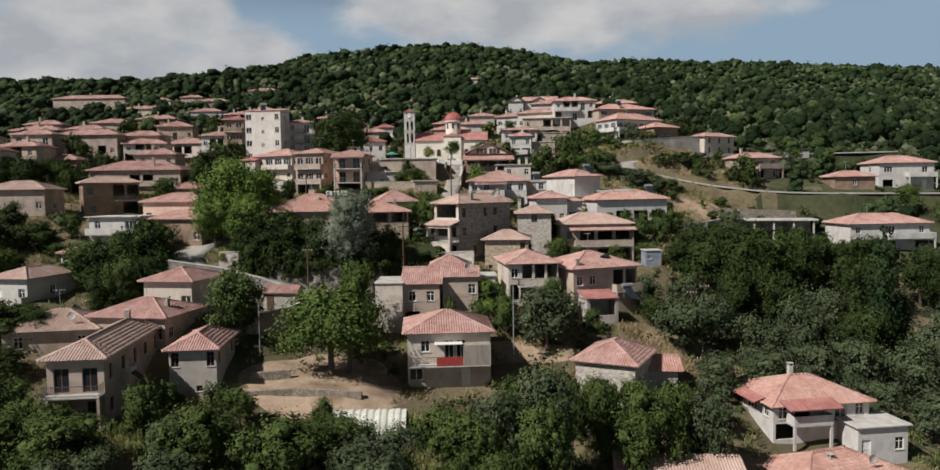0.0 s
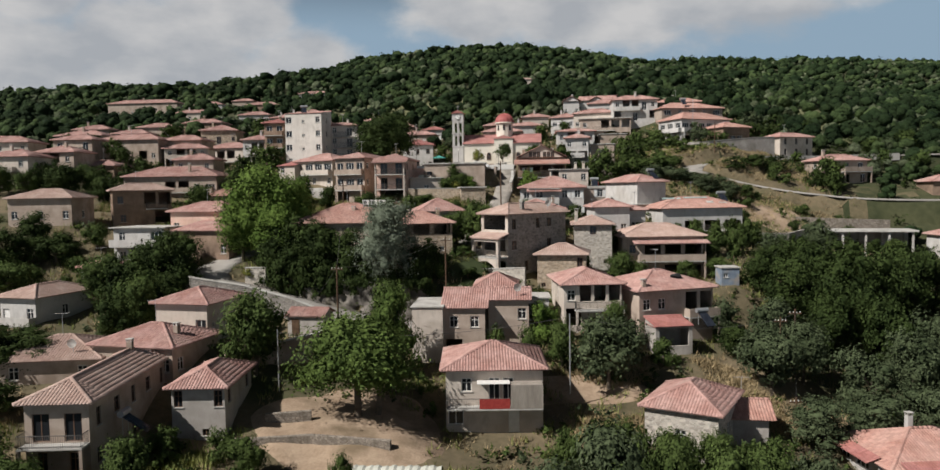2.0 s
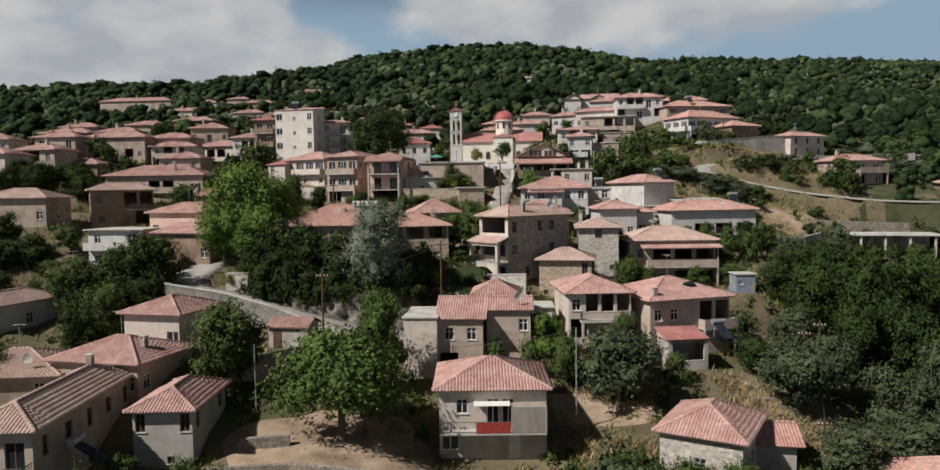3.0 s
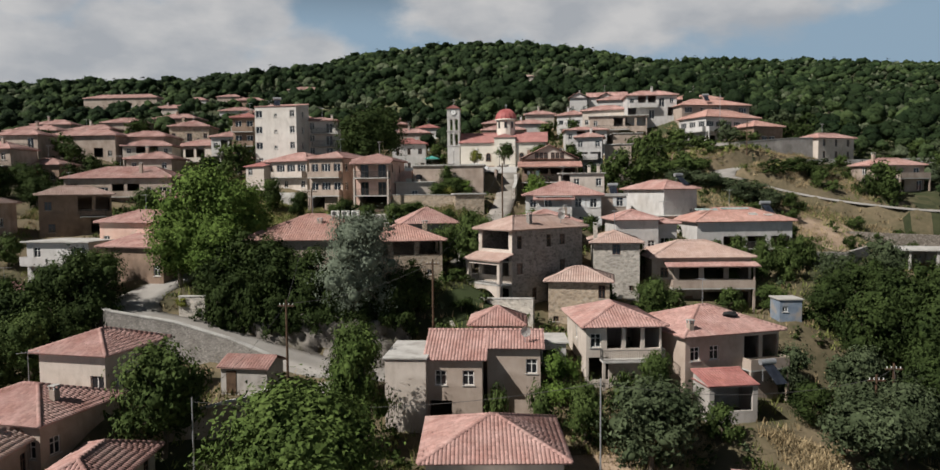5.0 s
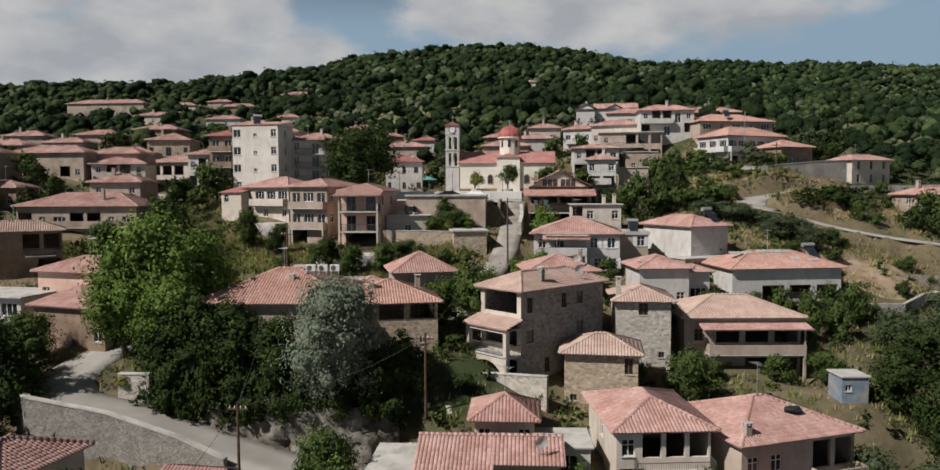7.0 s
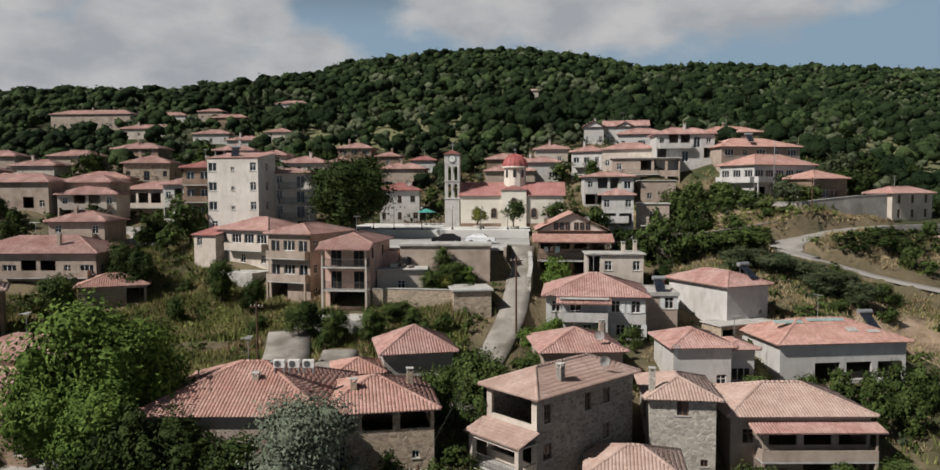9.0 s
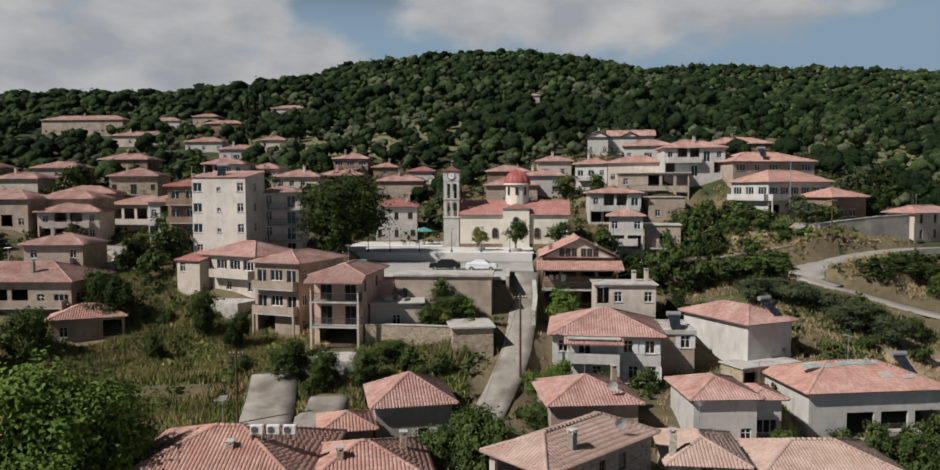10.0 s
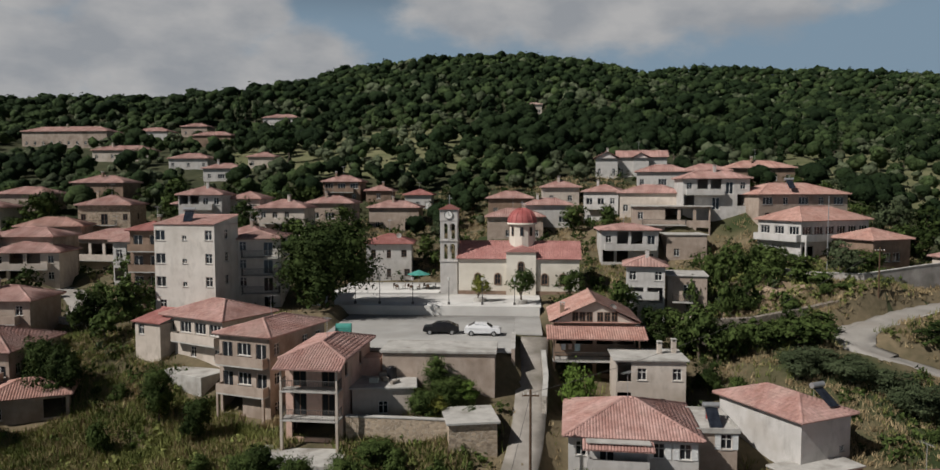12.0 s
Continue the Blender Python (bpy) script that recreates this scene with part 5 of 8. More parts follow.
def levels(xy):
    """Ground heights at an (n, 2) array of places."""
    xy = np.asarray(xy, dtype=float)
    out = np.concatenate([kernel(c, S) @ WEIGHTS[:-3] + WEIGHTS[-3] + c @ WEIGHTS[-2:] for c in np.array_split(xy, max(1, len(xy) // 4000))])
    close = np.hypot(xy[:, 0], xy[:, 1] - 150) < 300
    out += close * 0.32 * (np.sin(0.31 * xy[:, 0] + 1.9 * np.sin(0.17 * xy[:, 1])) * np.cos(0.27 * xy[:, 1] + 1.3 * np.sin(0.21 * xy[:, 0])) + 0.5 * np.sin(0.83 * xy[:, 0] + 0.6) * np.sin(0.74 * xy[:, 1]))
    for cx, cy, hx, hy, yaw, z, edge in TERRACES:
        a = radians(yaw)
        dx, dy = xy[:, 0] - cx, xy[:, 1] - cy
        u, v = dx * math.cos(a) + dy * math.sin(a), -dx * math.sin(a) + dy * math.cos(a)
        far = np.maximum(np.maximum(np.abs(u) - hx, np.abs(v) - hy), 0)
        k = np.clip(1 - far / edge, 0, 1)
        out = out * (1 - k) + z * k
    for _, width, curve in CURVES:
        near = np.nonzero((xy[:, 0] > curve[:, 0].min() - 5) & (xy[:, 0] < curve[:, 0].max() + 5) & (xy[:, 1] > curve[:, 1].min() - 5) & (xy[:, 1] < curve[:, 1].max() + 5))[0]
        if len(near):
            gap = np.hypot(xy[near, None, 0] - curve[None, :, 0], xy[near, None, 1] - curve[None, :, 1])
            k = np.clip(1 - (gap.min(axis=1) - width / 2 - 0.1) / 0.6, 0, 1)
            out[near] = out[near] * (1 - k) + (curve[gap.argmin(axis=1), 2] - 0.12) * k
    return out


def ground_at(x, y):
    return float(levels([(x, y)])[0])


TERRACES.append((-25.0, 193.0, 8.5, 7.0, 0, 46.5, 1.5))        # before the cafe
TERRACES.append((-17.5, 181.0, 15.8, 6.5, 0, 46.1, 1.0))      # church forecourt
TERRACES.append((-35.5, 96.6, 7.5, 1.8, -6, 25.2, 1.5))         # foot of the road wall
TERRACES.append((-14.5, 164.0, 13.0, 11.0, 0, 45.25, 1.2))       # parking
LANES = [
    ("road", 5.0, [(-37, 121, 34.4), (-39.5, 113, 32.6), (-41.4, 106.5, 31.0), (-39.6, 102.6, 29.9), (-34, 101.8, 28.9), (-28, 101.0, 27.4), (-22.5, 100.2, 26.0), (-17.5, 98.2, 25.2), (-16.4, 95.0, 24.9), (-18.4, 92.6, 24.8)]),
    ("road", 5.4, [(-25, 99.2, 26.3), (-20, 98.6, 25.4), (-15, 98.8, 24.9), (-11, 100.0, 24.6)]),
    ("lane", 3.2, [(-2.5, 162, 45.2), (-3.0, 155, 43.2), (-3.2, 149, 41.3), (-3.8, 142, 39.2), (-5.2, 135, 36.9), (-7.0, 128, 34.8), (-8.2, 121, 32.8)]),
    ("lane", 4.6, [(-28.4, 136.0, 37.6), (-27.2, 131.5, 36.7), (-26.2, 127.5, 36.2), (-25.2, 123.5, 35.8)]),
    ("lane", 3.6, [(-21.6, 131.5, 36.6), (-21.4, 128.5, 36.2), (-22.4, 125.0, 35.8), (-23.8, 122.6, 35.7)]),
    ("road", 5.0, [(-92, 199, 47.4), (-80, 191, 46.8), (-72, 184, 46.3), (-66.5, 177.5, 45.7), (-64.6, 173, 45.3)]),
    ("road", 4.6, [(37.2, 160.4, 43.7), (34.8, 163.4, 44.6), (36.6, 167.2, 45.5), (41.5, 170.0, 46.2), (47, 173.5, 46.8), (55, 177.5, 47.2), (66, 181.5, 47.2), (82, 186, 47.6), (110, 190, 48)]),
    ("road", 4.4, [(35.4, 161.6, 44.2), (41, 159.6, 42.6), (47, 157.4, 41.0), (56, 155.0, 39.4), (70, 153.5, 38.2), (110, 156, 37.5)]),
]


def along(points, step=1.0):
    """Places evenly spaced along a smooth curve through the points."""
    p = [np.array(q, dtype=float) for q in points]
    p = [2 * p[0] - p[1], *p, 2 * p[-1] - p[-2]]
    out = []
    for a, b, c, d in zip(p, p[1:], p[2:], p[3:]):
        n = max(2, int(np.linalg.norm(c - b) / step))
        for t in np.arange(n) / n:
            out.append(0.5 * (2 * b + (c - a) * t + (2 * a - 5 * b + 4 * c - d) * t * t + (3 * b - a - 3 * c + d) * t ** 3))
    return np.array(out + [p[-2]])


CURVES = [(name, width, along(points)) for name, width, points in LANES]


def lines(parts):
    return np.concatenate([np.arange(a, b, s) for a, b, s in parts])


gx = lines([(-2600, -420, 140), (-420, -140, 14), (-140, -62, 2.0), (-62, -46.6, 1.1), (-46.6, -9.6, 0.55), (-9.6, 62, 1.1), (62, 90, 2), (90, 300, 10), (300, 760, 20), (760, 2700, 140)])
gy = lines([(-1500, -40, 120), (-40, 30, 6), (30, 62, 2), (62, 93.9, 1.1), (93.9, 106.5, 0.55), (106.5, 186, 1.1), (186, 262, 2), (262, 500, 8), (500, 1200, 18), (1200, 4000, 160)])
X, Y = np.meshgrid(gx, gy)
flatxy = np.c_[X.ravel(), Y.ravel()]
Z = levels(flatxy)
nx, ny = len(gx), len(gy)
i = np.arange(nx * ny).reshape(ny, nx)
quads = np.stack([i[:-1, :-1], i[:-1, 1:], i[1:, 1:], i[1:, :-1]], axis=-1).reshape(-1, 4)
ground_mesh = arrays("ground", np.c_[flatxy, Z], quads)
ground_mesh.materials.append(GROUND)
ground_mesh.materials.append(material("leafy_woodland_floor", (0.018, 0.026, 0.010), (0.075, 0.075, 0.036), scale=0.06, rough=1.0, bump=0.8, grain=0.8))
ground_mesh.materials.append(material("grove_grass", (0.085, 0.096, 0.040), (0.210, 0.200, 0.105), scale=0.08, rough=1.0, bump=0.8, grain=1.2))


def in_grove(x, y):
    """Terraced olive groves: behind the church, and east of the village."""
    return (np.hypot((x + 46) / 60, (y - 322) / 42) < 1) | (np.hypot((x - 120) / 62, (y - 270) / 62) < 1)


mid = flatxy[quads].mean(axis=1)
ragged = np.random.default_rng(3).uniform(-0.09, 0.09, len(mid))
wild = np.hypot((mid[:, 0] + 30) / 100, (mid[:, 1] - 130) / 112) + 0.12 * np.sin(mid[:, 0] * 0.11) * np.cos(mid[:, 1] * 0.13) + ragged
ground_mesh.polygons.foreach_set("material_index", np.where((wild > 1) & (mid[:, 1] > 60), np.where(in_grove(mid[:, 0], mid[:, 1]), 2, 1), 0).astype(np.int32))
ground_mesh.polygons.foreach_set("use_smooth", np.ones(len(quads), dtype=bool))
tagged(new("ground", ground_mesh), "dry hillside of earth and grass rising to wooded hills", "ground", kind="structure")


# ---- trees ----
def leaf_cloud(rng, centres, radii, count, size, squash=0.8, outer=0.6, ruffle=0.9, twig=9):
    """Leaves in sprays at the ends of twigs, which stand out unevenly from the lobes of a crown."""
    weight = radii ** 2
    n = max(2, count // twig)
    which = rng.choice(len(centres), n, p=weight / weight.sum())
    way = rng.normal(size=(n, 3))
    way /= np.linalg.norm(way, axis=1)[:, None]
    reach = radii[which] * (outer + (1.16 - outer) * rng.random(n) ** 0.8)
    tip = centres[which] + way * reach[:, None] * np.array((1, 1, squash))
    k = np.repeat(np.arange(n), twig)
    count = len(k)
    r = radii[which][k][:, None]
    p = tip[k] + rng.normal(scale=0.14, size=(count, 3)) * r - way[k] * rng.uniform(-0.12, 0.30, (count, 1)) * r
    out = p - centres.mean(axis=0)
    out /= np.linalg.norm(out, axis=1)[:, None] + 1e-6
    normal = way[k] * 0.6 + out * 0.6 + rng.normal(scale=ruffle, size=(count, 3)) * 0.5 + np.array((0, 0, 0.2))
    normal /= np.linalg.norm(normal, axis=1)[:, None]
    a = np.cross(normal, rng.normal(size=(count, 3)))
    a /= np.linalg.norm(a, axis=1)[:, None]
    b = np.cross(normal, a)
    s = (size * rng.uniform(0.55, 1.45, count))[:, None]
    tri = np.stack([p + a * s * 1.1, p - a * s * 0.6 + b * s * 0.6, p - a * s * 0.6 - b * s * 0.6], axis=1)
    return tri.reshape(-1, 3), np.arange(count * 3).reshape(-1, 3)


def lobe_cores(centres, radii, squash, k):
    """Low solid lumps inside each lobe, which close the crown against the light."""
    a, e = np.meshgrid(np.arange(6) * math.pi / 3, np.array((-0.9, -0.3, 0.3, 0.9)))
    unit = np.c_[(np.cos(a) * np.cos(e)).ravel(), (np.sin(a) * np.cos(e)).ravel(), np.sin(e).ravel()]
    quads = np.array([(i * 6 + j, i * 6 + (j + 1) % 6, (i + 1) * 6 + (j + 1) % 6, (i + 1) * 6 + j) for i in range(3) for j in range(6)] + [(18, 19, 20, 21), (18, 21, 22, 23), (0, 3, 2, 1), (0, 5, 4, 3)])
    v = (centres[:, None] + unit[None] * (radii * k)[:, None, None] * np.array((1, 1, squash))).reshape(-1, 3)
    q = (quads[None] + (np.arange(len(centres)) * 24)[:, None, None]).reshape(-1, 4)
    q = np.concatenate([q[:, [0, 1, 2]], q[:, [0, 2, 3]]])
    return v, q


def crown_lobes(rng, kind, height, radius):
    if kind == "cypress":
        z = np.linspace(0.12, 0.97, 11)
        c = np.c_[rng.normal(scale=0.08, size=11), rng.normal(scale=0.08, size=11), z * height]
        return c, radius * np.sin(np.clip(z * 1.05, 0, 1) * math.pi) ** 0.55 * 0.9 + 0.12
    n = {"willow": 44, "clipped": 18, "plane": 34, "olive": 22, "bush": 14}.get(kind, 26)
    low = {"bush": 0.15, "olive": 0.24, "plane": 0.28, "dark": 0.10, "clipped": 0.48}.get(kind, 0.20)
    a, rr, zz = rng.uniform(0, 2 * math.pi, n), radius * 0.66 * np.sqrt(rng.random(n)), rng.uniform(low, 0.82, n)
    rr *= np.where(zz > 0.7, 0.6, 1.0)
    return np.c_[rr * np.cos(a), rr * np.sin(a), zz * height], radius * rng.uniform(0.20, 0.44, n)


def tree_meshes(kind, height, radius, leaves, size, seed):
    rng = np.random.default_rng(seed)
    c, r = crown_lobes(rng, kind, height, radius)
    squash = 1.6 if kind == "cypress" else 0.85
    v, q = leaf_cloud(rng, c, r, int(leaves * 1.15), size * 0.86, squash, 0.62, 0.85)
    c2 = slice(None, None, 2 if leaves < 3000 else 1)
    v2, q2 = lobe_cores(c[c2], r[c2], squash, 0.45)
    v = np.r_[v, v2]
    v[:, 2] *= height / np.percentile(v[:, 2], 99.7)
    v[:, :2] -= (v[:, :2].max(axis=0) + v[:, :2].min(axis=0)) / 2
    v[:, :2] *= radius / np.percentile(np.hypot(v[:, 0], v[:, 1]), 98.5)
    crown = arrays("crown", v, np.r_[q, q2 + len(v) - len(v2)])
    bm = bmesh.new()
    th = height * (0.3 if kind != "cypress" else 0.12)
    r0 = 0.035 * height
    lean = Vector((rng.normal() * 0.2, rng.normal() * 0.2, th))
    tube(bm, (0, 0, -0.6), lean, r0, r0 * 0.7, 8)
    for k in range(0, len(c), 2):
        if kind != "cypress" or k > 8:
            tip = Vector(c[k])
            mid = lean.lerp(tip, 0.5) + Vector((0, 0, 0.06 * height))
            tube(bm, lean, mid, r0 * 0.42, r0 * 0.28, 4)
            tube(bm, mid, tip, r0 * 0.28, r0 * 0.08, 4)
    trunk = bpy.data.meshes.new("trunk")
    bm.to_mesh(trunk)
    bm.free()
    trunk.materials.append(BARK)
    return trunk, crown


TREES = {}  # meshes shared by trees of one kind
TREE_WORDS = {"plane": ("spreading plane tree with bright green leaves", "tree"), "broad": ("leafy green broadleaf tree with spreading crown", "tree"), "dark": ("dense dark green broadleaf tree on the slope", "tree"),
              "olive": ("rounded grey-green olive tree on the slope", "olive tree"), "bush": ("dense green shrub on dry ground", "shrub"), "willow": ("large silvery grey-green tree with fine drooping leaves", "tree"), "clipped": ("small rounded street tree with a bare trunk", "tree"), "cypress": ("tall narrow dark green cypress tree", "cypress")}
BASE = {"plane": (10.0, 5.0, 14000, 0.18), "broad": (6.5, 3.3, 6200, 0.15), "dark": (6.5, 3.3, 6200, 0.15), "olive": (5.5, 3.0, 5400, 0.135), "bush": (2.2, 1.5, 2400, 0.105), "cypress": (13.0, 1.7, 3200, 0.19), "clipped": (4.4, 1.9, 6000, 0.075), "willow": (9.5, 4.4, 20000, 0.115)}
tree_rng = random.Random(4)


def plant(kind, x, y, height, radius=None, leaf=None, z=None, group="trees of the village", label=""):
    """A tree of that kind and height with its foot on the ground."""
    h0, r0, leaves, size = BASE[kind]
    k = tree_rng.randrange(3)
    far = y > 158 and kind != "plane"
    key = (kind, leaf, k, far)
    if far:
        leaves, size = int(leaves * 0.26), size * 1.75
    if key not in TREES:
        TREES[key] = tree_meshes(kind, h0, r0, leaves, size, 100 + 7 * len(TREES))
        TREES[key][1].materials.append(LEAF[leaf or {"bush": "broad"}.get(kind, kind)])
    trunk, crown = TREES[key]
    words, category = TREE_WORDS[kind]
    ob = thing("tree" if category != "shrub" else "shrub", label or words, category, group=group)
    s = height / h0
    wide = (radius / r0) if radius else s
    ob.matrix_world = pose(x, y, ground_at(x, y) if z is None else z, 0, 0, tree_rng.uniform(0, 360)) @ Matrix.Diagonal((wide, wide, s, 1))
    part("trunk", trunk, None, ob)
    part("crown", crown, None, ob)
    FOOTPRINTS.append((x, y, 0.6 if kind != "cypress" else 2.2))
    return ob


def clear(x, y, r):
    return all(math.hypot(x - a, y - b) > r + c for a, b, c in FOOTPRINTS)


def grown(kind, x, y, top, radius, leaf=None):
    """A tree whose crown ends at that height above sea."""
    return plant(kind, x, y, max(top - ground_at(x, y), radius * 0.9), radius, leaf)


def in_meadow(x, y):
    """The weedy bank below the balconied houses."""
    return math.hypot((x + 37) / 23, (y - 136) / 19) < 1


# trees of the lower slope
grown("plane", -15.0, 76.6, 29.9, 5.9, "mulberry")
grown("broad", -13.3, 86, 31.4, 2.7, "mulberry")
grown("broad", -26.6, 81.5, 31.4, 3.6, "broad")
grown("plane", -35.6, 110.5, 45.0, 6.0, "plane")
grown("plane", -33.0, 108.3, 40.0, 4.4, "plane")
grown("plane", -38.2, 109.0, 40.5, 4.4, "plane")
grown("plane", -33.4, 111.8, 43.4, 4.8, "plane")
grown("dark", -11.2, 108.8, 33.0, 2.2)
grown("bush", -8.0, 113.2, 32.4, 1.7)
grown("bush", -7.0, 107.6, 29.4, 1.6, "dark")
grown("broad", 13.6, 124.6, 35.6, 1.9)
grown("broad", 19.6, 127.2, 35.8, 1.9)
grown("bush", 9.6, 124.4, 34.0, 1.6)
grown("bush", -3.6, 123.4, 34.6, 1.7)
grown("broad", -7.6, 124.2, 38.0, 2.6)
for x, y, top, r in ((-30.5, 105.8, 38.0, 4.2), (-26.5, 105.4, 37.4, 3.8), (-23.0, 105.6, 36.4, 3.6), (-28.5, 108.2, 37.5, 3.4), (-21.0, 105.4, 34.2, 2.4), (-13.4, 105.2, 34.0, 2.4), (-12.0, 106.4, 34.8, 2.8), (-32.6, 106.6, 36.0, 3.0)):
    grown("dark", x, y, top, r)
grown("willow", -17.2, 103.4, 40.0, 4.5, "silver")
grown("broad", -14.8, 92.4, 31.0, 2.7)
grown("bush", -2.5, 88, 26.8, 1.5)
grown("bush", 0.9, 89.6, 26.6, 1.7)
grown("broad", 4.4, 88.6, 27.2, 1.9)
grown("olive", 9.0, 86.0, 28.2, 4.0)
grown("broad", 2.6, 93.2, 28.4, 2.2, "plane")
grown("bush", 8.2, 93.4, 26.6, 1.8)
grown("bush", 15.4, 90.4, 24.8, 1.8)
grown("olive", 10.6, 89.5, 27.0, 2.8)
grown("broad", 10.5, 93, 28.5, 1.8)
grown("broad", 13.8, 112.6, 32.4, 2.4)
grown("broad", -6.4, 118.2, 39.6, 3.0)
grown("broad", -9.6, 119.5, 38.0, 2.4)
grown("dark", -31.0, 113, 38.0, 3.0)
for x, y, top, r in ((-20.2, 52, 24.8, 2.9), (-13.5, 50, 24.4, 3.4), (-30.3, 52, 24.0, 3.6), (-36, 54, 23.5, 3.2), (-27.2, 59, 24.6, 2.0), (-0.4, 55, 23.2, 2.6), (5.6, 57, 23.0, 2.8)):
    grown("broad", x, y, top, r)
for x, y, top, r in ((6.1, 61, 25.4, 3.6), (1.8, 58.5, 23.5, 2.8), (21.7, 66, 21.2, 2.4), (-7.0, 49, 22.5, 2.8)):
    grown("olive", x, y, top, r)
for x, y, top, r in ((15.2, 64.5, 22.2, 3.0), (18.4, 66.0, 22.0, 2.6), (11.5, 66.5, 22.4, 2.2), (-21.5, 66, 22.2, 1.8), (-13.2, 63, 22.0, 1.0), (3.6, 68.5, 22.0, 1.6), (6.6, 70, 22.0, 1.8)):
    grown("broad", x, y, top, r)
grown("cypress", 52.5, 92, 34.4, 2.3)
for x, y, top, r in ((-52.5, 78.0, 28.6, 4.2), (-57.0, 74.0, 27.5, 4.0), (-47.0, 72.0, 25.0, 3.0), (-44.0, 101.5, 35.8, 3.6), (-47.0, 103.0, 36.5, 3.4), (-43.6, 96.0, 31.5, 2.8)):
    grown("dark", x, y, top, r)
for x, y, top, r in ((-50.0, 69.0, 24.4, 2.8), (-45.5, 64.0, 22.6, 2.4), (24.5, 73.0, 17.4, 3.0), (21.5, 69.5, 17.0, 2.8)):
    grown("olive", x, y, top, r)
for x, y, top, r in ((12.5, 72.4, 20.6, 1.8), (16.5, 74.2, 20.0, 1.6), (9.0, 73.5, 20.8, 1.9), (-29.0, 67.5, 22.4, 1.9), (-24.5, 68.5, 22.0, 1.7)):
    grown("bush", x, y, top, r)
grown("cypress", -76.2, 300, 84.0, 2.6)
for x in (-138.9, -135.4, -130.5, -127.5):
    grown("cypress", x, 420, 108.6, 1.7)
# trees left of the road
for x, y, top, r in ((-48.2, 80, 27.4, 3.2), (-53, 84, 27.5, 3.4), (-57, 80, 26.5, 3.4), (-73.5, 110, 37.0, 4.6), (-67, 112, 36.0, 3.4), (-79, 106, 36.0, 4.4), (-47.4, 96, 33.8, 3.8), (-52, 99, 34.0, 3.6), (-44.5, 93, 32.0, 3.2), (-47.2, 108.2, 36.0, 2.8), (-50.5, 105, 34.5, 2.8), (-66, 100, 33.0, 3.4), (-72, 97, 32.5, 3.6), (-45, 88.5, 30.0, 2.6)):
    grown("broad" if (x * 3) % 2 < 1 else "dark", x, y, top, r)
for x, y, top, r in ((13.0, 69.5, 20.8, 1.8), (16.0, 70.5, 20.4, 1.6), (19.5, 72.5, 20.0, 1.7), (10.0, 71.0, 21.4, 1.6), (22.0, 74.5, 19.4, 1.4)):
    grown("bush", x, y, top, r)
for x in (-31.5, -28.6, -25.4, -22.6, -19.6, -16.8, -14.0):
    grown("bush", x, 103.6 + 0.1 * (x % 3), 32.6 + 0.3 * (x % 2), 1.9, "dark")
grown("bush", -35.8, 104.9, 31.4, 1.2, "yellow")
grown("bush", -34.2, 105.6, 32.0, 1.3)
for kind, x, y, top, r, leaf in (("broad", 0.6, 136.4, 39.4, 1.8, "plane"), ("broad", -1.4, 134.0, 38.8, 2.2, "plane"), ("bush", 5.0, 137.0, 38.4, 1.6, None), ("bush", 9.2, 137.2, 38.6, 1.6, None),
                                 ("broad", 12.4, 71.4, 21.0, 2.2, "broad"), ("broad", 16.4, 72.4, 20.6, 2.0, "broad"), ("broad", 8.4, 73.2, 21.4, 2.0, "broad"), ("plane", -13.4, 77.6, 28.8, 4.4, "mulberry")):
    grown(kind, x, y, top, r, leaf)
# trees of the square and the upper slope
grown("plane", -29.5, 172, 59.0, 7.1, "dark")
grown("dark", -30.4, 171.4, 56.0, 4.6)
grown("clipped", -9.9, 178.5, 50.6, 1.7, "yellow")
grown("clipped", -4.1, 176.9, 51.6, 2.3, "broad")
grown("clipped", 2.5, 178, 51.6, 2.5, "broad")
grown("dark", -61.5, 168.2, 49.6, 2.6)
grown("dark", -54, 152, 45.8, 2.7)
grown("broad", 9.0, 172, 50.8, 2.4)
grown("bush", 1.6, 150.5, 44.8, 2.2, "plane")
grown("broad", 17.0, 163.4, 49.4, 3.1)
for x, y, top, r in ((20.5, 162.8, 47.2, 2.2), (23.5, 163.4, 47.4, 2.3), (26.5, 164.2, 47.2, 2.3), (29.5, 165.4, 47.4, 2.3), (32.0, 166.6, 47.0, 2.0)):
    grown("bush", x, y, top, r)
for x, y, top, r in ((25.5, 156.5, 45.6, 2.5), (30.2, 154.6, 44.8, 2.7), (34.6, 151.0, 43.4, 2.6), (38.5, 149.0, 42.0, 2.4)):
    grown("olive", x, y, top, r)
for x, y, top, r in ((43.5, 163.0, 47.4, 2.8), (48.0, 165.5, 47.4, 3.0), (53.0, 168.0, 47.4, 2.8)):
    grown("dark", x, y, top, r)
for x, y, top, r in ((27.0, 187.5, 54.6, 2.6), (31.5, 189, 54.4, 2.2), (23, 186, 53.5, 2.2), (35.9, 185.2, 53.2, 2.2), (43.8, 184.2, 54.0, 2.4), (46.5, 185, 53.8, 1.8)):
    grown("broad", x, y, top, r)
for x, y, top, r in ((-58.2, 155, 44.6, 3.0), (-63.6, 175, 49.6, 2.2), (-23.1, 135.5, 40.4, 1.8), (-27.3, 135.5, 40.6, 1.8), (-16.5, 139.5, 40.6, 2.4), (-13.5, 145.0, 43.6, 1.9), (-11.5, 147.0, 44.2, 1.8)):
    grown("broad", x, y, top, r)
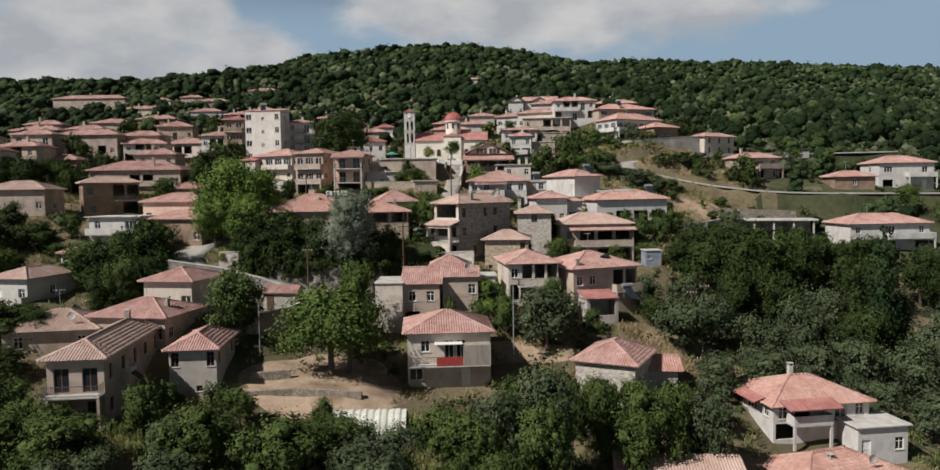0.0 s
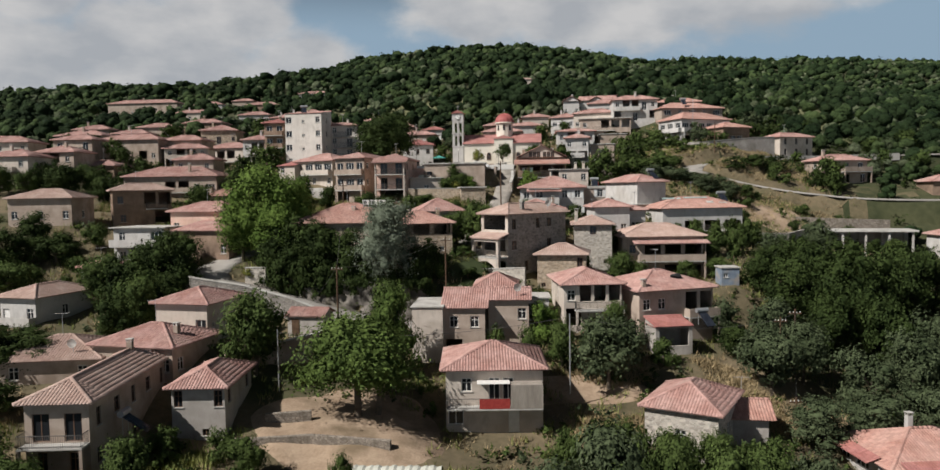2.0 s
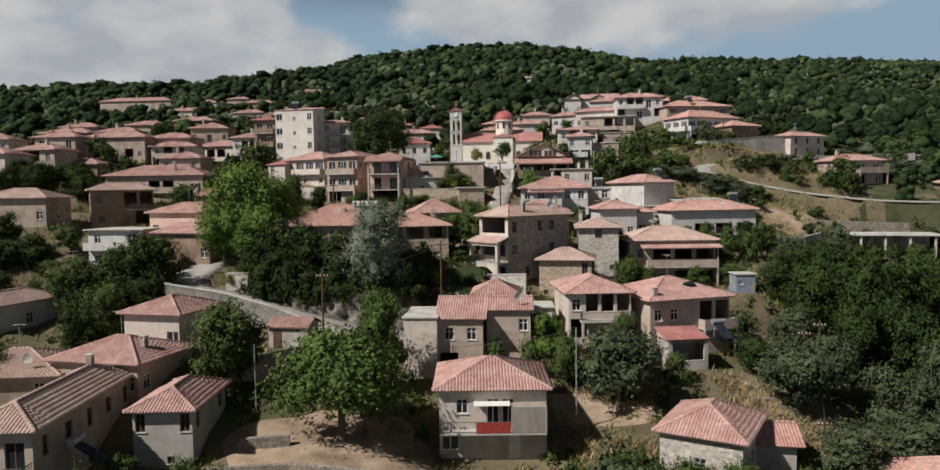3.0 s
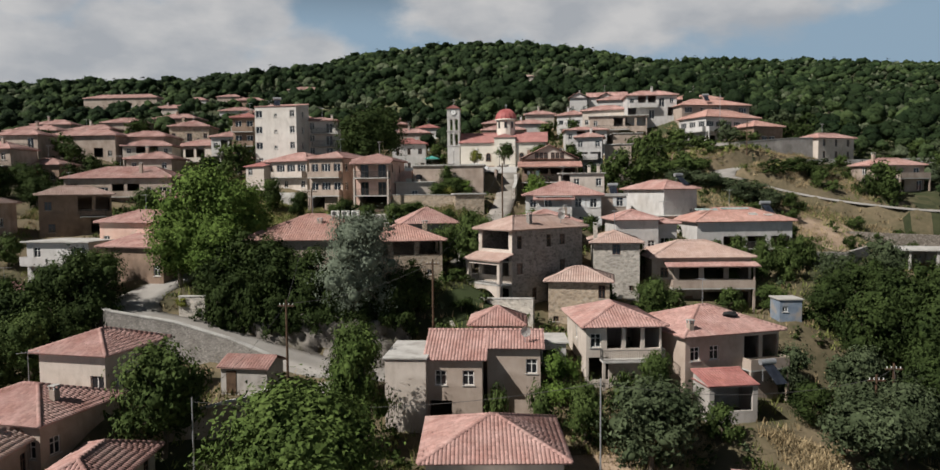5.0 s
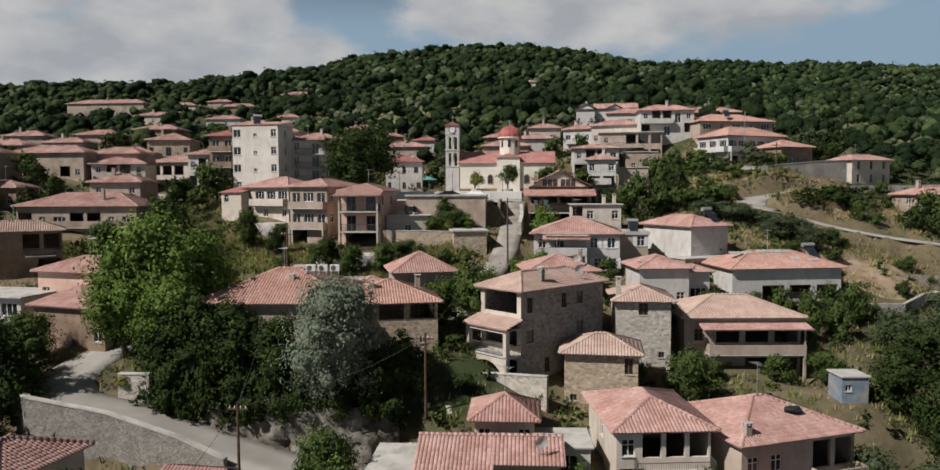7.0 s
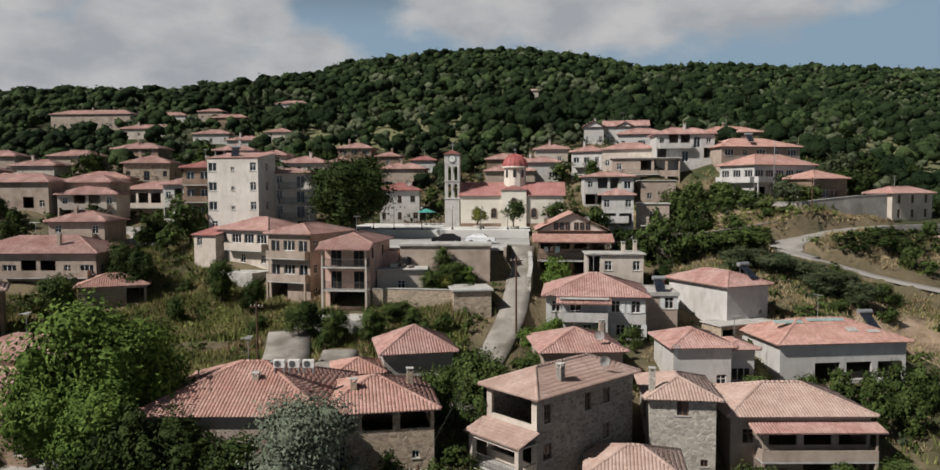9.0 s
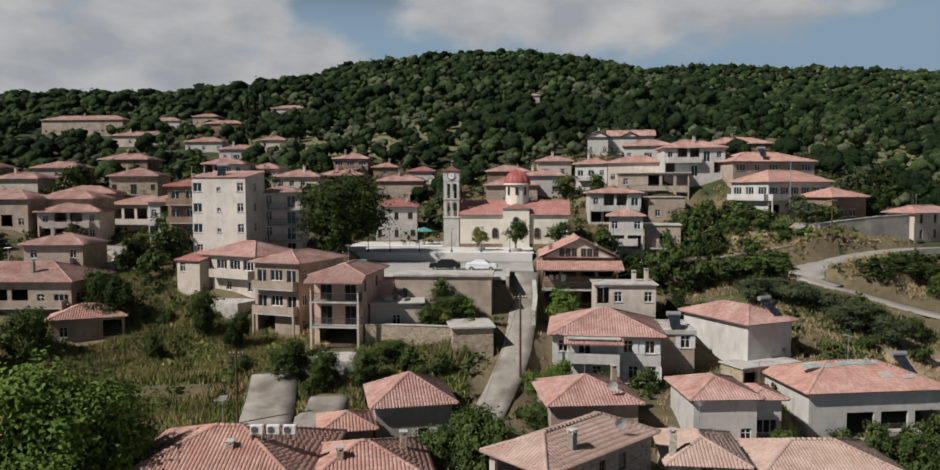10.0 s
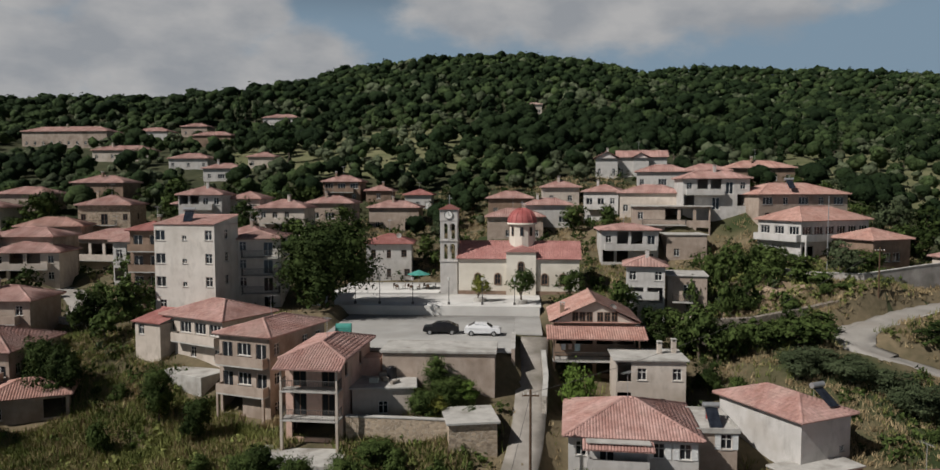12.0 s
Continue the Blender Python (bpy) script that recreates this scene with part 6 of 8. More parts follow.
# the grove below the village
for x, y, top, r in ((26.1, 88, 26.6, 3.8), (23.8, 100, 28.0, 2.2), (31, 93, 26.5, 3.4), (36, 89, 24.0, 3.2), (42, 92, 25.5, 3.4), (29, 98, 28.0, 3.0), (47, 97, 26.5, 3.4), (57, 98, 26.0, 3.4)):
    grown("olive", x, y, top, r)
for x, y, top, r in ((39.8, 104, 33.0, 4.6), (34.5, 107, 32.0, 4.0), (45.5, 107, 32.5, 4.4), (40, 112, 33.5, 4.0), (50.5, 112, 33.0, 3.8), (33, 114, 32.5, 3.2), (47, 119, 33.5, 3.6), (39.5, 121, 33.6, 3.4), (55, 104, 29.5, 3.4), (61, 108, 30, 3.6), (56, 118, 32, 3.2), (64, 118, 31.5, 3.4), (70, 112, 30, 3.4)):
    grown("dark" if int(x) % 2 else "broad", x, y, top, r, "dark")


for kind, x, y, top, r, leaf in (("broad", -41.5, 148.5, 44.6, 2.0, "broad"), ("broad", -36.0, 145.0, 42.4, 1.8, "dark"), ("bush", -33.0, 139.0, 39.0, 1.5, None), ("broad", -56.5, 153.0, 46.4, 3.0, "dark"), ("bush", -45.0, 143.5, 40.4, 1.4, None),
                                 ("broad", -25.8, 135.8, 41.2, 1.9, "dark"), ("bush", -23.6, 133.6, 39.0, 1.5, None), ("broad", -19.0, 135.4, 40.4, 2.0, "broad"), ("bush", -15.0, 137.6, 39.8, 1.5, None), ("bush", -11.6, 137.4, 39.6, 1.4, None),
                                 ("cypress", -12.6, 147.6, 46.2, 1.6, "broad"), ("broad", -11.2, 147.4, 44.4, 1.8, "broad"), ("broad", -9.4, 147.6, 43.8, 1.6, "plane"), ("broad", -12.4, 145.2, 42.8, 1.5, "yellow"),
                                 ("broad", 1.6, 132.0, 38.4, 2.2, "plane"), ("broad", -1.6, 128.6, 37.4, 2.2, "broad"), ("broad", -4.6, 121.0, 37.2, 2.8, "broad"), ("broad", -6.8, 122.8, 37.6, 2.6, "broad")):
    grown(kind, x, y, top, r, leaf)
for x, y, top, r in ((18.6, 162.4, 46.8, 2.0), (21.0, 162.8, 47.0, 2.0), (23.2, 163.0, 47.0, 2.1), (25.6, 163.4, 47.2, 2.1), (28.0, 162.6, 47.8, 2.7), (30.6, 162.8, 47.2, 2.4)):
    grown("broad", x, y, top, r, "broad")
for x, y, top, r in ((31.6, 156.2, 44.4, 2.6), (34.4, 154.4, 43.8, 2.8), (37.6, 152.6, 43.0, 2.6), (28.6, 157.8, 45.0, 2.4)):
    grown("dark", x, y, top, r, "olive")
for x, y, top, r in ((26.0, 176.0, 51.6, 1.6), (29.6, 179.0, 52.2, 2.0), (33.4, 178.0, 52.0, 1.8), (22.6, 174.6, 50.4, 1.7), (36.0, 176.6, 51.6, 2.0), (19.4, 176.0, 51.0, 1.9), (24.6, 181.4, 53.0, 2.0), (38.0, 174.4, 49.6, 1.4), (30.0, 172.6, 49.4, 1.5)):
    grown("bush", x, y, top, r)
for x, y, top, r in ((27.5, 79.5, 21.6, 3.2), (33.5, 82.0, 21.4, 3.6), (39.5, 84.0, 21.6, 3.6), (45.0, 85.0, 22.0, 3.8), (51.0, 84.0, 21.8, 3.8), (57.5, 88.0, 23.0, 3.8), (37.0, 77.5, 18.4, 3.0), (44.0, 78.4, 18.6, 3.2), (50.0, 77.0, 18.0, 3.2), (63.0, 94.0, 24.0, 3.8), (62.0, 84.0, 21.0, 3.6)):
    grown("olive", x, y, top, r)
for x, y, top, r in ((49.0, 90.0, 24.4, 3.6), (43.0, 98.0, 28.2, 3.6), (36.0, 99.5, 28.4, 3.4), (55.0, 95.0, 26.0, 3.4), (24.0, 95.0, 25.4, 2.2)):
    grown("broad", x, y, top, r, "dark")
for x in (-31.6, -29.8, -28.0, -26.2, -24.6):
    plant("bush", x, 103.5, 3.4, 1.7, "dark", z=27.4)
for x, y, z in ((-23.2, 102.9, 27.6), (-21.2, 102.7, 27.9), (-19.0, 102.5, 28.2), (-16.6, 102.4, 28.2), (-14.4, 102.5, 28.0), (-12.6, 103.0, 27.6), (-33.2, 104.2, 28.4)):
    plant("bush", x, y, 2.6, 1.7, "dark", z=z)


GREENERY = {}      # material: lists of vertices and of triangles


def far_trees(ob):
    """Takes a tree apart and keeps its crown and trunk for the joined greenery."""
    m = np.array(ob.matrix_world)
    for child in list(ob.children):
        v = np.empty(len(child.data.vertices) * 3)
        child.data.vertices.foreach_get("co", v)
        faces = [tuple(p.vertices) for p in child.data.polygons]
        verts, tris = GREENERY.setdefault(child.data.materials[0], ([], []))
        verts.append(v.reshape(-1, 3) @ m[:3, :3].T + m[:3, 3])
        tris.append(np.array([(f[0], f[k], f[k + 1]) for f in faces for k in range(1, len(f) - 1)]))
        bpy.data.objects.remove(child)
    bpy.data.objects.remove(ob)


def scatter(n, x0, x1, y0, y1, kinds, heights, seed, spread=1.0, keep=lambda x, y: True, joined=False):
    """Trees at chance places; joined: they go into the far greenery instead of standing alone."""
    rng = random.Random(seed)
    made = 0
    for _ in range(n * 12):
        x, y = rng.uniform(x0, x1), rng.uniform(y0, y1)
        h = rng.uniform(*heights)
        road_gap = min(np.min(np.hypot(c[:, 0] - x, c[:, 1] - y)) - w / 2 for _, w, c in CURVES)
        if made < n and keep(x, y) and road_gap > h * 0.35 + 0.4 and clear(x, y, h * 0.22 * spread):
            kind = rng.choice(kinds)
            ob = plant(kind, x, y, h * (0.5 if kind == "bush" else 1))
            if joined:
                far_trees(ob)
            made += 1


def off_square(x, y):
    return not (-34 < x < 0 and 148 < y < 199) and not in_meadow(x, y)


scatter(22, 24, 80, 86, 136, ("olive", "broad", "dark", "olive", "bush"), (3.5, 6.5), 1)
scatter(30, -48, 26, 34, 66, ("olive", "broad", "bush", "broad"), (3, 5), 2, keep=lambda x, y: not (-20 < x < -4 and 61 < y) and not (8 < x < 27 and 44 < y))
scatter(34, -46, 24, 42, 60, ("broad", "broad", "olive", "bush"), (3.2, 5.2), 12, spread=0.7, keep=lambda x, y: not (8 < x < 27 and 44 < y))
scatter(26, -88, -42, 74, 118, ("broad", "dark", "bush"), (3.5, 6), 3)
scatter(50, -70, 62, 100, 176, ("bush", "broad", "bush", "dark"), (2.2, 4.2), 5, keep=off_square)
scatter(26, -118, -52, 140, 205, ("dark", "broad", "dark"), (4.0, 6.2), 15, spread=0.15, keep=off_square, joined=True)
scatter(38, -125, -38, 140, 240, ("broad", "dark", "dark", "broad"), (4.5, 7.5), 11, keep=off_square, joined=True)
scatter(30, -38, 60, 170, 236, ("broad", "dark", "bush", "olive"), (3, 5.5), 6, keep=off_square, joined=True)
for x, y, top, r in ((70, 300, 84, 2.0), (88, 330, 88, 2.2), (96, 318, 85, 2.0), (62, 268, 74, 1.7), (108, 300, 80, 2.0), (40, 290, 84, 1.8)):
    grown("cypress", x, y, top, r)
for x, y, top, r in ((24.5, 128.8, 35.4, 1.9), (27.6, 129.2, 36.0, 2.0), (30.8, 129.8, 35.8, 2.0), (34.0, 130.6, 36.2, 2.0), (37.0, 131.6, 36.0, 1.9), (26.0, 126.0, 34.2, 2.1), (30.0, 126.6, 34.4, 2.2), (33.6, 127.4, 34.4, 2.0), (20.0, 128.0, 35.0, 1.6), (9.0, 116.2, 32.0, 1.7), (17.0, 117.6, 30.6, 1.8), (24.0, 118.8, 30.4, 1.9)):
    grown("bush", x, y, top, r)
scatter(10, 40, 64, 142, 182, ("bush", "broad", "bush"), (3.0, 4.6), 8)
scatter(34, 58, 104, 96, 214, ("broad", "dark", "olive", "dark"), (4.5, 7.0), 9, spread=0.6, joined=True)


for mat, (verts, faces) in GREENERY.items():
    starts = np.cumsum([0] + [len(v) for v in verts[:-1]])
    mesh = arrays("far_trees", np.concatenate(verts), np.concatenate([f + k for f, k in zip(faces, starts)]))
    mesh.materials.append(mat)
    tagged(new("far_trees", mesh), "trees standing among the upper houses", "trees", kind="stuff")


# ---- weeds and dry grass ----
def weeds(name, mat, label, n, x0, x1, y0, y1, tall, seed, bias=-0.05, wide=1.0):
    rng = np.random.default_rng(seed)
    p = np.c_[rng.uniform(x0, x1, n), rng.uniform(y0, y1, n)]
    patch = np.array([noise.noise(Vector((x * 0.16 + seed, y * 0.16, 1.0))) for x, y in p])
    built = np.array([(a, b, c) for a, b, c in FOOTPRINTS if c > 2])
    ok = (patch > bias) & (np.min(np.hypot(p[:, None, 0] - built[:, 0], p[:, None, 1] - built[:, 1]) - built[:, 2] * 0.8, axis=1) > 0)
    for _, w, c in CURVES:
        ok &= np.min(np.hypot(p[:, None, 0] - c[:, 0], p[:, None, 1] - c[:, 1]), axis=1) > w / 2 + 0.3
    ok &= ~((p[:, 0] > -33) & (p[:, 0] < 0) & (p[:, 1] > 148) & (p[:, 1] < 199))
    ok &= ~((p[:, 0] > -24) & (p[:, 0] < -8) & (p[:, 1] > 65) & (p[:, 1] < 80))
    p = p[ok]
    z = levels(p)
    blades = 9
    base = np.repeat(np.c_[p, z], blades, axis=0) + np.c_[rng.normal(scale=0.28, size=(len(p) * blades, 2)), np.full(len(p) * blades, -0.05)]
    a = rng.uniform(0, 2 * math.pi, len(base))
    side = np.c_[np.cos(a), np.sin(a), np.zeros(len(base))] * (wide * rng.uniform(0.025, 0.08, len(base)))[:, None]
    tip = base + np.c_[rng.normal(scale=0.22, size=(len(base), 2)), tall * rng.uniform(0.5, 1.2, len(base))]
    v = np.stack([base - side, tip, base + side], axis=1).reshape(-1, 3)
    mesh = arrays(name, v, np.arange(len(v)).reshape(-1, 3))
    mesh.materials.append(mat)
    tagged(new(name, mesh), label, "grass", kind="stuff")


weeds("weeds", GRASS, "tall green weeds on the slope between houses", 16000, -75, 62, 48, 200, 0.8, 21)
weeds("dry_grass", STRAW, "dry yellow grass on the slope between houses", 12000, -75, 62, 48, 200, 0.6, 22)
weeds("weeds", GRASS, "tall green weeds below the balconied houses", 17000, -60, -9, 117, 155, 0.85, 23, -0.2, 1.25)
weeds("dry_grass", STRAW, "yellowed tall grass below the balconied houses", 16000, -60, -9, 117, 155, 0.75, 29, -0.12, 1.4)
weeds("weeds", GRASS, "green weeds on the slope below the apartments", 4500, -78, -34, 138, 166, 0.7, 41, -0.4)
weeds("dry_grass", STRAW, "yellow grass on the slope below the apartments", 4000, -78, -34, 138, 166, 0.6, 42, -0.3)
weeds("dry_grass", STRAW, "straw-coloured stubble on the orchard bank", 5000, -4, 26, 78, 92, 0.5, 27)
weeds("dry_grass", STRAW, "straw-coloured grass below the road bend", 5000, 18, 60, 142, 182, 0.6, 28)
weeds("dry_grass", STRAW, "dry grass between the upper houses", 5000, -40, 64, 190, 262, 0.7, 30, -0.2, 1.6)
weeds("weeds", GRASS, "tall green weeds along the garden edge", 6000, -48, 26, 40, 70, 0.9, 24)


# ---- undergrowth ----
def undergrowth(name, mat, label, n, x0, x1, y0, y1, size, seed, bias=0.0):
    """Low leafy clumps that fill the ground between houses."""
    rng = np.random.default_rng(seed)
    p = np.c_[rng.uniform(x0, x1, n), rng.uniform(y0, y1, n)]
    patch = np.array([noise.noise(Vector((x * 0.11 + seed, y * 0.11, 2.0))) for x, y in p])
    built = np.array([(a, b, c) for a, b, c in FOOTPRINTS if c > 2])
    ok = (patch > bias) & (np.min(np.hypot(p[:, None, 0] - built[:, 0], p[:, None, 1] - built[:, 1]) - built[:, 2] * 0.8, axis=1) > 0.3)
    for _, w, c in CURVES:
        ok &= np.min(np.hypot(p[:, None, 0] - c[:, 0], p[:, None, 1] - c[:, 1]), axis=1) > w / 2 + 1.0
    ok &= ~((p[:, 0] > -34) & (p[:, 0] < 0) & (p[:, 1] > 147) & (p[:, 1] < 199))
    ok &= ~((p[:, 0] > -24) & (p[:, 0] < -4) & (p[:, 1] > 66) & (p[:, 1] < 80))
    if mat is not GRASS and "weedy bank" not in label:
        ok &= np.hypot((p[:, 0] + 37) / 23, (p[:, 1] - 136) / 19) > 1
    p = p[ok]
    z = levels(p)
    stamps = []
    for k in range(5):
        c = np.c_[rng.uniform(-0.6, 0.6, (4, 2)), rng.uniform(0.2, 0.75, 4)] * size
        r = rng.uniform(0.38, 0.62, 4) * size
        v, q = leaf_cloud(rng, c, r, 72, 0.14 + 0.05 * size, 0.85, 0.65, 0.9, 6)
        stamps.append((v, q))
    verts, faces, count = [], [], 0
    for i, (x, y) in enumerate(p):
        v, q = stamps[i % 5]
        a, s = rng.uniform(0, 6.28), rng.uniform(0.5, 1.25)
        verts.append(np.c_[x + (v[:, 0] * math.cos(a) - v[:, 1] * math.sin(a)) * s, y + (v[:, 0] * math.sin(a) + v[:, 1] * math.cos(a)) * s, z[i] + v[:, 2] * s * rng.uniform(0.7, 1.2)])
        faces.append(q + count)
        count += len(v)
    mesh = arrays(name, np.concatenate(verts), np.concatenate(faces))
    mesh.materials.append(mat)
    tagged(new(name, mesh), label, "undergrowth", kind="stuff")


undergrowth("undergrowth", LEAF["broad"], "green brambles and low shrubs between the houses", 3000, -125, 62, 100, 238, 1.1, 31, -0.12)
undergrowth("undergrowth", LEAF["broad"], "dense green shrubs at the foot of the village", 900, -62, 70, 36, 100, 1.2, 32, -0.1)
undergrowth("undergrowth", GRASS, "lush green bramble and fern on the bank below the houses", 1000, -60, -9, 116, 155, 0.8, 35, -0.05)
undergrowth("undergrowth", GRASS, "green weeds and brambles on the terraces above the hedge", 420, 16, 46, 163, 188, 0.9, 37, -0.3)
undergrowth("undergrowth", LEAF["mulberry"], "leafy shrubs and brambles on the weedy bank", 420, -60, -9, 116, 156, 1.0, 43, 0.0)
undergrowth("undergrowth", LEAF["dark"], "dark shrubs between the houses of the western quarter", 520, -128, -48, 140, 240, 1.6, 40, -0.2)
undergrowth("undergrowth", LEAF["dark"], "dark scrub between the upper houses", 620, -60, 64, 192, 264, 1.5, 39, -0.4)
undergrowth("undergrowth", LEAF["dark"], "dark scrub on the slope east of the village", 520, 58, 130, 100, 235, 1.6, 38, -0.3)
undergrowth("undergrowth", LEAF["broad"], "scattered shrubs on the land below the village", 420, -90, 90, -50, 40, 1.5, 36, -0.2)
undergrowth("undergrowth", LEAF["olive"], "grey-green scrub on the dry slopes", 700, -90, 90, 60, 200, 1.0, 33, 0.0)


# ---- wooded hills ----
ICO = bmesh.new()
bmesh.ops.create_icosphere(ICO, subdivisions=1, radius=1.0)
ICO_V, ICO_F = np.array([v.co for v in ICO.verts]), np.array([[v.index for v in f.verts] for f in ICO.faces])
ICO.free()


def wood_crown(rng, tall, wide, lobes, leaves, size):
    """A crown of rounded lobes with loose sprays of leaves round it: vertices, triangles, and how many triangles are of the lobes."""
    a, h = rng.uniform(0, 2 * math.pi, lobes), rng.uniform(0.34, 0.80, lobes)
    out = wide * rng.uniform(0.30, 0.62, lobes) * np.where(h > 0.66, 0.55, 1.0)
    a[0], out[0], h[0] = 0.0, 0.0, 0.66
    c = np.c_[out * np.cos(a), out * np.sin(a), h * tall]
    r = wide * rng.uniform(0.40, 0.60, lobes)
    r[0] = wide * 0.66
    v = np.concatenate([c[k] + ICO_V * r[k] * rng.uniform(0.66, 1.22, (len(ICO_V), 1)) * (1, 1, 0.86) for k in range(lobes)])
    f = np.concatenate([ICO_F + k * len(ICO_V) for k in range(lobes)])
    v2, f2 = leaf_cloud(rng, c, r * 1.04, leaves, size, 0.86, 0.86, 0.8, 3)
    return np.r_[v, v2], np.r_[f, f2 + len(v)], len(f)


def woods():
    rng = np.random.default_rng(11)
    built = np.array([(a, b, c) for a, b, c in FOOTPRINTS if c > 2])
    clearings = [(2.0, 399.0, 8.0), (24.0, 252.0, 6.0), (-76.0, 293.0, 5.0), (-133.0, 411.0, 9.0)]
    clearings += [(a, b - c - 3.0, c * 0.9) for a, b, c in built if b > 262] + [(a, b - c - 9.0, c * 0.6) for a, b, c in built if b > 262]
    built = np.r_[built, clearings]
    piles = {k: ([], [], [], [0]) for k in WOODS}
    for y0, y1, step, lobes, leaves, size, tall, wide in ((60, 225, 5.0, 7, 132, 0.27, 5.0, 2.4), (225, 420, 5.2, 5, 66, 0.34, 5.8, 2.8), (420, 800, 6.6, 4, 15, 0.66, 7.4, 3.8), (800, 1330, 10.0, 3, 9, 1.1, 9.5, 5.6)):
        ys, xs = np.arange(y0, y1, step), np.arange(-0.76 * y1 - 8, 0.68 * y1 + 8, step)
        px, py = [a.ravel() for a in np.meshgrid(xs, ys)]
        px, py = px + rng.uniform(-0.62, 0.62, len(px)) * step, py + rng.uniform(-0.62, 0.62, len(py)) * step
        inside = (px > -0.76 * py - 8) & (px < 0.68 * py + 8) & ~((py > 800) & (px < 120) | (py > 670) & (px < -160))
        inside &= ~((px > -128) & (px < 66) & (py < 222) | (py < 120) & (px > -100) & (px < 84))
        px, py = px[inside], py[inside]
        away = np.min(np.hypot(px[:, None] - built[:, 0], py[:, None] - built[:, 1]) - built[:, 2], axis=1) > (2.0 if y0 < 225 or y0 > 400 else 3.6)
        road_gap = np.min([np.min(np.hypot(px[:, None] - c[:, 0], py[:, None] - c[:, 1]), axis=1) - w / 2 for _, w, c in CURVES], axis=0) if y0 < 225 else np.full(len(px), 99.0)
        patch = np.array([noise.noise(Vector((x * 0.016, y * 0.024, 3.0))) + 0.5 * noise.noise(Vector((x * 0.05, y * 0.07, 7.0))) for x, y in zip(px, py)])
        grove, thick = in_grove(px, py), np.hypot((px - 22) / 46, (py - 335) / 52) < 1
        luck = rng.random(len(px))
        kind = np.where((patch < -0.16) | thick, 0, np.where((patch > 0.12) | grove, 2, 1))
        kind = np.where(luck < 0.10, 0, np.where(luck > 0.90, 2, np.where((luck > 0.78) & (kind != 0), 1, kind)))
        good = away & (road_gap > 2.5) & ~((kind == 2) & (rng.random(len(px)) > np.where(grove, 0.5, 0.74))) & ~((px > -128) & (px < 62) & (py < 250) & (rng.random(len(px)) > 0.55))
        px, py, kind = px[good], py[good], kind[good]
        pz = levels(np.c_[px, py])
        for code, name in enumerate(("oak", "mixed", "grove")):
            for k in range(4):
                v, q, solid = wood_crown(rng, tall, wide, lobes, leaves, size)
                sel = np.nonzero(kind == code)[0][k::4]
                n = len(sel)
                a = rng.uniform(0, 2 * math.pi, n)
                s = (rng.uniform(0.66, 1.14, n) + 0.5 * rng.random(n) ** 4) * (1.14, 1.0, 0.80)[code]
                sx = v[None, :, 0] * np.cos(a)[:, None] - v[None, :, 1] * np.sin(a)[:, None]
                sy = v[None, :, 0] * np.sin(a)[:, None] + v[None, :, 1] * np.cos(a)[:, None]
                p = np.stack([px[sel][:, None] + sx * s[:, None], py[sel][:, None] + sy * s[:, None], pz[sel][:, None] + v[None, :, 2] * s[:, None] - 0.6], axis=2)
                verts, faces, smooth, count = piles[name]
                verts.append(p.reshape(-1, 3))
                faces.append((q[None] + (np.arange(n) * len(v))[:, None, None]).reshape(-1, 3) + count[0])
                smooth.append(np.tile(np.arange(len(q)) < solid, n))
                count[0] += n * len(v)
    words = {"oak": "dense dark oak wood on the hill", "mixed": "green mixed wood covering the hills", "grove": "grey-green olive groves on the hillside"}
    for name, (verts, faces, smooth, _) in piles.items():
        mesh = arrays("woods", np.concatenate(verts), np.concatenate(faces))
        mesh.polygons.foreach_set("use_smooth", np.concatenate(smooth))
        mesh.materials.append(WOODS[name])
        tagged(new("woods", mesh), words[name], "woods", kind="stuff")


woods()


# ---- roads, walls and the square ----
def strip(name, curve, width, mat, label, thick=0.3):
    way = np.gradient(curve[:, :2], axis=0)
    way /= np.linalg.norm(way, axis=1)[:, None]
    side = np.c_[-way[:, 1], way[:, 0], np.zeros(len(way))] * width / 2
    cols = [curve + side - (0, 0, thick), curve + side, curve + side * 0.4 + (0, 0, 0.03), curve - side * 0.4 + (0, 0, 0.03), curve - side, curve - side - (0, 0, thick)]
    v = np.stack(cols, axis=1).reshape(-1, 3)
    n, k = len(curve), len(cols)
    i = (np.arange(n - 1)[:, None] * k + np.arange(k - 1)[None]).reshape(-1)
    mesh = arrays(name, v, np.stack([i, i + 1, i + k + 1, i + k], axis=1))
    mesh.materials.append(mat)
    tagged(new(name, mesh), label, "road", kind="structure")


LANE = material("worn_brown_grey_concrete", (0.20, 0.18, 0.155), (0.33, 0.30, 0.265), scale=0.6, stain=(0.15, 0.135, 0.11))
for k, (name, width, curve) in enumerate(CURVES):
    strip(name, curve, width, ASPHALT if name != "lane" else LANE, "worn grey concrete village road" if name != "lane" else "steep worn concrete lane between houses")


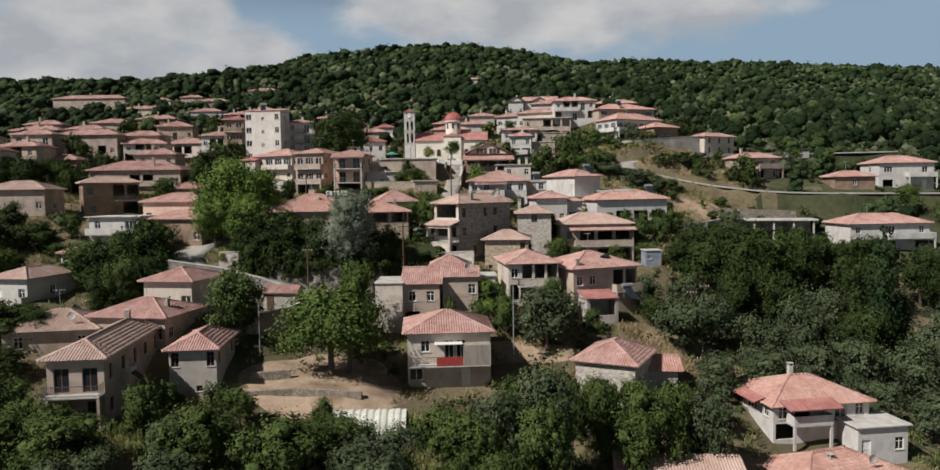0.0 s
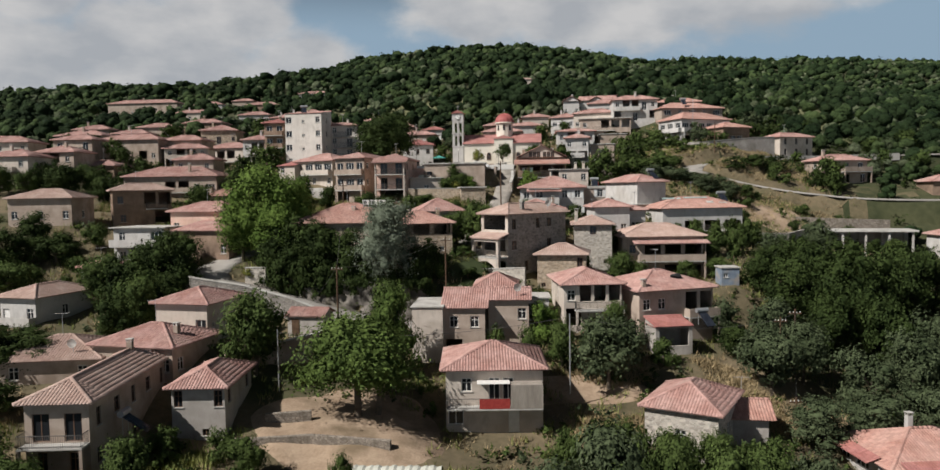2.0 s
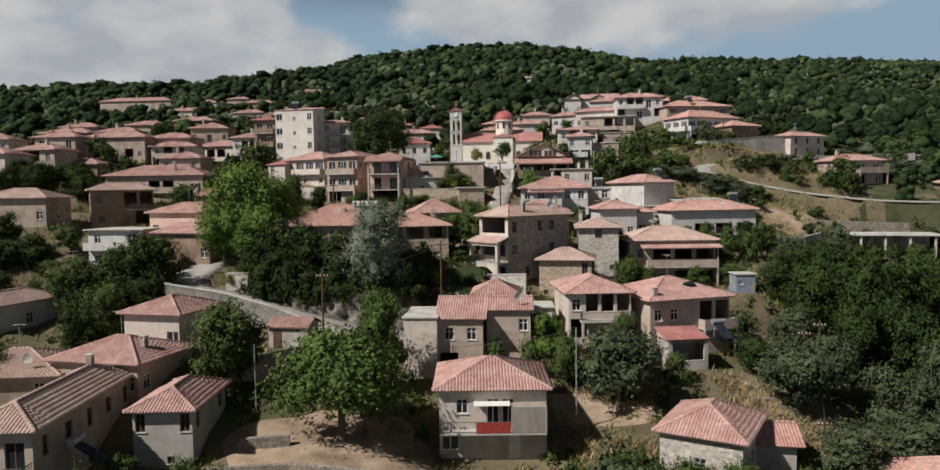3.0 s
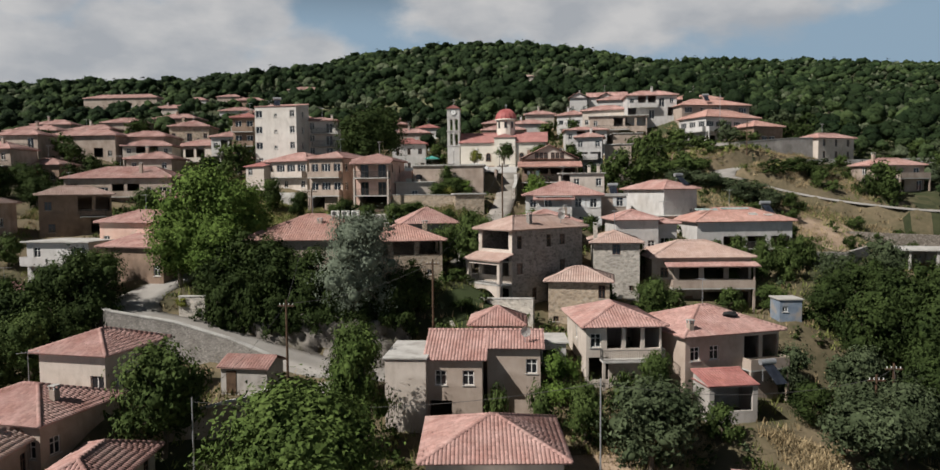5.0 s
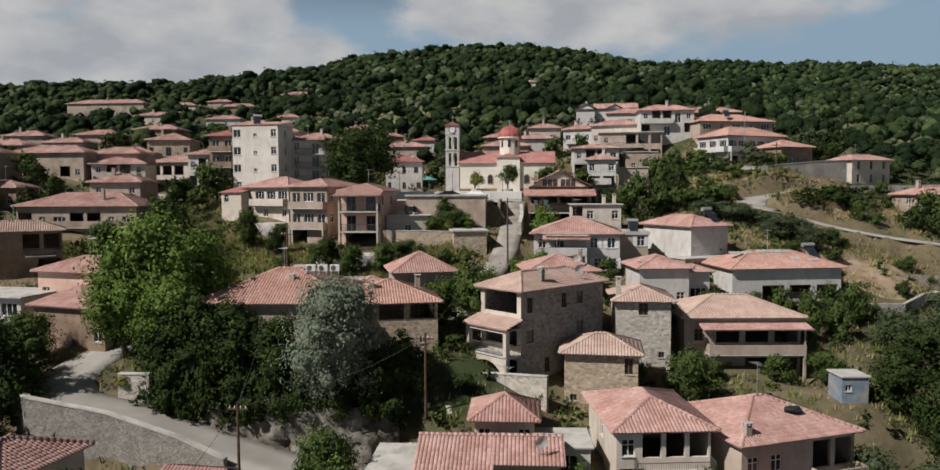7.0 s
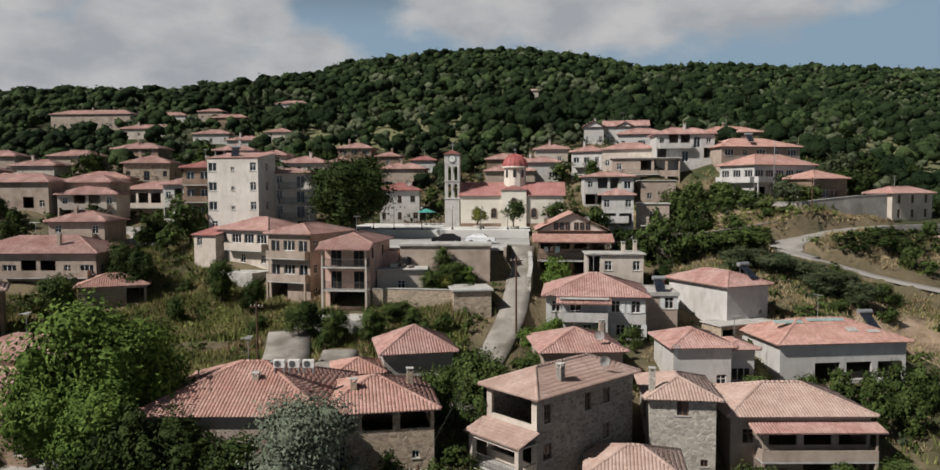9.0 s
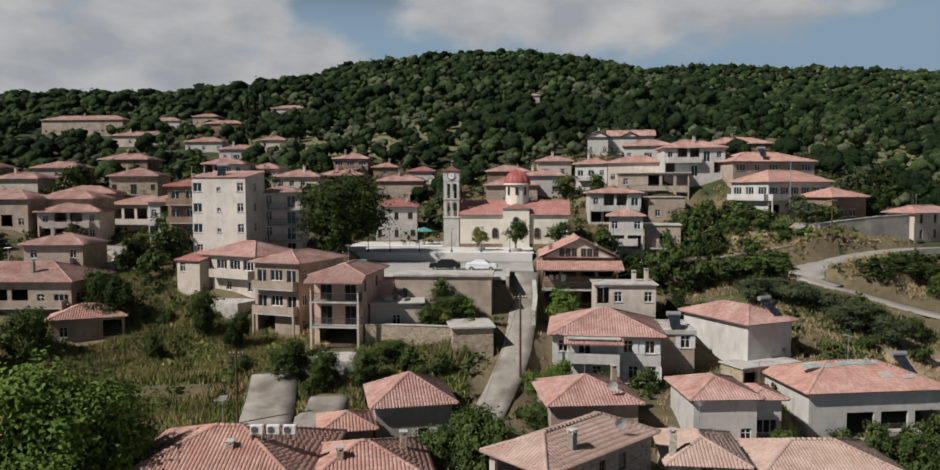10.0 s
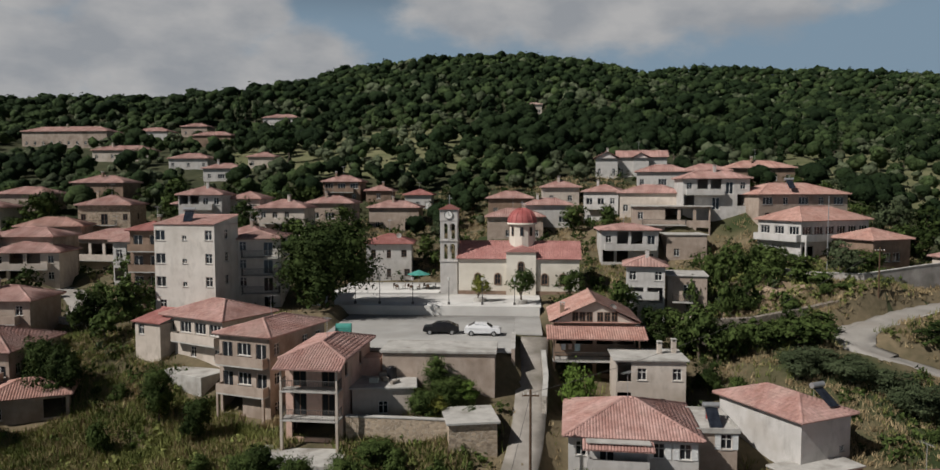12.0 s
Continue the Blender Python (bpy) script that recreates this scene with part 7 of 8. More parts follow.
def wall_line(name, points, low, mat, label, thick=0.45, cap=0.0, group=""):
    """A wall along points x, y, top; low: how far its foot lies below the top at each point."""
    ob = thing(name, label, "wall", kind="structure")
    p = [Vector(q) for q in points]
    bm = bmesh.new()
    rows = []
    for i, q in enumerate(p):
        d = ((p[min(i + 1, len(p) - 1)] - p[max(i - 1, 0)]).to_2d()).normalized()
        n = Vector((-d.y, d.x, 0)) * thick / 2
        foot = Vector((0, 0, low[i] if isinstance(low, (list, tuple)) else low))
        rows.append([bm.verts.new(v) for v in (q - n * 1.25 - foot, q - n, q + n, q + n * 1.25 - foot)])
    for a, b in zip(rows, rows[1:]):
        for k in range(3):
            bm.faces.new((a[k], b[k], b[k + 1], a[k + 1]))
    bm.faces.new(rows[0]), bm.faces.new(rows[-1][::-1])
    part("masonry", bm, mat, ob)
    if cap:
        bm = bmesh.new()
        for a, b in zip(p, p[1:]):
            d = (b - a)
            n = Vector((-d.y, d.x, 0)).normalized() * (thick / 2 + 0.06)
            vs = [bm.verts.new(v + Vector((0, 0, dz))) for dz in (0.003, cap) for v in (a - n, b - n, b + n, a + n)]
            for f in ((0, 1, 5, 4), (1, 2, 6, 5), (2, 3, 7, 6), (3, 0, 4, 7), (4, 5, 6, 7), (0, 3, 2, 1)):
                bm.faces.new([vs[i] for i in f])
        part("coping", bm, CONCRETE, ob)
    return ob


ROADWALL = masonry("grey_road_wall_stone", (0.22, 0.20, 0.175), (0.36, 0.33, 0.295), (0.25, 0.23, 0.205), size=4.6)
DRYWALL = masonry("dry_field_stone", (0.21, 0.18, 0.145), (0.36, 0.31, 0.26), (0.13, 0.105, 0.08), size=3.4)
wall_line("retaining_wall", [(-43.4, 101.6, 30.9), (-41.0, 99.4, 30.6), (-34, 98.9, 29.6), (-28, 98.1, 28.1), (-24, 97.4, 26.7)], (6, 6, 6, 5, 3), ROADWALL, "grey stone retaining wall carrying the bend of the road", 0.5, 0.12)
wall_line("retaining_wall", [(-36.2, 104.5, 31.3), (-33.4, 104.4, 31.3)], 3.5, WALL["palestone"], "pale stone garden wall beside the road", 0.5, 0.1)


def rough_bank(points, drop, label, seed=0):
    """A cut bank of rock and earth along points x, y, top: its face leans back and is broken up."""
    p = along(points, 0.5)
    way = np.gradient(p[:, :2], axis=0)
    way /= np.linalg.norm(way, axis=1)[:, None]
    side = np.c_[way[:, 1], -way[:, 0]]
    rows = []
    for j in range(14):
        f = j / 13
        lump = np.array([noise.fractal(Vector((x * 0.9, y * 0.9 + seed, f * 3.6)), 0.7, 2.0, 5) for x, y, _ in p])
        off = -0.35 + f * 0.9 + 0.8 * lump
        rows.append(np.c_[p[:, :2] + side * off[:, None], p[:, 2] + 0.25 * lump - drop * f])
    rows.insert(0, np.c_[p[:, :2] - side * 2.6, p[:, 2] - 0.5])
    n = len(p)
    i = np.arange(len(rows) * n).reshape(len(rows), n)
    mesh = arrays("bank", np.concatenate(rows), np.stack([i[:-1, :-1], i[:-1, 1:], i[1:, 1:], i[1:, :-1]], axis=-1).reshape(-1, 4))
    mesh.materials.append(BANK)
    tagged(new("bank", mesh), label, "bank", kind="structure")


BANK = material("grey_rock_and_earth", (0.09, 0.08, 0.068), (0.235, 0.212, 0.185), scale=0.9, rough=1.0, bump=1.0, grain=5, stain=(0.12, 0.11, 0.075), stretch_z=0.5)
rough_bank([(-33.2, 104.1, 30.9), (-28, 103.4, 30.4), (-22, 102.6, 29.8), (-16, 101.9, 29.4), (-11.6, 102.6, 29.2)], 4.6, "rough grey rock and earth bank above the road")
wall_line("garden_wall", [(-29.6, 81.4, 25.4), (-26, 84.3, 25.4), (-22, 86.0, 26.1), (-20.6, 87.0, 26.5)], (3.4, 3.4, 4, 4), WALL["tan"], "old tan rendered garden wall", 0.45, 0.1)
wall_line("terrace_wall", [(-24.5, 70.5, 20.2), (-18, 71.6, 20.3), (-11, 71.2, 20.0)], 2.0, DRYWALL, "low dry stone terrace wall in the garden", 0.5)
wall_line("terrace_wall", [(-23.0, 74.4, 21.2), (-19, 75.2, 21.3)], 1.8, DRYWALL, "low dry stone terrace wall under the tree", 0.5)
wall_line("garden_wall", [(-9.3, 112.0, 30.0), (-4.2, 110.2, 30.3), (0.6, 108.1, 30.6)], (4, 4, 4), WALL["palestone"], "pale plastered wall below the stone house", 0.4, 0.1)
wall_line("garden_wall", [(-9.4, 112.2, 30.0), (-7.6, 104.2, 28.4)], 4.0, WALL["palestone"], "pale plastered wall beside the steps", 0.4)
wall_line("retaining_wall", [(32.5, 183.0, 51.2), (36.5, 180.2, 51.0), (41.7, 177.5, 51.1), (52.2, 181.5, 52.0), (58.0, 184.0, 52.2)], (4, 5, 6, 6, 5), WALL["grey"], "grey concrete retaining wall below the villa", 0.4, 0.1)
wall_line("retaining_wall", [(17, 166.8, 46.6), (24, 167.6, 46.8), (31, 170.2, 47.6), (36.5, 172.2, 48.4)], 3.2, DRYWALL, "rough earth and stone bank above the hedge", 0.8)
upper = CURVES[6][2]
turn = np.gradient(upper[:, :2], axis=0)
turn /= np.linalg.norm(turn, axis=1)[:, None]
edge = np.c_[upper[:, 0] + turn[:, 1] * 2.5, upper[:, 1] - turn[:, 0] * 2.5, upper[:, 2] + 0.35]
wall_line("parapet", [tuple(float(q) for q in p) for p in edge[12:60:3]], 1.6, CONCRETE, "low concrete kerb wall along the road", 0.3)
wall_line("stone_wall", [(-20.4, 142.6, 41.5), (-15, 142.4, 41.5), (-10.8, 142.3, 41.4)], 4.0, WALL["tanstone"], "tan stone garden wall under the annex", 0.45, 0.1)
wall_line("retaining_wall", [(38, 133.5, 33.4), (44, 134.8, 33.2), (50, 141.5, 33.6)], 4.0, WALL["grey"], "grey concrete terrace wall", 0.4)
wall_line("retaining_wall", [(49, 148, 35.4), (56, 147.4, 35.0), (66, 147, 34.6)], 3.0, DRYWALL, "long grey concrete terrace wall", 0.4)
wall_line("garden_wall", [(-1.7, 156.5, 44.8), (-1.6, 151.0, 43.4), (-1.9, 147.0, 42.4)], 4.0, WALL["palestone"], "pale wall beside the lane", 0.4, 0.1)

# the square: forecourt, steps and parking
strip("pavement", np.array([(-33.0, 180.6, 46.78), (-22, 180.6, 46.78), (-15, 180.6, 46.78), (-1.4, 180.6, 46.78)]), 11.2, PAVING, "pale stone forecourt before the church")
strip("pavement", np.array([(-33.0, 192.6, 46.77), (-28, 192.6, 46.77), (-22, 192.6, 46.77), (-16.6, 192.6, 46.77)]), 12.6, PAVING, "pale stone terrace before the cafe")
strip("road", np.array([(-27.4, 164.2, 45.48), (-20, 164.2, 45.48), (-12, 164.2, 45.48), (-5.0, 164.2, 45.47)]), 21.4, PARKING, "worn pale parking place below the church")
strip("road", np.array([(-4.99, 169.0, 45.46), (-4, 169.0, 45.46), (-3, 169.0, 45.45), (-1.6, 169.0, 45.44)]), 11.8, PARKING, "worn pale corner of the parking at the head of the lane")
wall_line("retaining_wall", [(-5.0, 153.4, 45.62), (-5.0, 158.0, 45.62), (-5.0, 162.4, 45.62)], (5, 4, 2), WALL["tan"], "tan plastered wall between the parking and the lane", 0.35, 0.06)
wall_line("retaining_wall", [(-29.0, 174.9, 46.74), (-22, 174.7, 46.74), (-12, 174.7, 46.74), (-1.6, 174.8, 46.74)], 2.0, PAVING, "pale plastered wall below the church forecourt", 0.6)
wall_line("retaining_wall", [(-69.5, 171.8, 45.6), (-65, 170.0, 45.3), (-60.5, 169.4, 45.0)], 3.4, WALL["whitestone"], "pale retaining wall below the village street", 0.4, 0.1)
terrace = thing("terrace_block", "tan plastered wall block with a pale flat top under the parking", "wall", pose(-18.2, 149.0, 40.0), kind="structure")
part("wall", boxed(0, 0, -2, 11.4, 4.6, 6.1), WALL["tan"], terrace)
part("slab", boxed(-0.2, -0.25, 6.102, 11.6, 5.0, 6.36, 0.02), CONCRETE, terrace)
part("step_block", boxed(-3.6, 0.3, -1, -0.25, 3.0, 5.4), WALL["pink"], terrace, "faded pink side wall")


def hut():
    ob = thing("stone_hut", "low stone hut with a cracked concrete slab roof", "hut", pose(-10.6, 140.6, 38.0, 0, 0, 12))
    part("wall", boxed(0, 0, -3, 4.4, 4.6, 3.5), WALL["tanstone"], ob)
    part("slab_roof", boxed(-0.25, -0.25, 3.502, 4.65, 4.85, 3.72, 0.02), CONCRETE, ob)
    FOOTPRINTS.append((-8.4, 143, 3))


hut()


def steps():
    ob = thing("stairs", "worn stone steps climbing between the walls", "stairs", kind="structure")
    for k in range(16):
        part("step", boxed(-11.6 + 0.05 * k, 101.0 + k * 0.55, 24.4 + k * 0.30, -9.4 + 0.05 * k, 101.6 + k * 0.55, 25.4 + k * 0.30), WALL["palestone"], ob)


steps()


# ---- smaller things ----
def clothes_pole(x, y, z0, z1, lean=0.0, cross=True, label="weathered wooden utility pole"):
    ob = thing("utility_pole", label, "utility pole", pose(x, y, z0), group="utility poles")
    h = z1 - z0
    bm = bmesh.new()
    tube(bm, (0, 0, -1), (lean, 0, h), 0.13 if cross else 0.07, 0.09 if cross else 0.05, 8)
    part("pole", bm, WOOD if cross else METAL, ob)
    if cross:
        part("crossarm", boxed(lean - 0.7, -0.05, h - 0.55, lean + 0.7, 0.05, h - 0.43), WOOD, ob)
        for dx in (-0.55, -0.2, 0.2, 0.55):
            bm = bmesh.new()
            tube(bm, (lean + dx, 0, h - 0.43), (lean + dx, 0, h - 0.26), 0.04, 0.03, 6)
            part("insulator", bm, FRAMEWHITE, ob)
    return Vector((x + lean, y, z1 - 0.3))


def cable(a, b, sag):
    bm = bmesh.new()
    pts = [a.lerp(b, i / 12) - Vector((0, 0, sag * 4 * (i / 12) * (1 - i / 12))) for i in range(13)]
    for p, q in zip(pts, pts[1:]):
        tube(bm, p, q, 0.018, n=4)
    mesh = bpy.data.meshes.new("cable")
    bm.to_mesh(mesh)
    bm.free()
    mesh.materials.append(IRON)
    tagged(new("cable", mesh), "thin dark overhead cable slung between poles", "cable", group="overhead cables", kind="stuff")


p1 = clothes_pole(-20.6, 91.6, 24.2, 32.9)
p2 = clothes_pole(4.8, 82.0, 22.0, 28.9, cross=False, label="slender metal pole beside the garden")
p3 = clothes_pole(28.4, 93.0, 18.0, 26.6, 0.1)
p4 = clothes_pole(30.6, 94.5, 18.0, 27.2)
p5 = clothes_pole(-28.0, 125.0, 35.0, 42.6)
p7 = clothes_pole(42.1, 174.0, 46.0, 55.0)
p8 = clothes_pole(39.8, 184.4, 51.0, 61.4, cross=False, label="tall thin metal mast before the villa")
p9 = clothes_pole(-9.6, 104.0, 27.0, 35.2)
p10 = clothes_pole(-3.4, 136.5, 36.6, 46.0)
p11 = clothes_pole(-23.6, 80.0, 22.2, 27.8, cross=False, label="metal pole with a street lamp head")
p12 = clothes_pole(27.0, 84.0, 13.0, 20.2)
for a, b, sag in ((p1, p9, 0.8), (p9, p10, 1.2), (p3, p4, 0.1), (p4, p12, 0.9), (p1, p11, 0.7), (p11, p2, 1.0), (p2, p3, 1.1), (p5, p1, 1.1), (p7, p10, 1.6)):
    cable(a, b, sag)


def solar_heater(x, y, z, yaw):
    ob = thing("solar_heater", "solar water heater with a dark collector and pale tank", "solar heater", pose(x, y, z, 0, 0, yaw), group="solar heaters on the roofs")
    bm = bmesh.new()
    for sx in (-0.5, 0.5):
        tube(bm, (sx, -0.9, 0), (sx, 0.9, 1.25), 0.03, n=4)
        tube(bm, (sx, 0.9, -0.2), (sx, 0.9, 1.25), 0.03, n=4)
    part("stand", bm, METAL, ob)
    bm = boxed(-0.55, -1.15, -0.04, 0.55, 1.15, 0.04)
    bmesh.ops.transform(bm, matrix=Matrix.Translation((0, -0.05, 0.62)) @ pose(0, 0, 0, 34.5), verts=bm.verts)
    part("collector", bm, PANEL, ob)
    bm = bmesh.new()
    tube(bm, (-0.75, 0.95, 1.5), (0.75, 0.95, 1.5), 0.27, n=14)
    part("tank", bm, METAL, ob)


solar_heater(23.95, 145.3, 42.75, 28)
solar_heater(34.1, 137.1, 38.5, 10)
solar_heater(21.2, 95.6, 25.3, 20)
solar_heater(-30.6, 66.5, 22.3, 96)
solar_heater(-47.0, 168.2, 58.5, 16)
solar_heater(13.2, 143.0, 41.3, 0)
solar_heater(42.6, 207.0, 62.7, 0)


def car(x, y, z, yaw, paint, label):
    ob = thing("car", label, "car", pose(x, y, z, 0, 0, yaw), group="cars parked on the square")
    bm = bmesh.new()
    outline = [(-2.1, 0.35), (-2.12, 0.75), (-1.95, 0.92), (-1.1, 1.0), (-0.45, 1.42), (0.9, 1.46), (1.75, 1.05), (2.08, 0.95), (2.14, 0.5), (2.05, 0.3)]
    left = [bm.verts.new((px, -0.86 + (0.14 if pz > 1.2 else 0), pz)) for px, pz in outline]
    right = [bm.verts.new((px, 0.86 - (0.14 if pz > 1.2 else 0), pz)) for px, pz in outline]
    bm.faces.new(left), bm.faces.new(right[::-1])
    for i in range(len(outline)):
        j = (i + 1) % len(outline)
        bm.faces.new((left[i], right[i], right[j], left[j]))
    bmesh.ops.recalc_face_normals(bm, faces=bm.faces)
    bmesh.ops.bevel(bm, geom=list(bm.edges), offset=0.05, segments=2, affect="EDGES")
    part("body", bm, paint, ob)
    for s in (-1, 1):
        bm = bmesh.new()
        y0 = s * 0.835
        bm.faces.new([bm.verts.new(p) for p in ((-0.95, y0, 1.0), (-0.42, y0 * 0.90, 1.34), (0.85, y0 * 0.90, 1.38), (1.5, y0, 1.06))])
        bmesh.ops.solidify(bm, geom=list(bm.faces), thickness=0.05)
        part("side_window", bm, glass, ob)
        for wx in (-1.32, 1.3):
            bm = bmesh.new()
            tube(bm, (wx, s * 0.70, 0.31), (wx, s * 0.90, 0.31), 0.32, n=16)
            wheel = part("wheel", bm, RUBBER, ob)
            bm = bmesh.new()
            tube(bm, (wx, s * 0.89, 0.31), (wx, s * 0.915, 0.31), 0.19, n=12)
            part("rim", bm, METAL, wheel)
    for x0, x1, z0, z1 in ((-1.08, -0.5, 1.02, 1.40), (1.7, 0.98, 1.08, 1.43)):
        bm = bmesh.new()
        bm.faces.new([bm.verts.new(p) for p in ((x0 - 0.01, -0.66, z0 + 0.03), (x0 - 0.01, 0.66, z0 + 0.03), (x1, 0.6, z1 + 0.02), (x1, -0.6, z1 + 0.02))])
        bmesh.ops.solidify(bm, geom=list(bm.faces), thickness=0.04)
        part("windscreen", bm, glass, ob)


car(-13.6, 162.0, 45.48, 4, DARKPAINT, "black hatchback parked on the square")
car(-8.6, 161.4, 45.48, 178, WHITEPAINT, "white hatchback parked on the square")
car(-62.0, 181.0, ground_at(-62.0, 181.0) + 0.02, 30, DARKPAINT, "dark car parked beside the apartments")


def parasol(x, y, z):
    ob = thing("parasol", "teal canvas parasol before the cafe", "parasol", pose(x, y, z))
    bm = bmesh.new()
    tube(bm, (0, 0, 0), (0, 0, 2.7), 0.03)
    part("pole", bm, METAL, ob)
    bm = bmesh.new()
    bmesh.ops.create_cone(bm, cap_ends=False, segments=8, radius1=1.9, radius2=0.05, depth=0.7, matrix=Matrix.Translation((0, 0, 2.6)))
    part("canopy", bm, TEAL, ob)
    part("base", boxed(-0.25, -0.25, 0, 0.25, 0.25, 0.1, 0.02), CONCRETE, ob)


parasol(-20.2, 190.5, 46.9)


def skip_bin(x, y, z, yaw):
    ob = thing("waste_container", "teal waste container with a rounded lid", "waste container", pose(x, y, z, 0, 0, yaw))
    part("body", boxed(-0.9, -0.55, 0.15, 0.9, 0.55, 1.1, 0.04), TEAL, ob)
    bm = bmesh.new()
    tube(bm, (-0.9, 0, 1.12), (0.9, 0, 1.12), 0.55, n=14)
    part("lid", bm, TEAL, ob)


skip_bin(-24.6, 159.0, 45.47, 8)


def net_tunnel():
    ob = thing("net_tunnel", "low garden tunnel covered with white netting", "net tunnel", pose(-13.1, 64.8, 17.3, 0, 0, 1))
    bm = bmesh.new()
    n = 34
    rows = []
    for i in range(n + 1):
        x = 7.0 * i / n
        ripple = 0.05 * math.sin(i * 2.1) + 0.04 * math.sin(i * 0.9)
        rows.append([bm.verts.new((x, 1.5 - 1.6 * math.cos(a) * (1 + ripple * 0.4), (2.3 + ripple) * math.sin(a) ** 0.8)) for a in [math.pi * k / 14 for k in range(15)]])
    for a, b in zip(rows, rows[1:]):
        for k in range(14):
            bm.faces.new((a[k], b[k], b[k + 1], a[k + 1]))
    part("netting", bm, NET, ob)
    for i in range(5):
        bm = bmesh.new()
        pts = [Vector((7.0 * i / 4, 1.5 - 1.55 * math.cos(a), 2.2 * math.sin(a) ** 0.8)) for a in [math.pi * k / 10 for k in range(11)]]
        for p, q in zip(pts, pts[1:]):
            tube(bm, p, q, 0.03, n=5)
        part("hoop", bm, METAL, ob)
    FOOTPRINTS.append((-10.4, 66, 4))


net_tunnel()


def carport():
    ob = thing("carport", "long open shelter with a flat concrete roof on posts", "carport", pose(50.4, 140.0, 29.8, 0, 0, -14))
    part("slab_roof", boxed(0, -0.4, 3.2, 15.5, 6, 3.5, 0.03), CONCRETE, ob)
    for k in range(5):
        for y in (0.0, 5.4):
            part("post", boxed(0.6 + k * 3.5, y, -2, 0.9 + k * 3.5, y + 0.3, 3.198), CONCRETE, ob)
    part("back_wall", boxed(0.2, 5.72, -2, 15.3, 5.95, 3.198), WALL["grey"], ob)
    FOOTPRINTS.append((57, 141, 8))


carport()


def bare_patch(x, y, rx, ry):
    """A sheet of bare earth lying on the slope."""
    us, vs = np.linspace(-1, 1, 26), np.linspace(-1, 1, 26)
    U, V = np.meshgrid(us, vs)
    a, r = np.arctan2(V, U), np.maximum(np.abs(U), np.abs(V))
    wob = np.array([1 + 0.22 * noise.noise(Vector((math.cos(q) * 1.6 + x, math.sin(q) * 1.6, 0))) for q in a.ravel()]).reshape(a.shape)
    px, py = x + rx * r * wob * np.cos(a), y + ry * r * wob * np.sin(a)
    xy = np.c_[px.ravel(), py.ravel()]
    z = levels(xy) + 0.12 - 0.5 * np.clip(r.ravel() - 0.86, 0, 1) * 4
    i = np.arange(26 * 26).reshape(26, 26)
    mesh = arrays("bare_earth", np.c_[xy, z], np.stack([i[:-1, :-1], i[:-1, 1:], i[1:, 1:], i[1:, :-1]], axis=-1).reshape(-1, 4))
    mesh.materials.append(EARTH)
    tagged(new("bare_earth", mesh), "patch of bare tan earth on the slope", "ground", kind="structure")


bare_patch(-15.5, 75.0, 9.5, 8.0)
bare_patch(6.5, 85.5, 8.0, 3.0)
bare_patch(19, 83, 6.0, 3.5)
bare_patch(44, 146, 9.0, 6.0)
bare_patch(27, 177, 8.0, 4.0)


# ---- small things on roofs and round the square ----
def tv_antenna(x, y, z, yaw, tall):
    ob = thing("tv_antenna", "thin metal television aerial standing on a roof ridge", "antenna", pose(x, y, z, 0, 0, yaw), group="aerials on the roofs")
    bm = bmesh.new()
    tube(bm, (0, 0, -0.4), (0, 0, tall), 0.028, n=5)
    part("mast", bm, METAL, ob)
    bm = bmesh.new()
    tube(bm, (-0.7, 0, tall - 0.1), (0.7, 0, tall - 0.1), 0.02, n=4)
    part("boom", bm, METAL, ob)
    for k in range(6):
        bm = bmesh.new()
        tube(bm, (-0.65 + k * 0.26, -0.42 + k * 0.04, tall - 0.075), (-0.65 + k * 0.26, 0.42 - k * 0.04, tall - 0.075), 0.014, n=4)
        part("element", bm, METAL, ob)


for m, w, d, eave, ridge, luck in ROOFS:
    top = m @ Vector((w / 2 + (luck - 0.5) * max(w - d, 0) * 0.6, d / 2 + (luck - 0.5) * max(d - w, 0) * 0.6, ridge))
    if luck < 0.42 and top.y < 262:
        tv_antenna(top.x, top.y, top.z, luck * 700, 1.8 + luck * 2)


def dish(x, y, z, yaw):
    ob = thing("satellite_dish", "small grey satellite dish on a short mast", "satellite dish", pose(x, y, z, 0, 0, yaw), group="dishes on the roofs")
    bm = bmesh.new()
    tube(bm, (0, 0.12, -0.3), (0, 0.12, 0.7), 0.03, n=6)
    part("mast", bm, METAL, ob)
    bm = bmesh.new()
    rows = [[bm.verts.new((r * math.cos(a), -0.05 - (0.45 ** 2 - r * r) * -0.5 - 0.1, 0.75 + r * math.sin(a))) for a in [k * math.pi / 8 for k in range(16)]] for r in (0.05, 0.22, 0.36, 0.45)]
    for a, b in zip(rows, rows[1:]):
        for k in range(16):
            bm.faces.new((a[k], b[k], b[(k + 1) % 16], a[(k + 1) % 16]))
    bm.faces.new(rows[0][::-1])
    bmesh.ops.solidify(bm, geom=list(bm.faces), thickness=0.02)
    part("reflector", bm, FRAMEWHITE, ob)
    bm = bmesh.new()
    tube(bm, (0, -0.05, 0.32), (0, -0.45, 0.62), 0.015, n=4)
    part("feed_arm", bm, METAL, ob)


for i in (3, 9, 14, 22, 30, 37, 46):
    m, w, d, eave, ridge, luck = ROOFS[i]
    p = m @ Vector((w * 0.72, d * 0.08, eave + 0.36 * (d * 0.08 + 0.5)))
    dish(p.x, p.y, p.z + 0.25, 20 * luck)


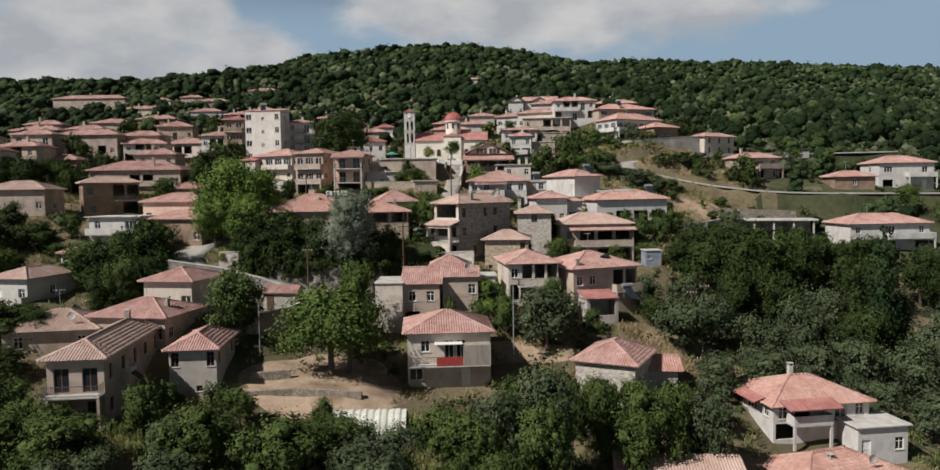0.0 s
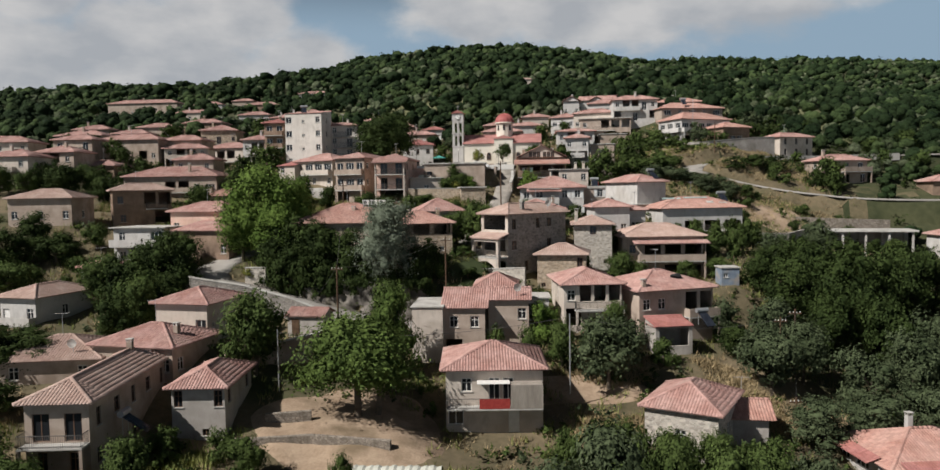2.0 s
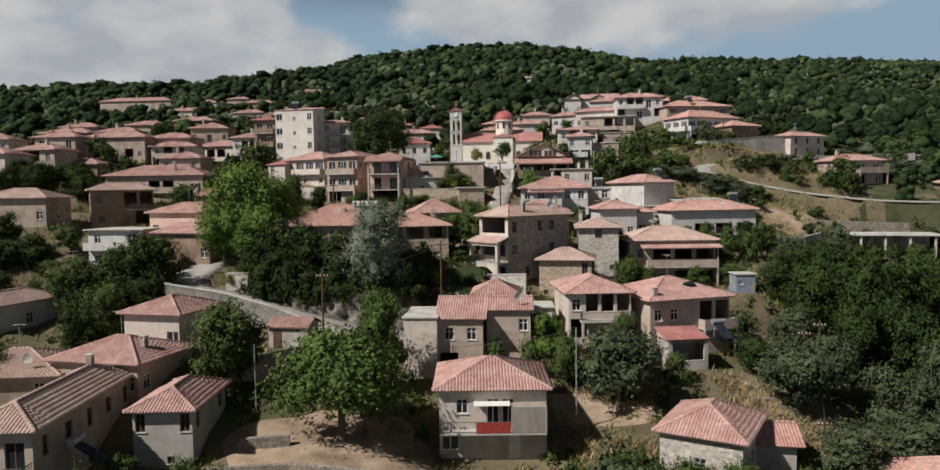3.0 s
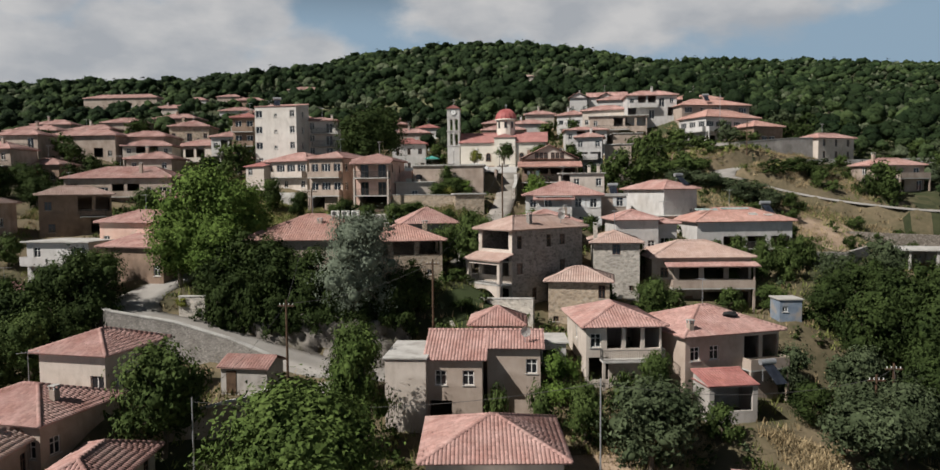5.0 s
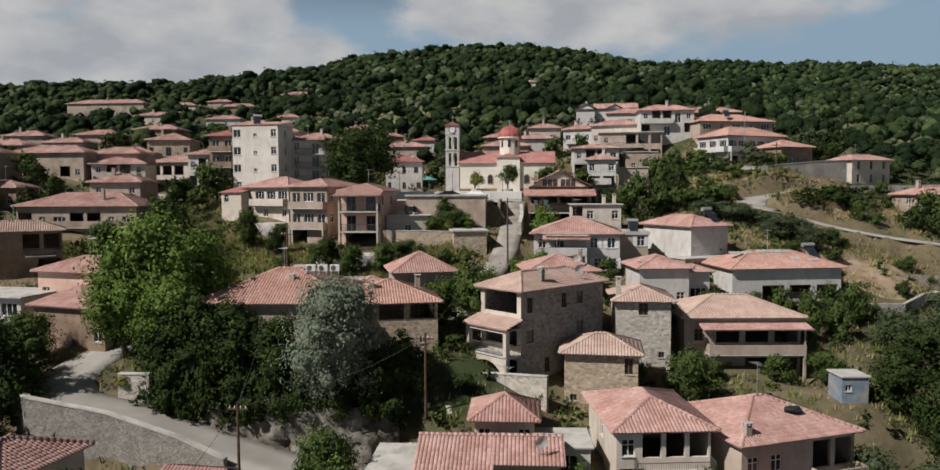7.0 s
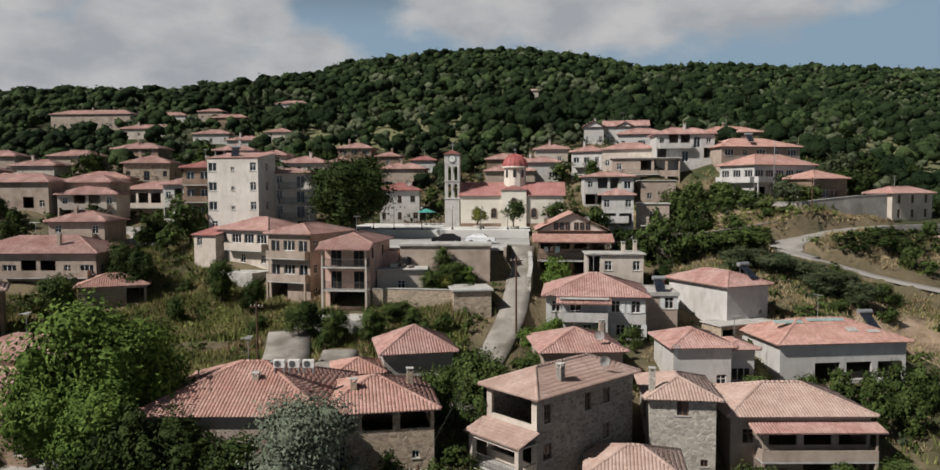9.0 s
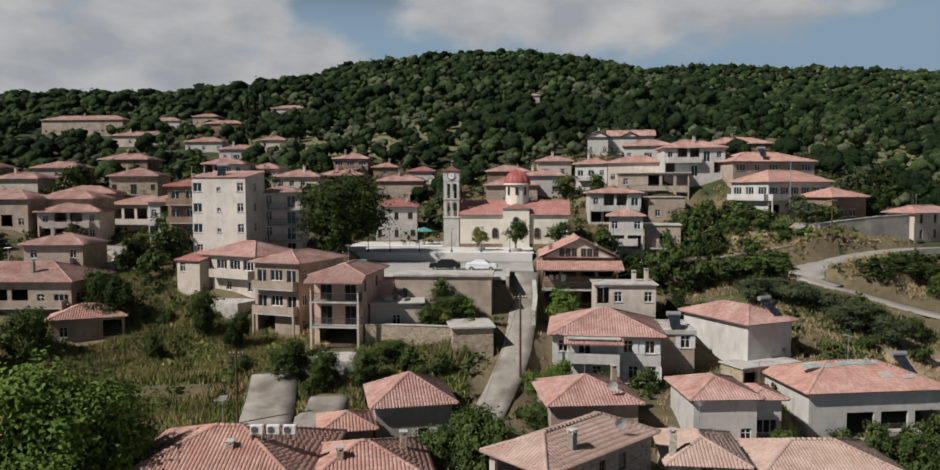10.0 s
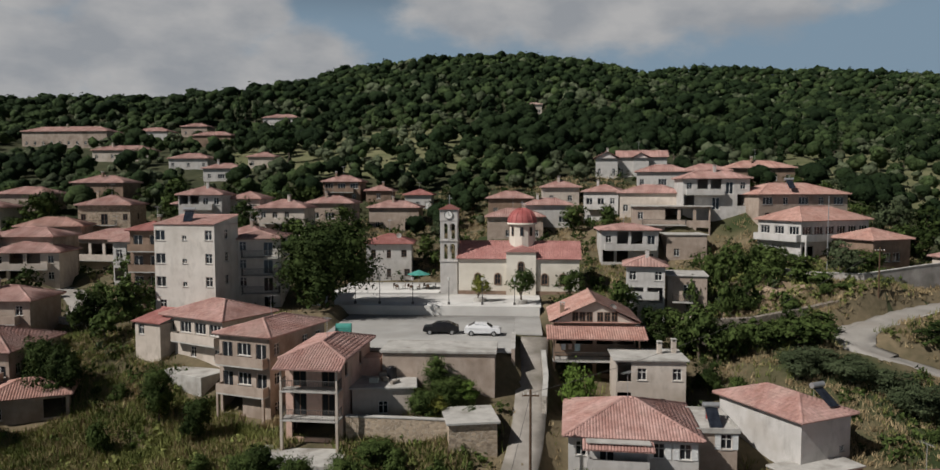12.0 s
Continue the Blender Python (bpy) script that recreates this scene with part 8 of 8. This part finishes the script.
def lamp_post(x, y, z):
    ob = thing("lamp_post", "slim dark lamp post on the church forecourt", "lamp post", pose(x, y, z), group="lamp posts of the forecourt")
    bm = bmesh.new()
    tube(bm, (0, 0, 0), (0, 0, 3.3), 0.06, 0.04, n=8)
    part("pole", bm, IRON, ob)
    part("base", boxed(-0.16, -0.16, 0, 0.16, 0.16, 0.35, 0.03), IRON, ob)
    bm = bmesh.new()
    bmesh.ops.create_cone(bm, cap_ends=True, segments=8, radius1=0.12, radius2=0.20, depth=0.4, matrix=Matrix.Translation((0, 0, 3.5)))
    part("lantern", bm, FRAMEWHITE, ob)


for x in (-27.0, -23.6, -19.0, -14.0, -9.4, -5.0):
    lamp_post(x, 175.6, 46.79)


def planter(x, y, z, r):
    ob = thing("planter", "round stone planter ring round a young tree", "planter", pose(x, y, z), group="planters of the forecourt")
    bm = bmesh.new()
    bmesh.ops.create_cone(bm, cap_ends=True, segments=18, radius1=r, radius2=r * 0.94, depth=0.45, matrix=Matrix.Translation((0, 0, 0.225)))
    part("rim", bm, CONCRETE, ob)


planter(-9.9, 178.5, 46.8, 1.0)
planter(-4.1, 176.9, 46.8, 1.0)


def water_tank(x, y, z, mat, label):
    ob = thing("water_tank", label, "water tank", pose(x, y, z), group="tanks on the flat roofs")
    bm = bmesh.new()
    tube(bm, (0, 0, 0), (0, 0, 1.1), 0.55, 0.53, n=16)
    part("drum", bm, mat, ob)
    bm = bmesh.new()
    tube(bm, (0, 0, 1.102), (0, 0, 1.2), 0.3, 0.25, n=12)
    part("lid", bm, mat, ob)


water_tank(13.6, 145.0, 41.2, RED, "red plastic water tank on a flat roof")
water_tank(-17.2, 148.6, 43.6, DARKPAINT, "black plastic water tank on a flat roof")
for dx, dy, sx, sy, sz in ((0.0, 0.0, 0.9, 0.5, 0.5), (1.3, 0.5, 0.6, 0.6, 0.4), (2.4, -0.4, 1.1, 0.4, 0.3), (0.7, 1.6, 0.8, 0.7, 0.6)):
    crate = thing("crate", "worn pale crate lying on the flat roof", "crate", pose(-19.0 + dx, 146.4 + dy, 43.602, 0, 0, 25 * dx), group="clutter on the annex roof")
    part("side", boxed(0, 0, 0, sx, sy, sz, 0.02), PLANKS if dx else NET, crate)


def cafe_set(x, y, z):
    ob = thing("cafe_table", "round white cafe table under the parasol", "table", pose(x, y, z), group="cafe furniture")
    bm = bmesh.new()
    tube(bm, (0, 0, 0.70), (0, 0, 0.74), 0.45, n=16)
    part("tabletop", bm, FRAMEWHITE, ob)
    bm = bmesh.new()
    tube(bm, (0, 0, 0), (0, 0, 0.698), 0.04, n=8)
    part("leg", bm, IRON, ob)
    for k in range(3):
        a = k * 2.1 + 0.4
        ch = thing("cafe_chair", "dark cafe chair beside the table", "chair", pose(x + 0.85 * math.cos(a), y + 0.85 * math.sin(a), z, 0, 0, math.degrees(a) - 90), group="cafe furniture")
        part("seat", boxed(-0.22, -0.22, 0.43, 0.22, 0.22, 0.47, 0.01), WOOD, ch)
        part("backrest", boxed(-0.22, 0.19, 0.472, 0.22, 0.22, 0.88, 0.01), WOOD, ch)
        for lx in (-0.19, 0.19):
            for ly in (-0.19, 0.19):
                part("leg", boxed(lx - 0.02, ly - 0.02, 0, lx + 0.02, ly + 0.02, 0.428), WOOD, ch)


for x, y in ((-21.0, 189.6), (-18.6, 190.6), (-23.4, 190.4)):
    cafe_set(x, y, 46.8)


def hut_by_road():
    ob = thing("shed", "small rendered shed with a red tiled gable roof beside the road", "shed", pose(-26.3, 91.2, 25.0, 0, 0, -6))
    part("wall", boxed(0, 0, -1.5, 4.2, 3.2, 2.2), WALL["grey"], ob)
    lean_roof(ob, Matrix(), -0.25, 4.45, -0.3, 1.62, 2.25, 3.0, "red")
    lean_roof(ob, pose(4.2, 3.2, 0, 0, 0, 180), -0.25, 4.45, -0.3, 1.62, 2.25, 3.0, "red")
    bm = bmesh.new()
    for x in (0.0, 4.2):
        bm.faces.new([bm.verts.new(p) for p in ((x, 0, 2.2), (x, 3.2, 2.2), (x, 1.6, 2.88))])
    part("gable", bm, WALL["grey"], ob)
    part("door", boxed(0.5, -0.05, 0, 1.4, -0.004, 1.9), WOOD, ob)


hut_by_road()


def ac_unit(m, label="white air conditioning unit with a round fan grille"):
    ob = thing("air_conditioner", label, "air conditioner", m, group="air conditioners")
    part("casing", boxed(-0.45, -0.17, 0.12, 0.45, 0.17, 0.75, 0.02), FRAMEWHITE, ob)
    for x in (-0.36, 0.36):
        part("foot", boxed(x - 0.04, -0.17, -0.3, x + 0.04, 0.17, 0.118), METAL, ob)
    bm = bmesh.new()
    tube(bm, (-0.12, -0.19, 0.44), (-0.12, -0.172, 0.44), 0.25, n=18)
    grille = part("fan_grille", bm, IRON, ob)
    for k in range(4):
        part("grille_bar", boxed(-0.36, -0.205, 0.27 + k * 0.11, 0.12, -0.192, 0.29 + k * 0.11), METAL, grille)


for k in range(3):
    ac_unit(big[1] @ Matrix.Translation((9.2 + 1.15 * k, 4.4, big[4] + 0.40 * 4.9 + 0.3)))


def concrete_pad(m, x0, y0, x1, y1, deep, label):
    ob = thing("concrete_pad", label, "platform", m, kind="structure")
    part("slab", boxed(x0, y0, -deep, x1, y1, 0.0, 0.04), CONCRETE, ob)


concrete_pad(pose(-26.7, 142.3, 38.62, 0, 0, -3), -1.6, -4.4, 6.8, 0.3, 3.2, "cracked concrete platform before the stacked balconies")
concrete_pad(pose(-47.8, 161.2, 42.05, 0, 0, -26), 4.6, -3.4, 11.4, 0.3, 3.0, "pale concrete terrace below the glazed gallery")


def washing_line(m, length, clothes):
    """Clothes pegged to a line along x."""
    ob = thing("washing_line", "washing line hung with a few clothes", "washing line", m, group="washing lines")
    bm = bmesh.new()
    tube(bm, (0, 0, 0), (length, 0, 0), 0.008, n=4)
    part("line", bm, FRAMEWHITE, ob)
    for x, w, h, mat in clothes:
        bm = bmesh.new()
        bmesh.ops.create_grid(bm, x_segments=6, y_segments=5, size=0.5, matrix=Matrix.Translation((x + w / 2, 0, -h / 2)) @ pose(0, 0, 0, 90) @ Matrix.Diagonal((w, h, 1, 1)))
        for v in bm.verts:
            v.co.y += 0.05 * math.sin(v.co.x * 9) * (-v.co.z) / h
        part("cloth", bm, mat, ob)


washing_line(tavern[1] @ Matrix.Translation((0.4, -2.05, 4.6)), 3.4, ((0.3, 0.5, 0.7, FRAMEWHITE), (1.1, 0.4, 0.6, WALL["pink"]), (1.8, 0.6, 0.8, SHEET)))
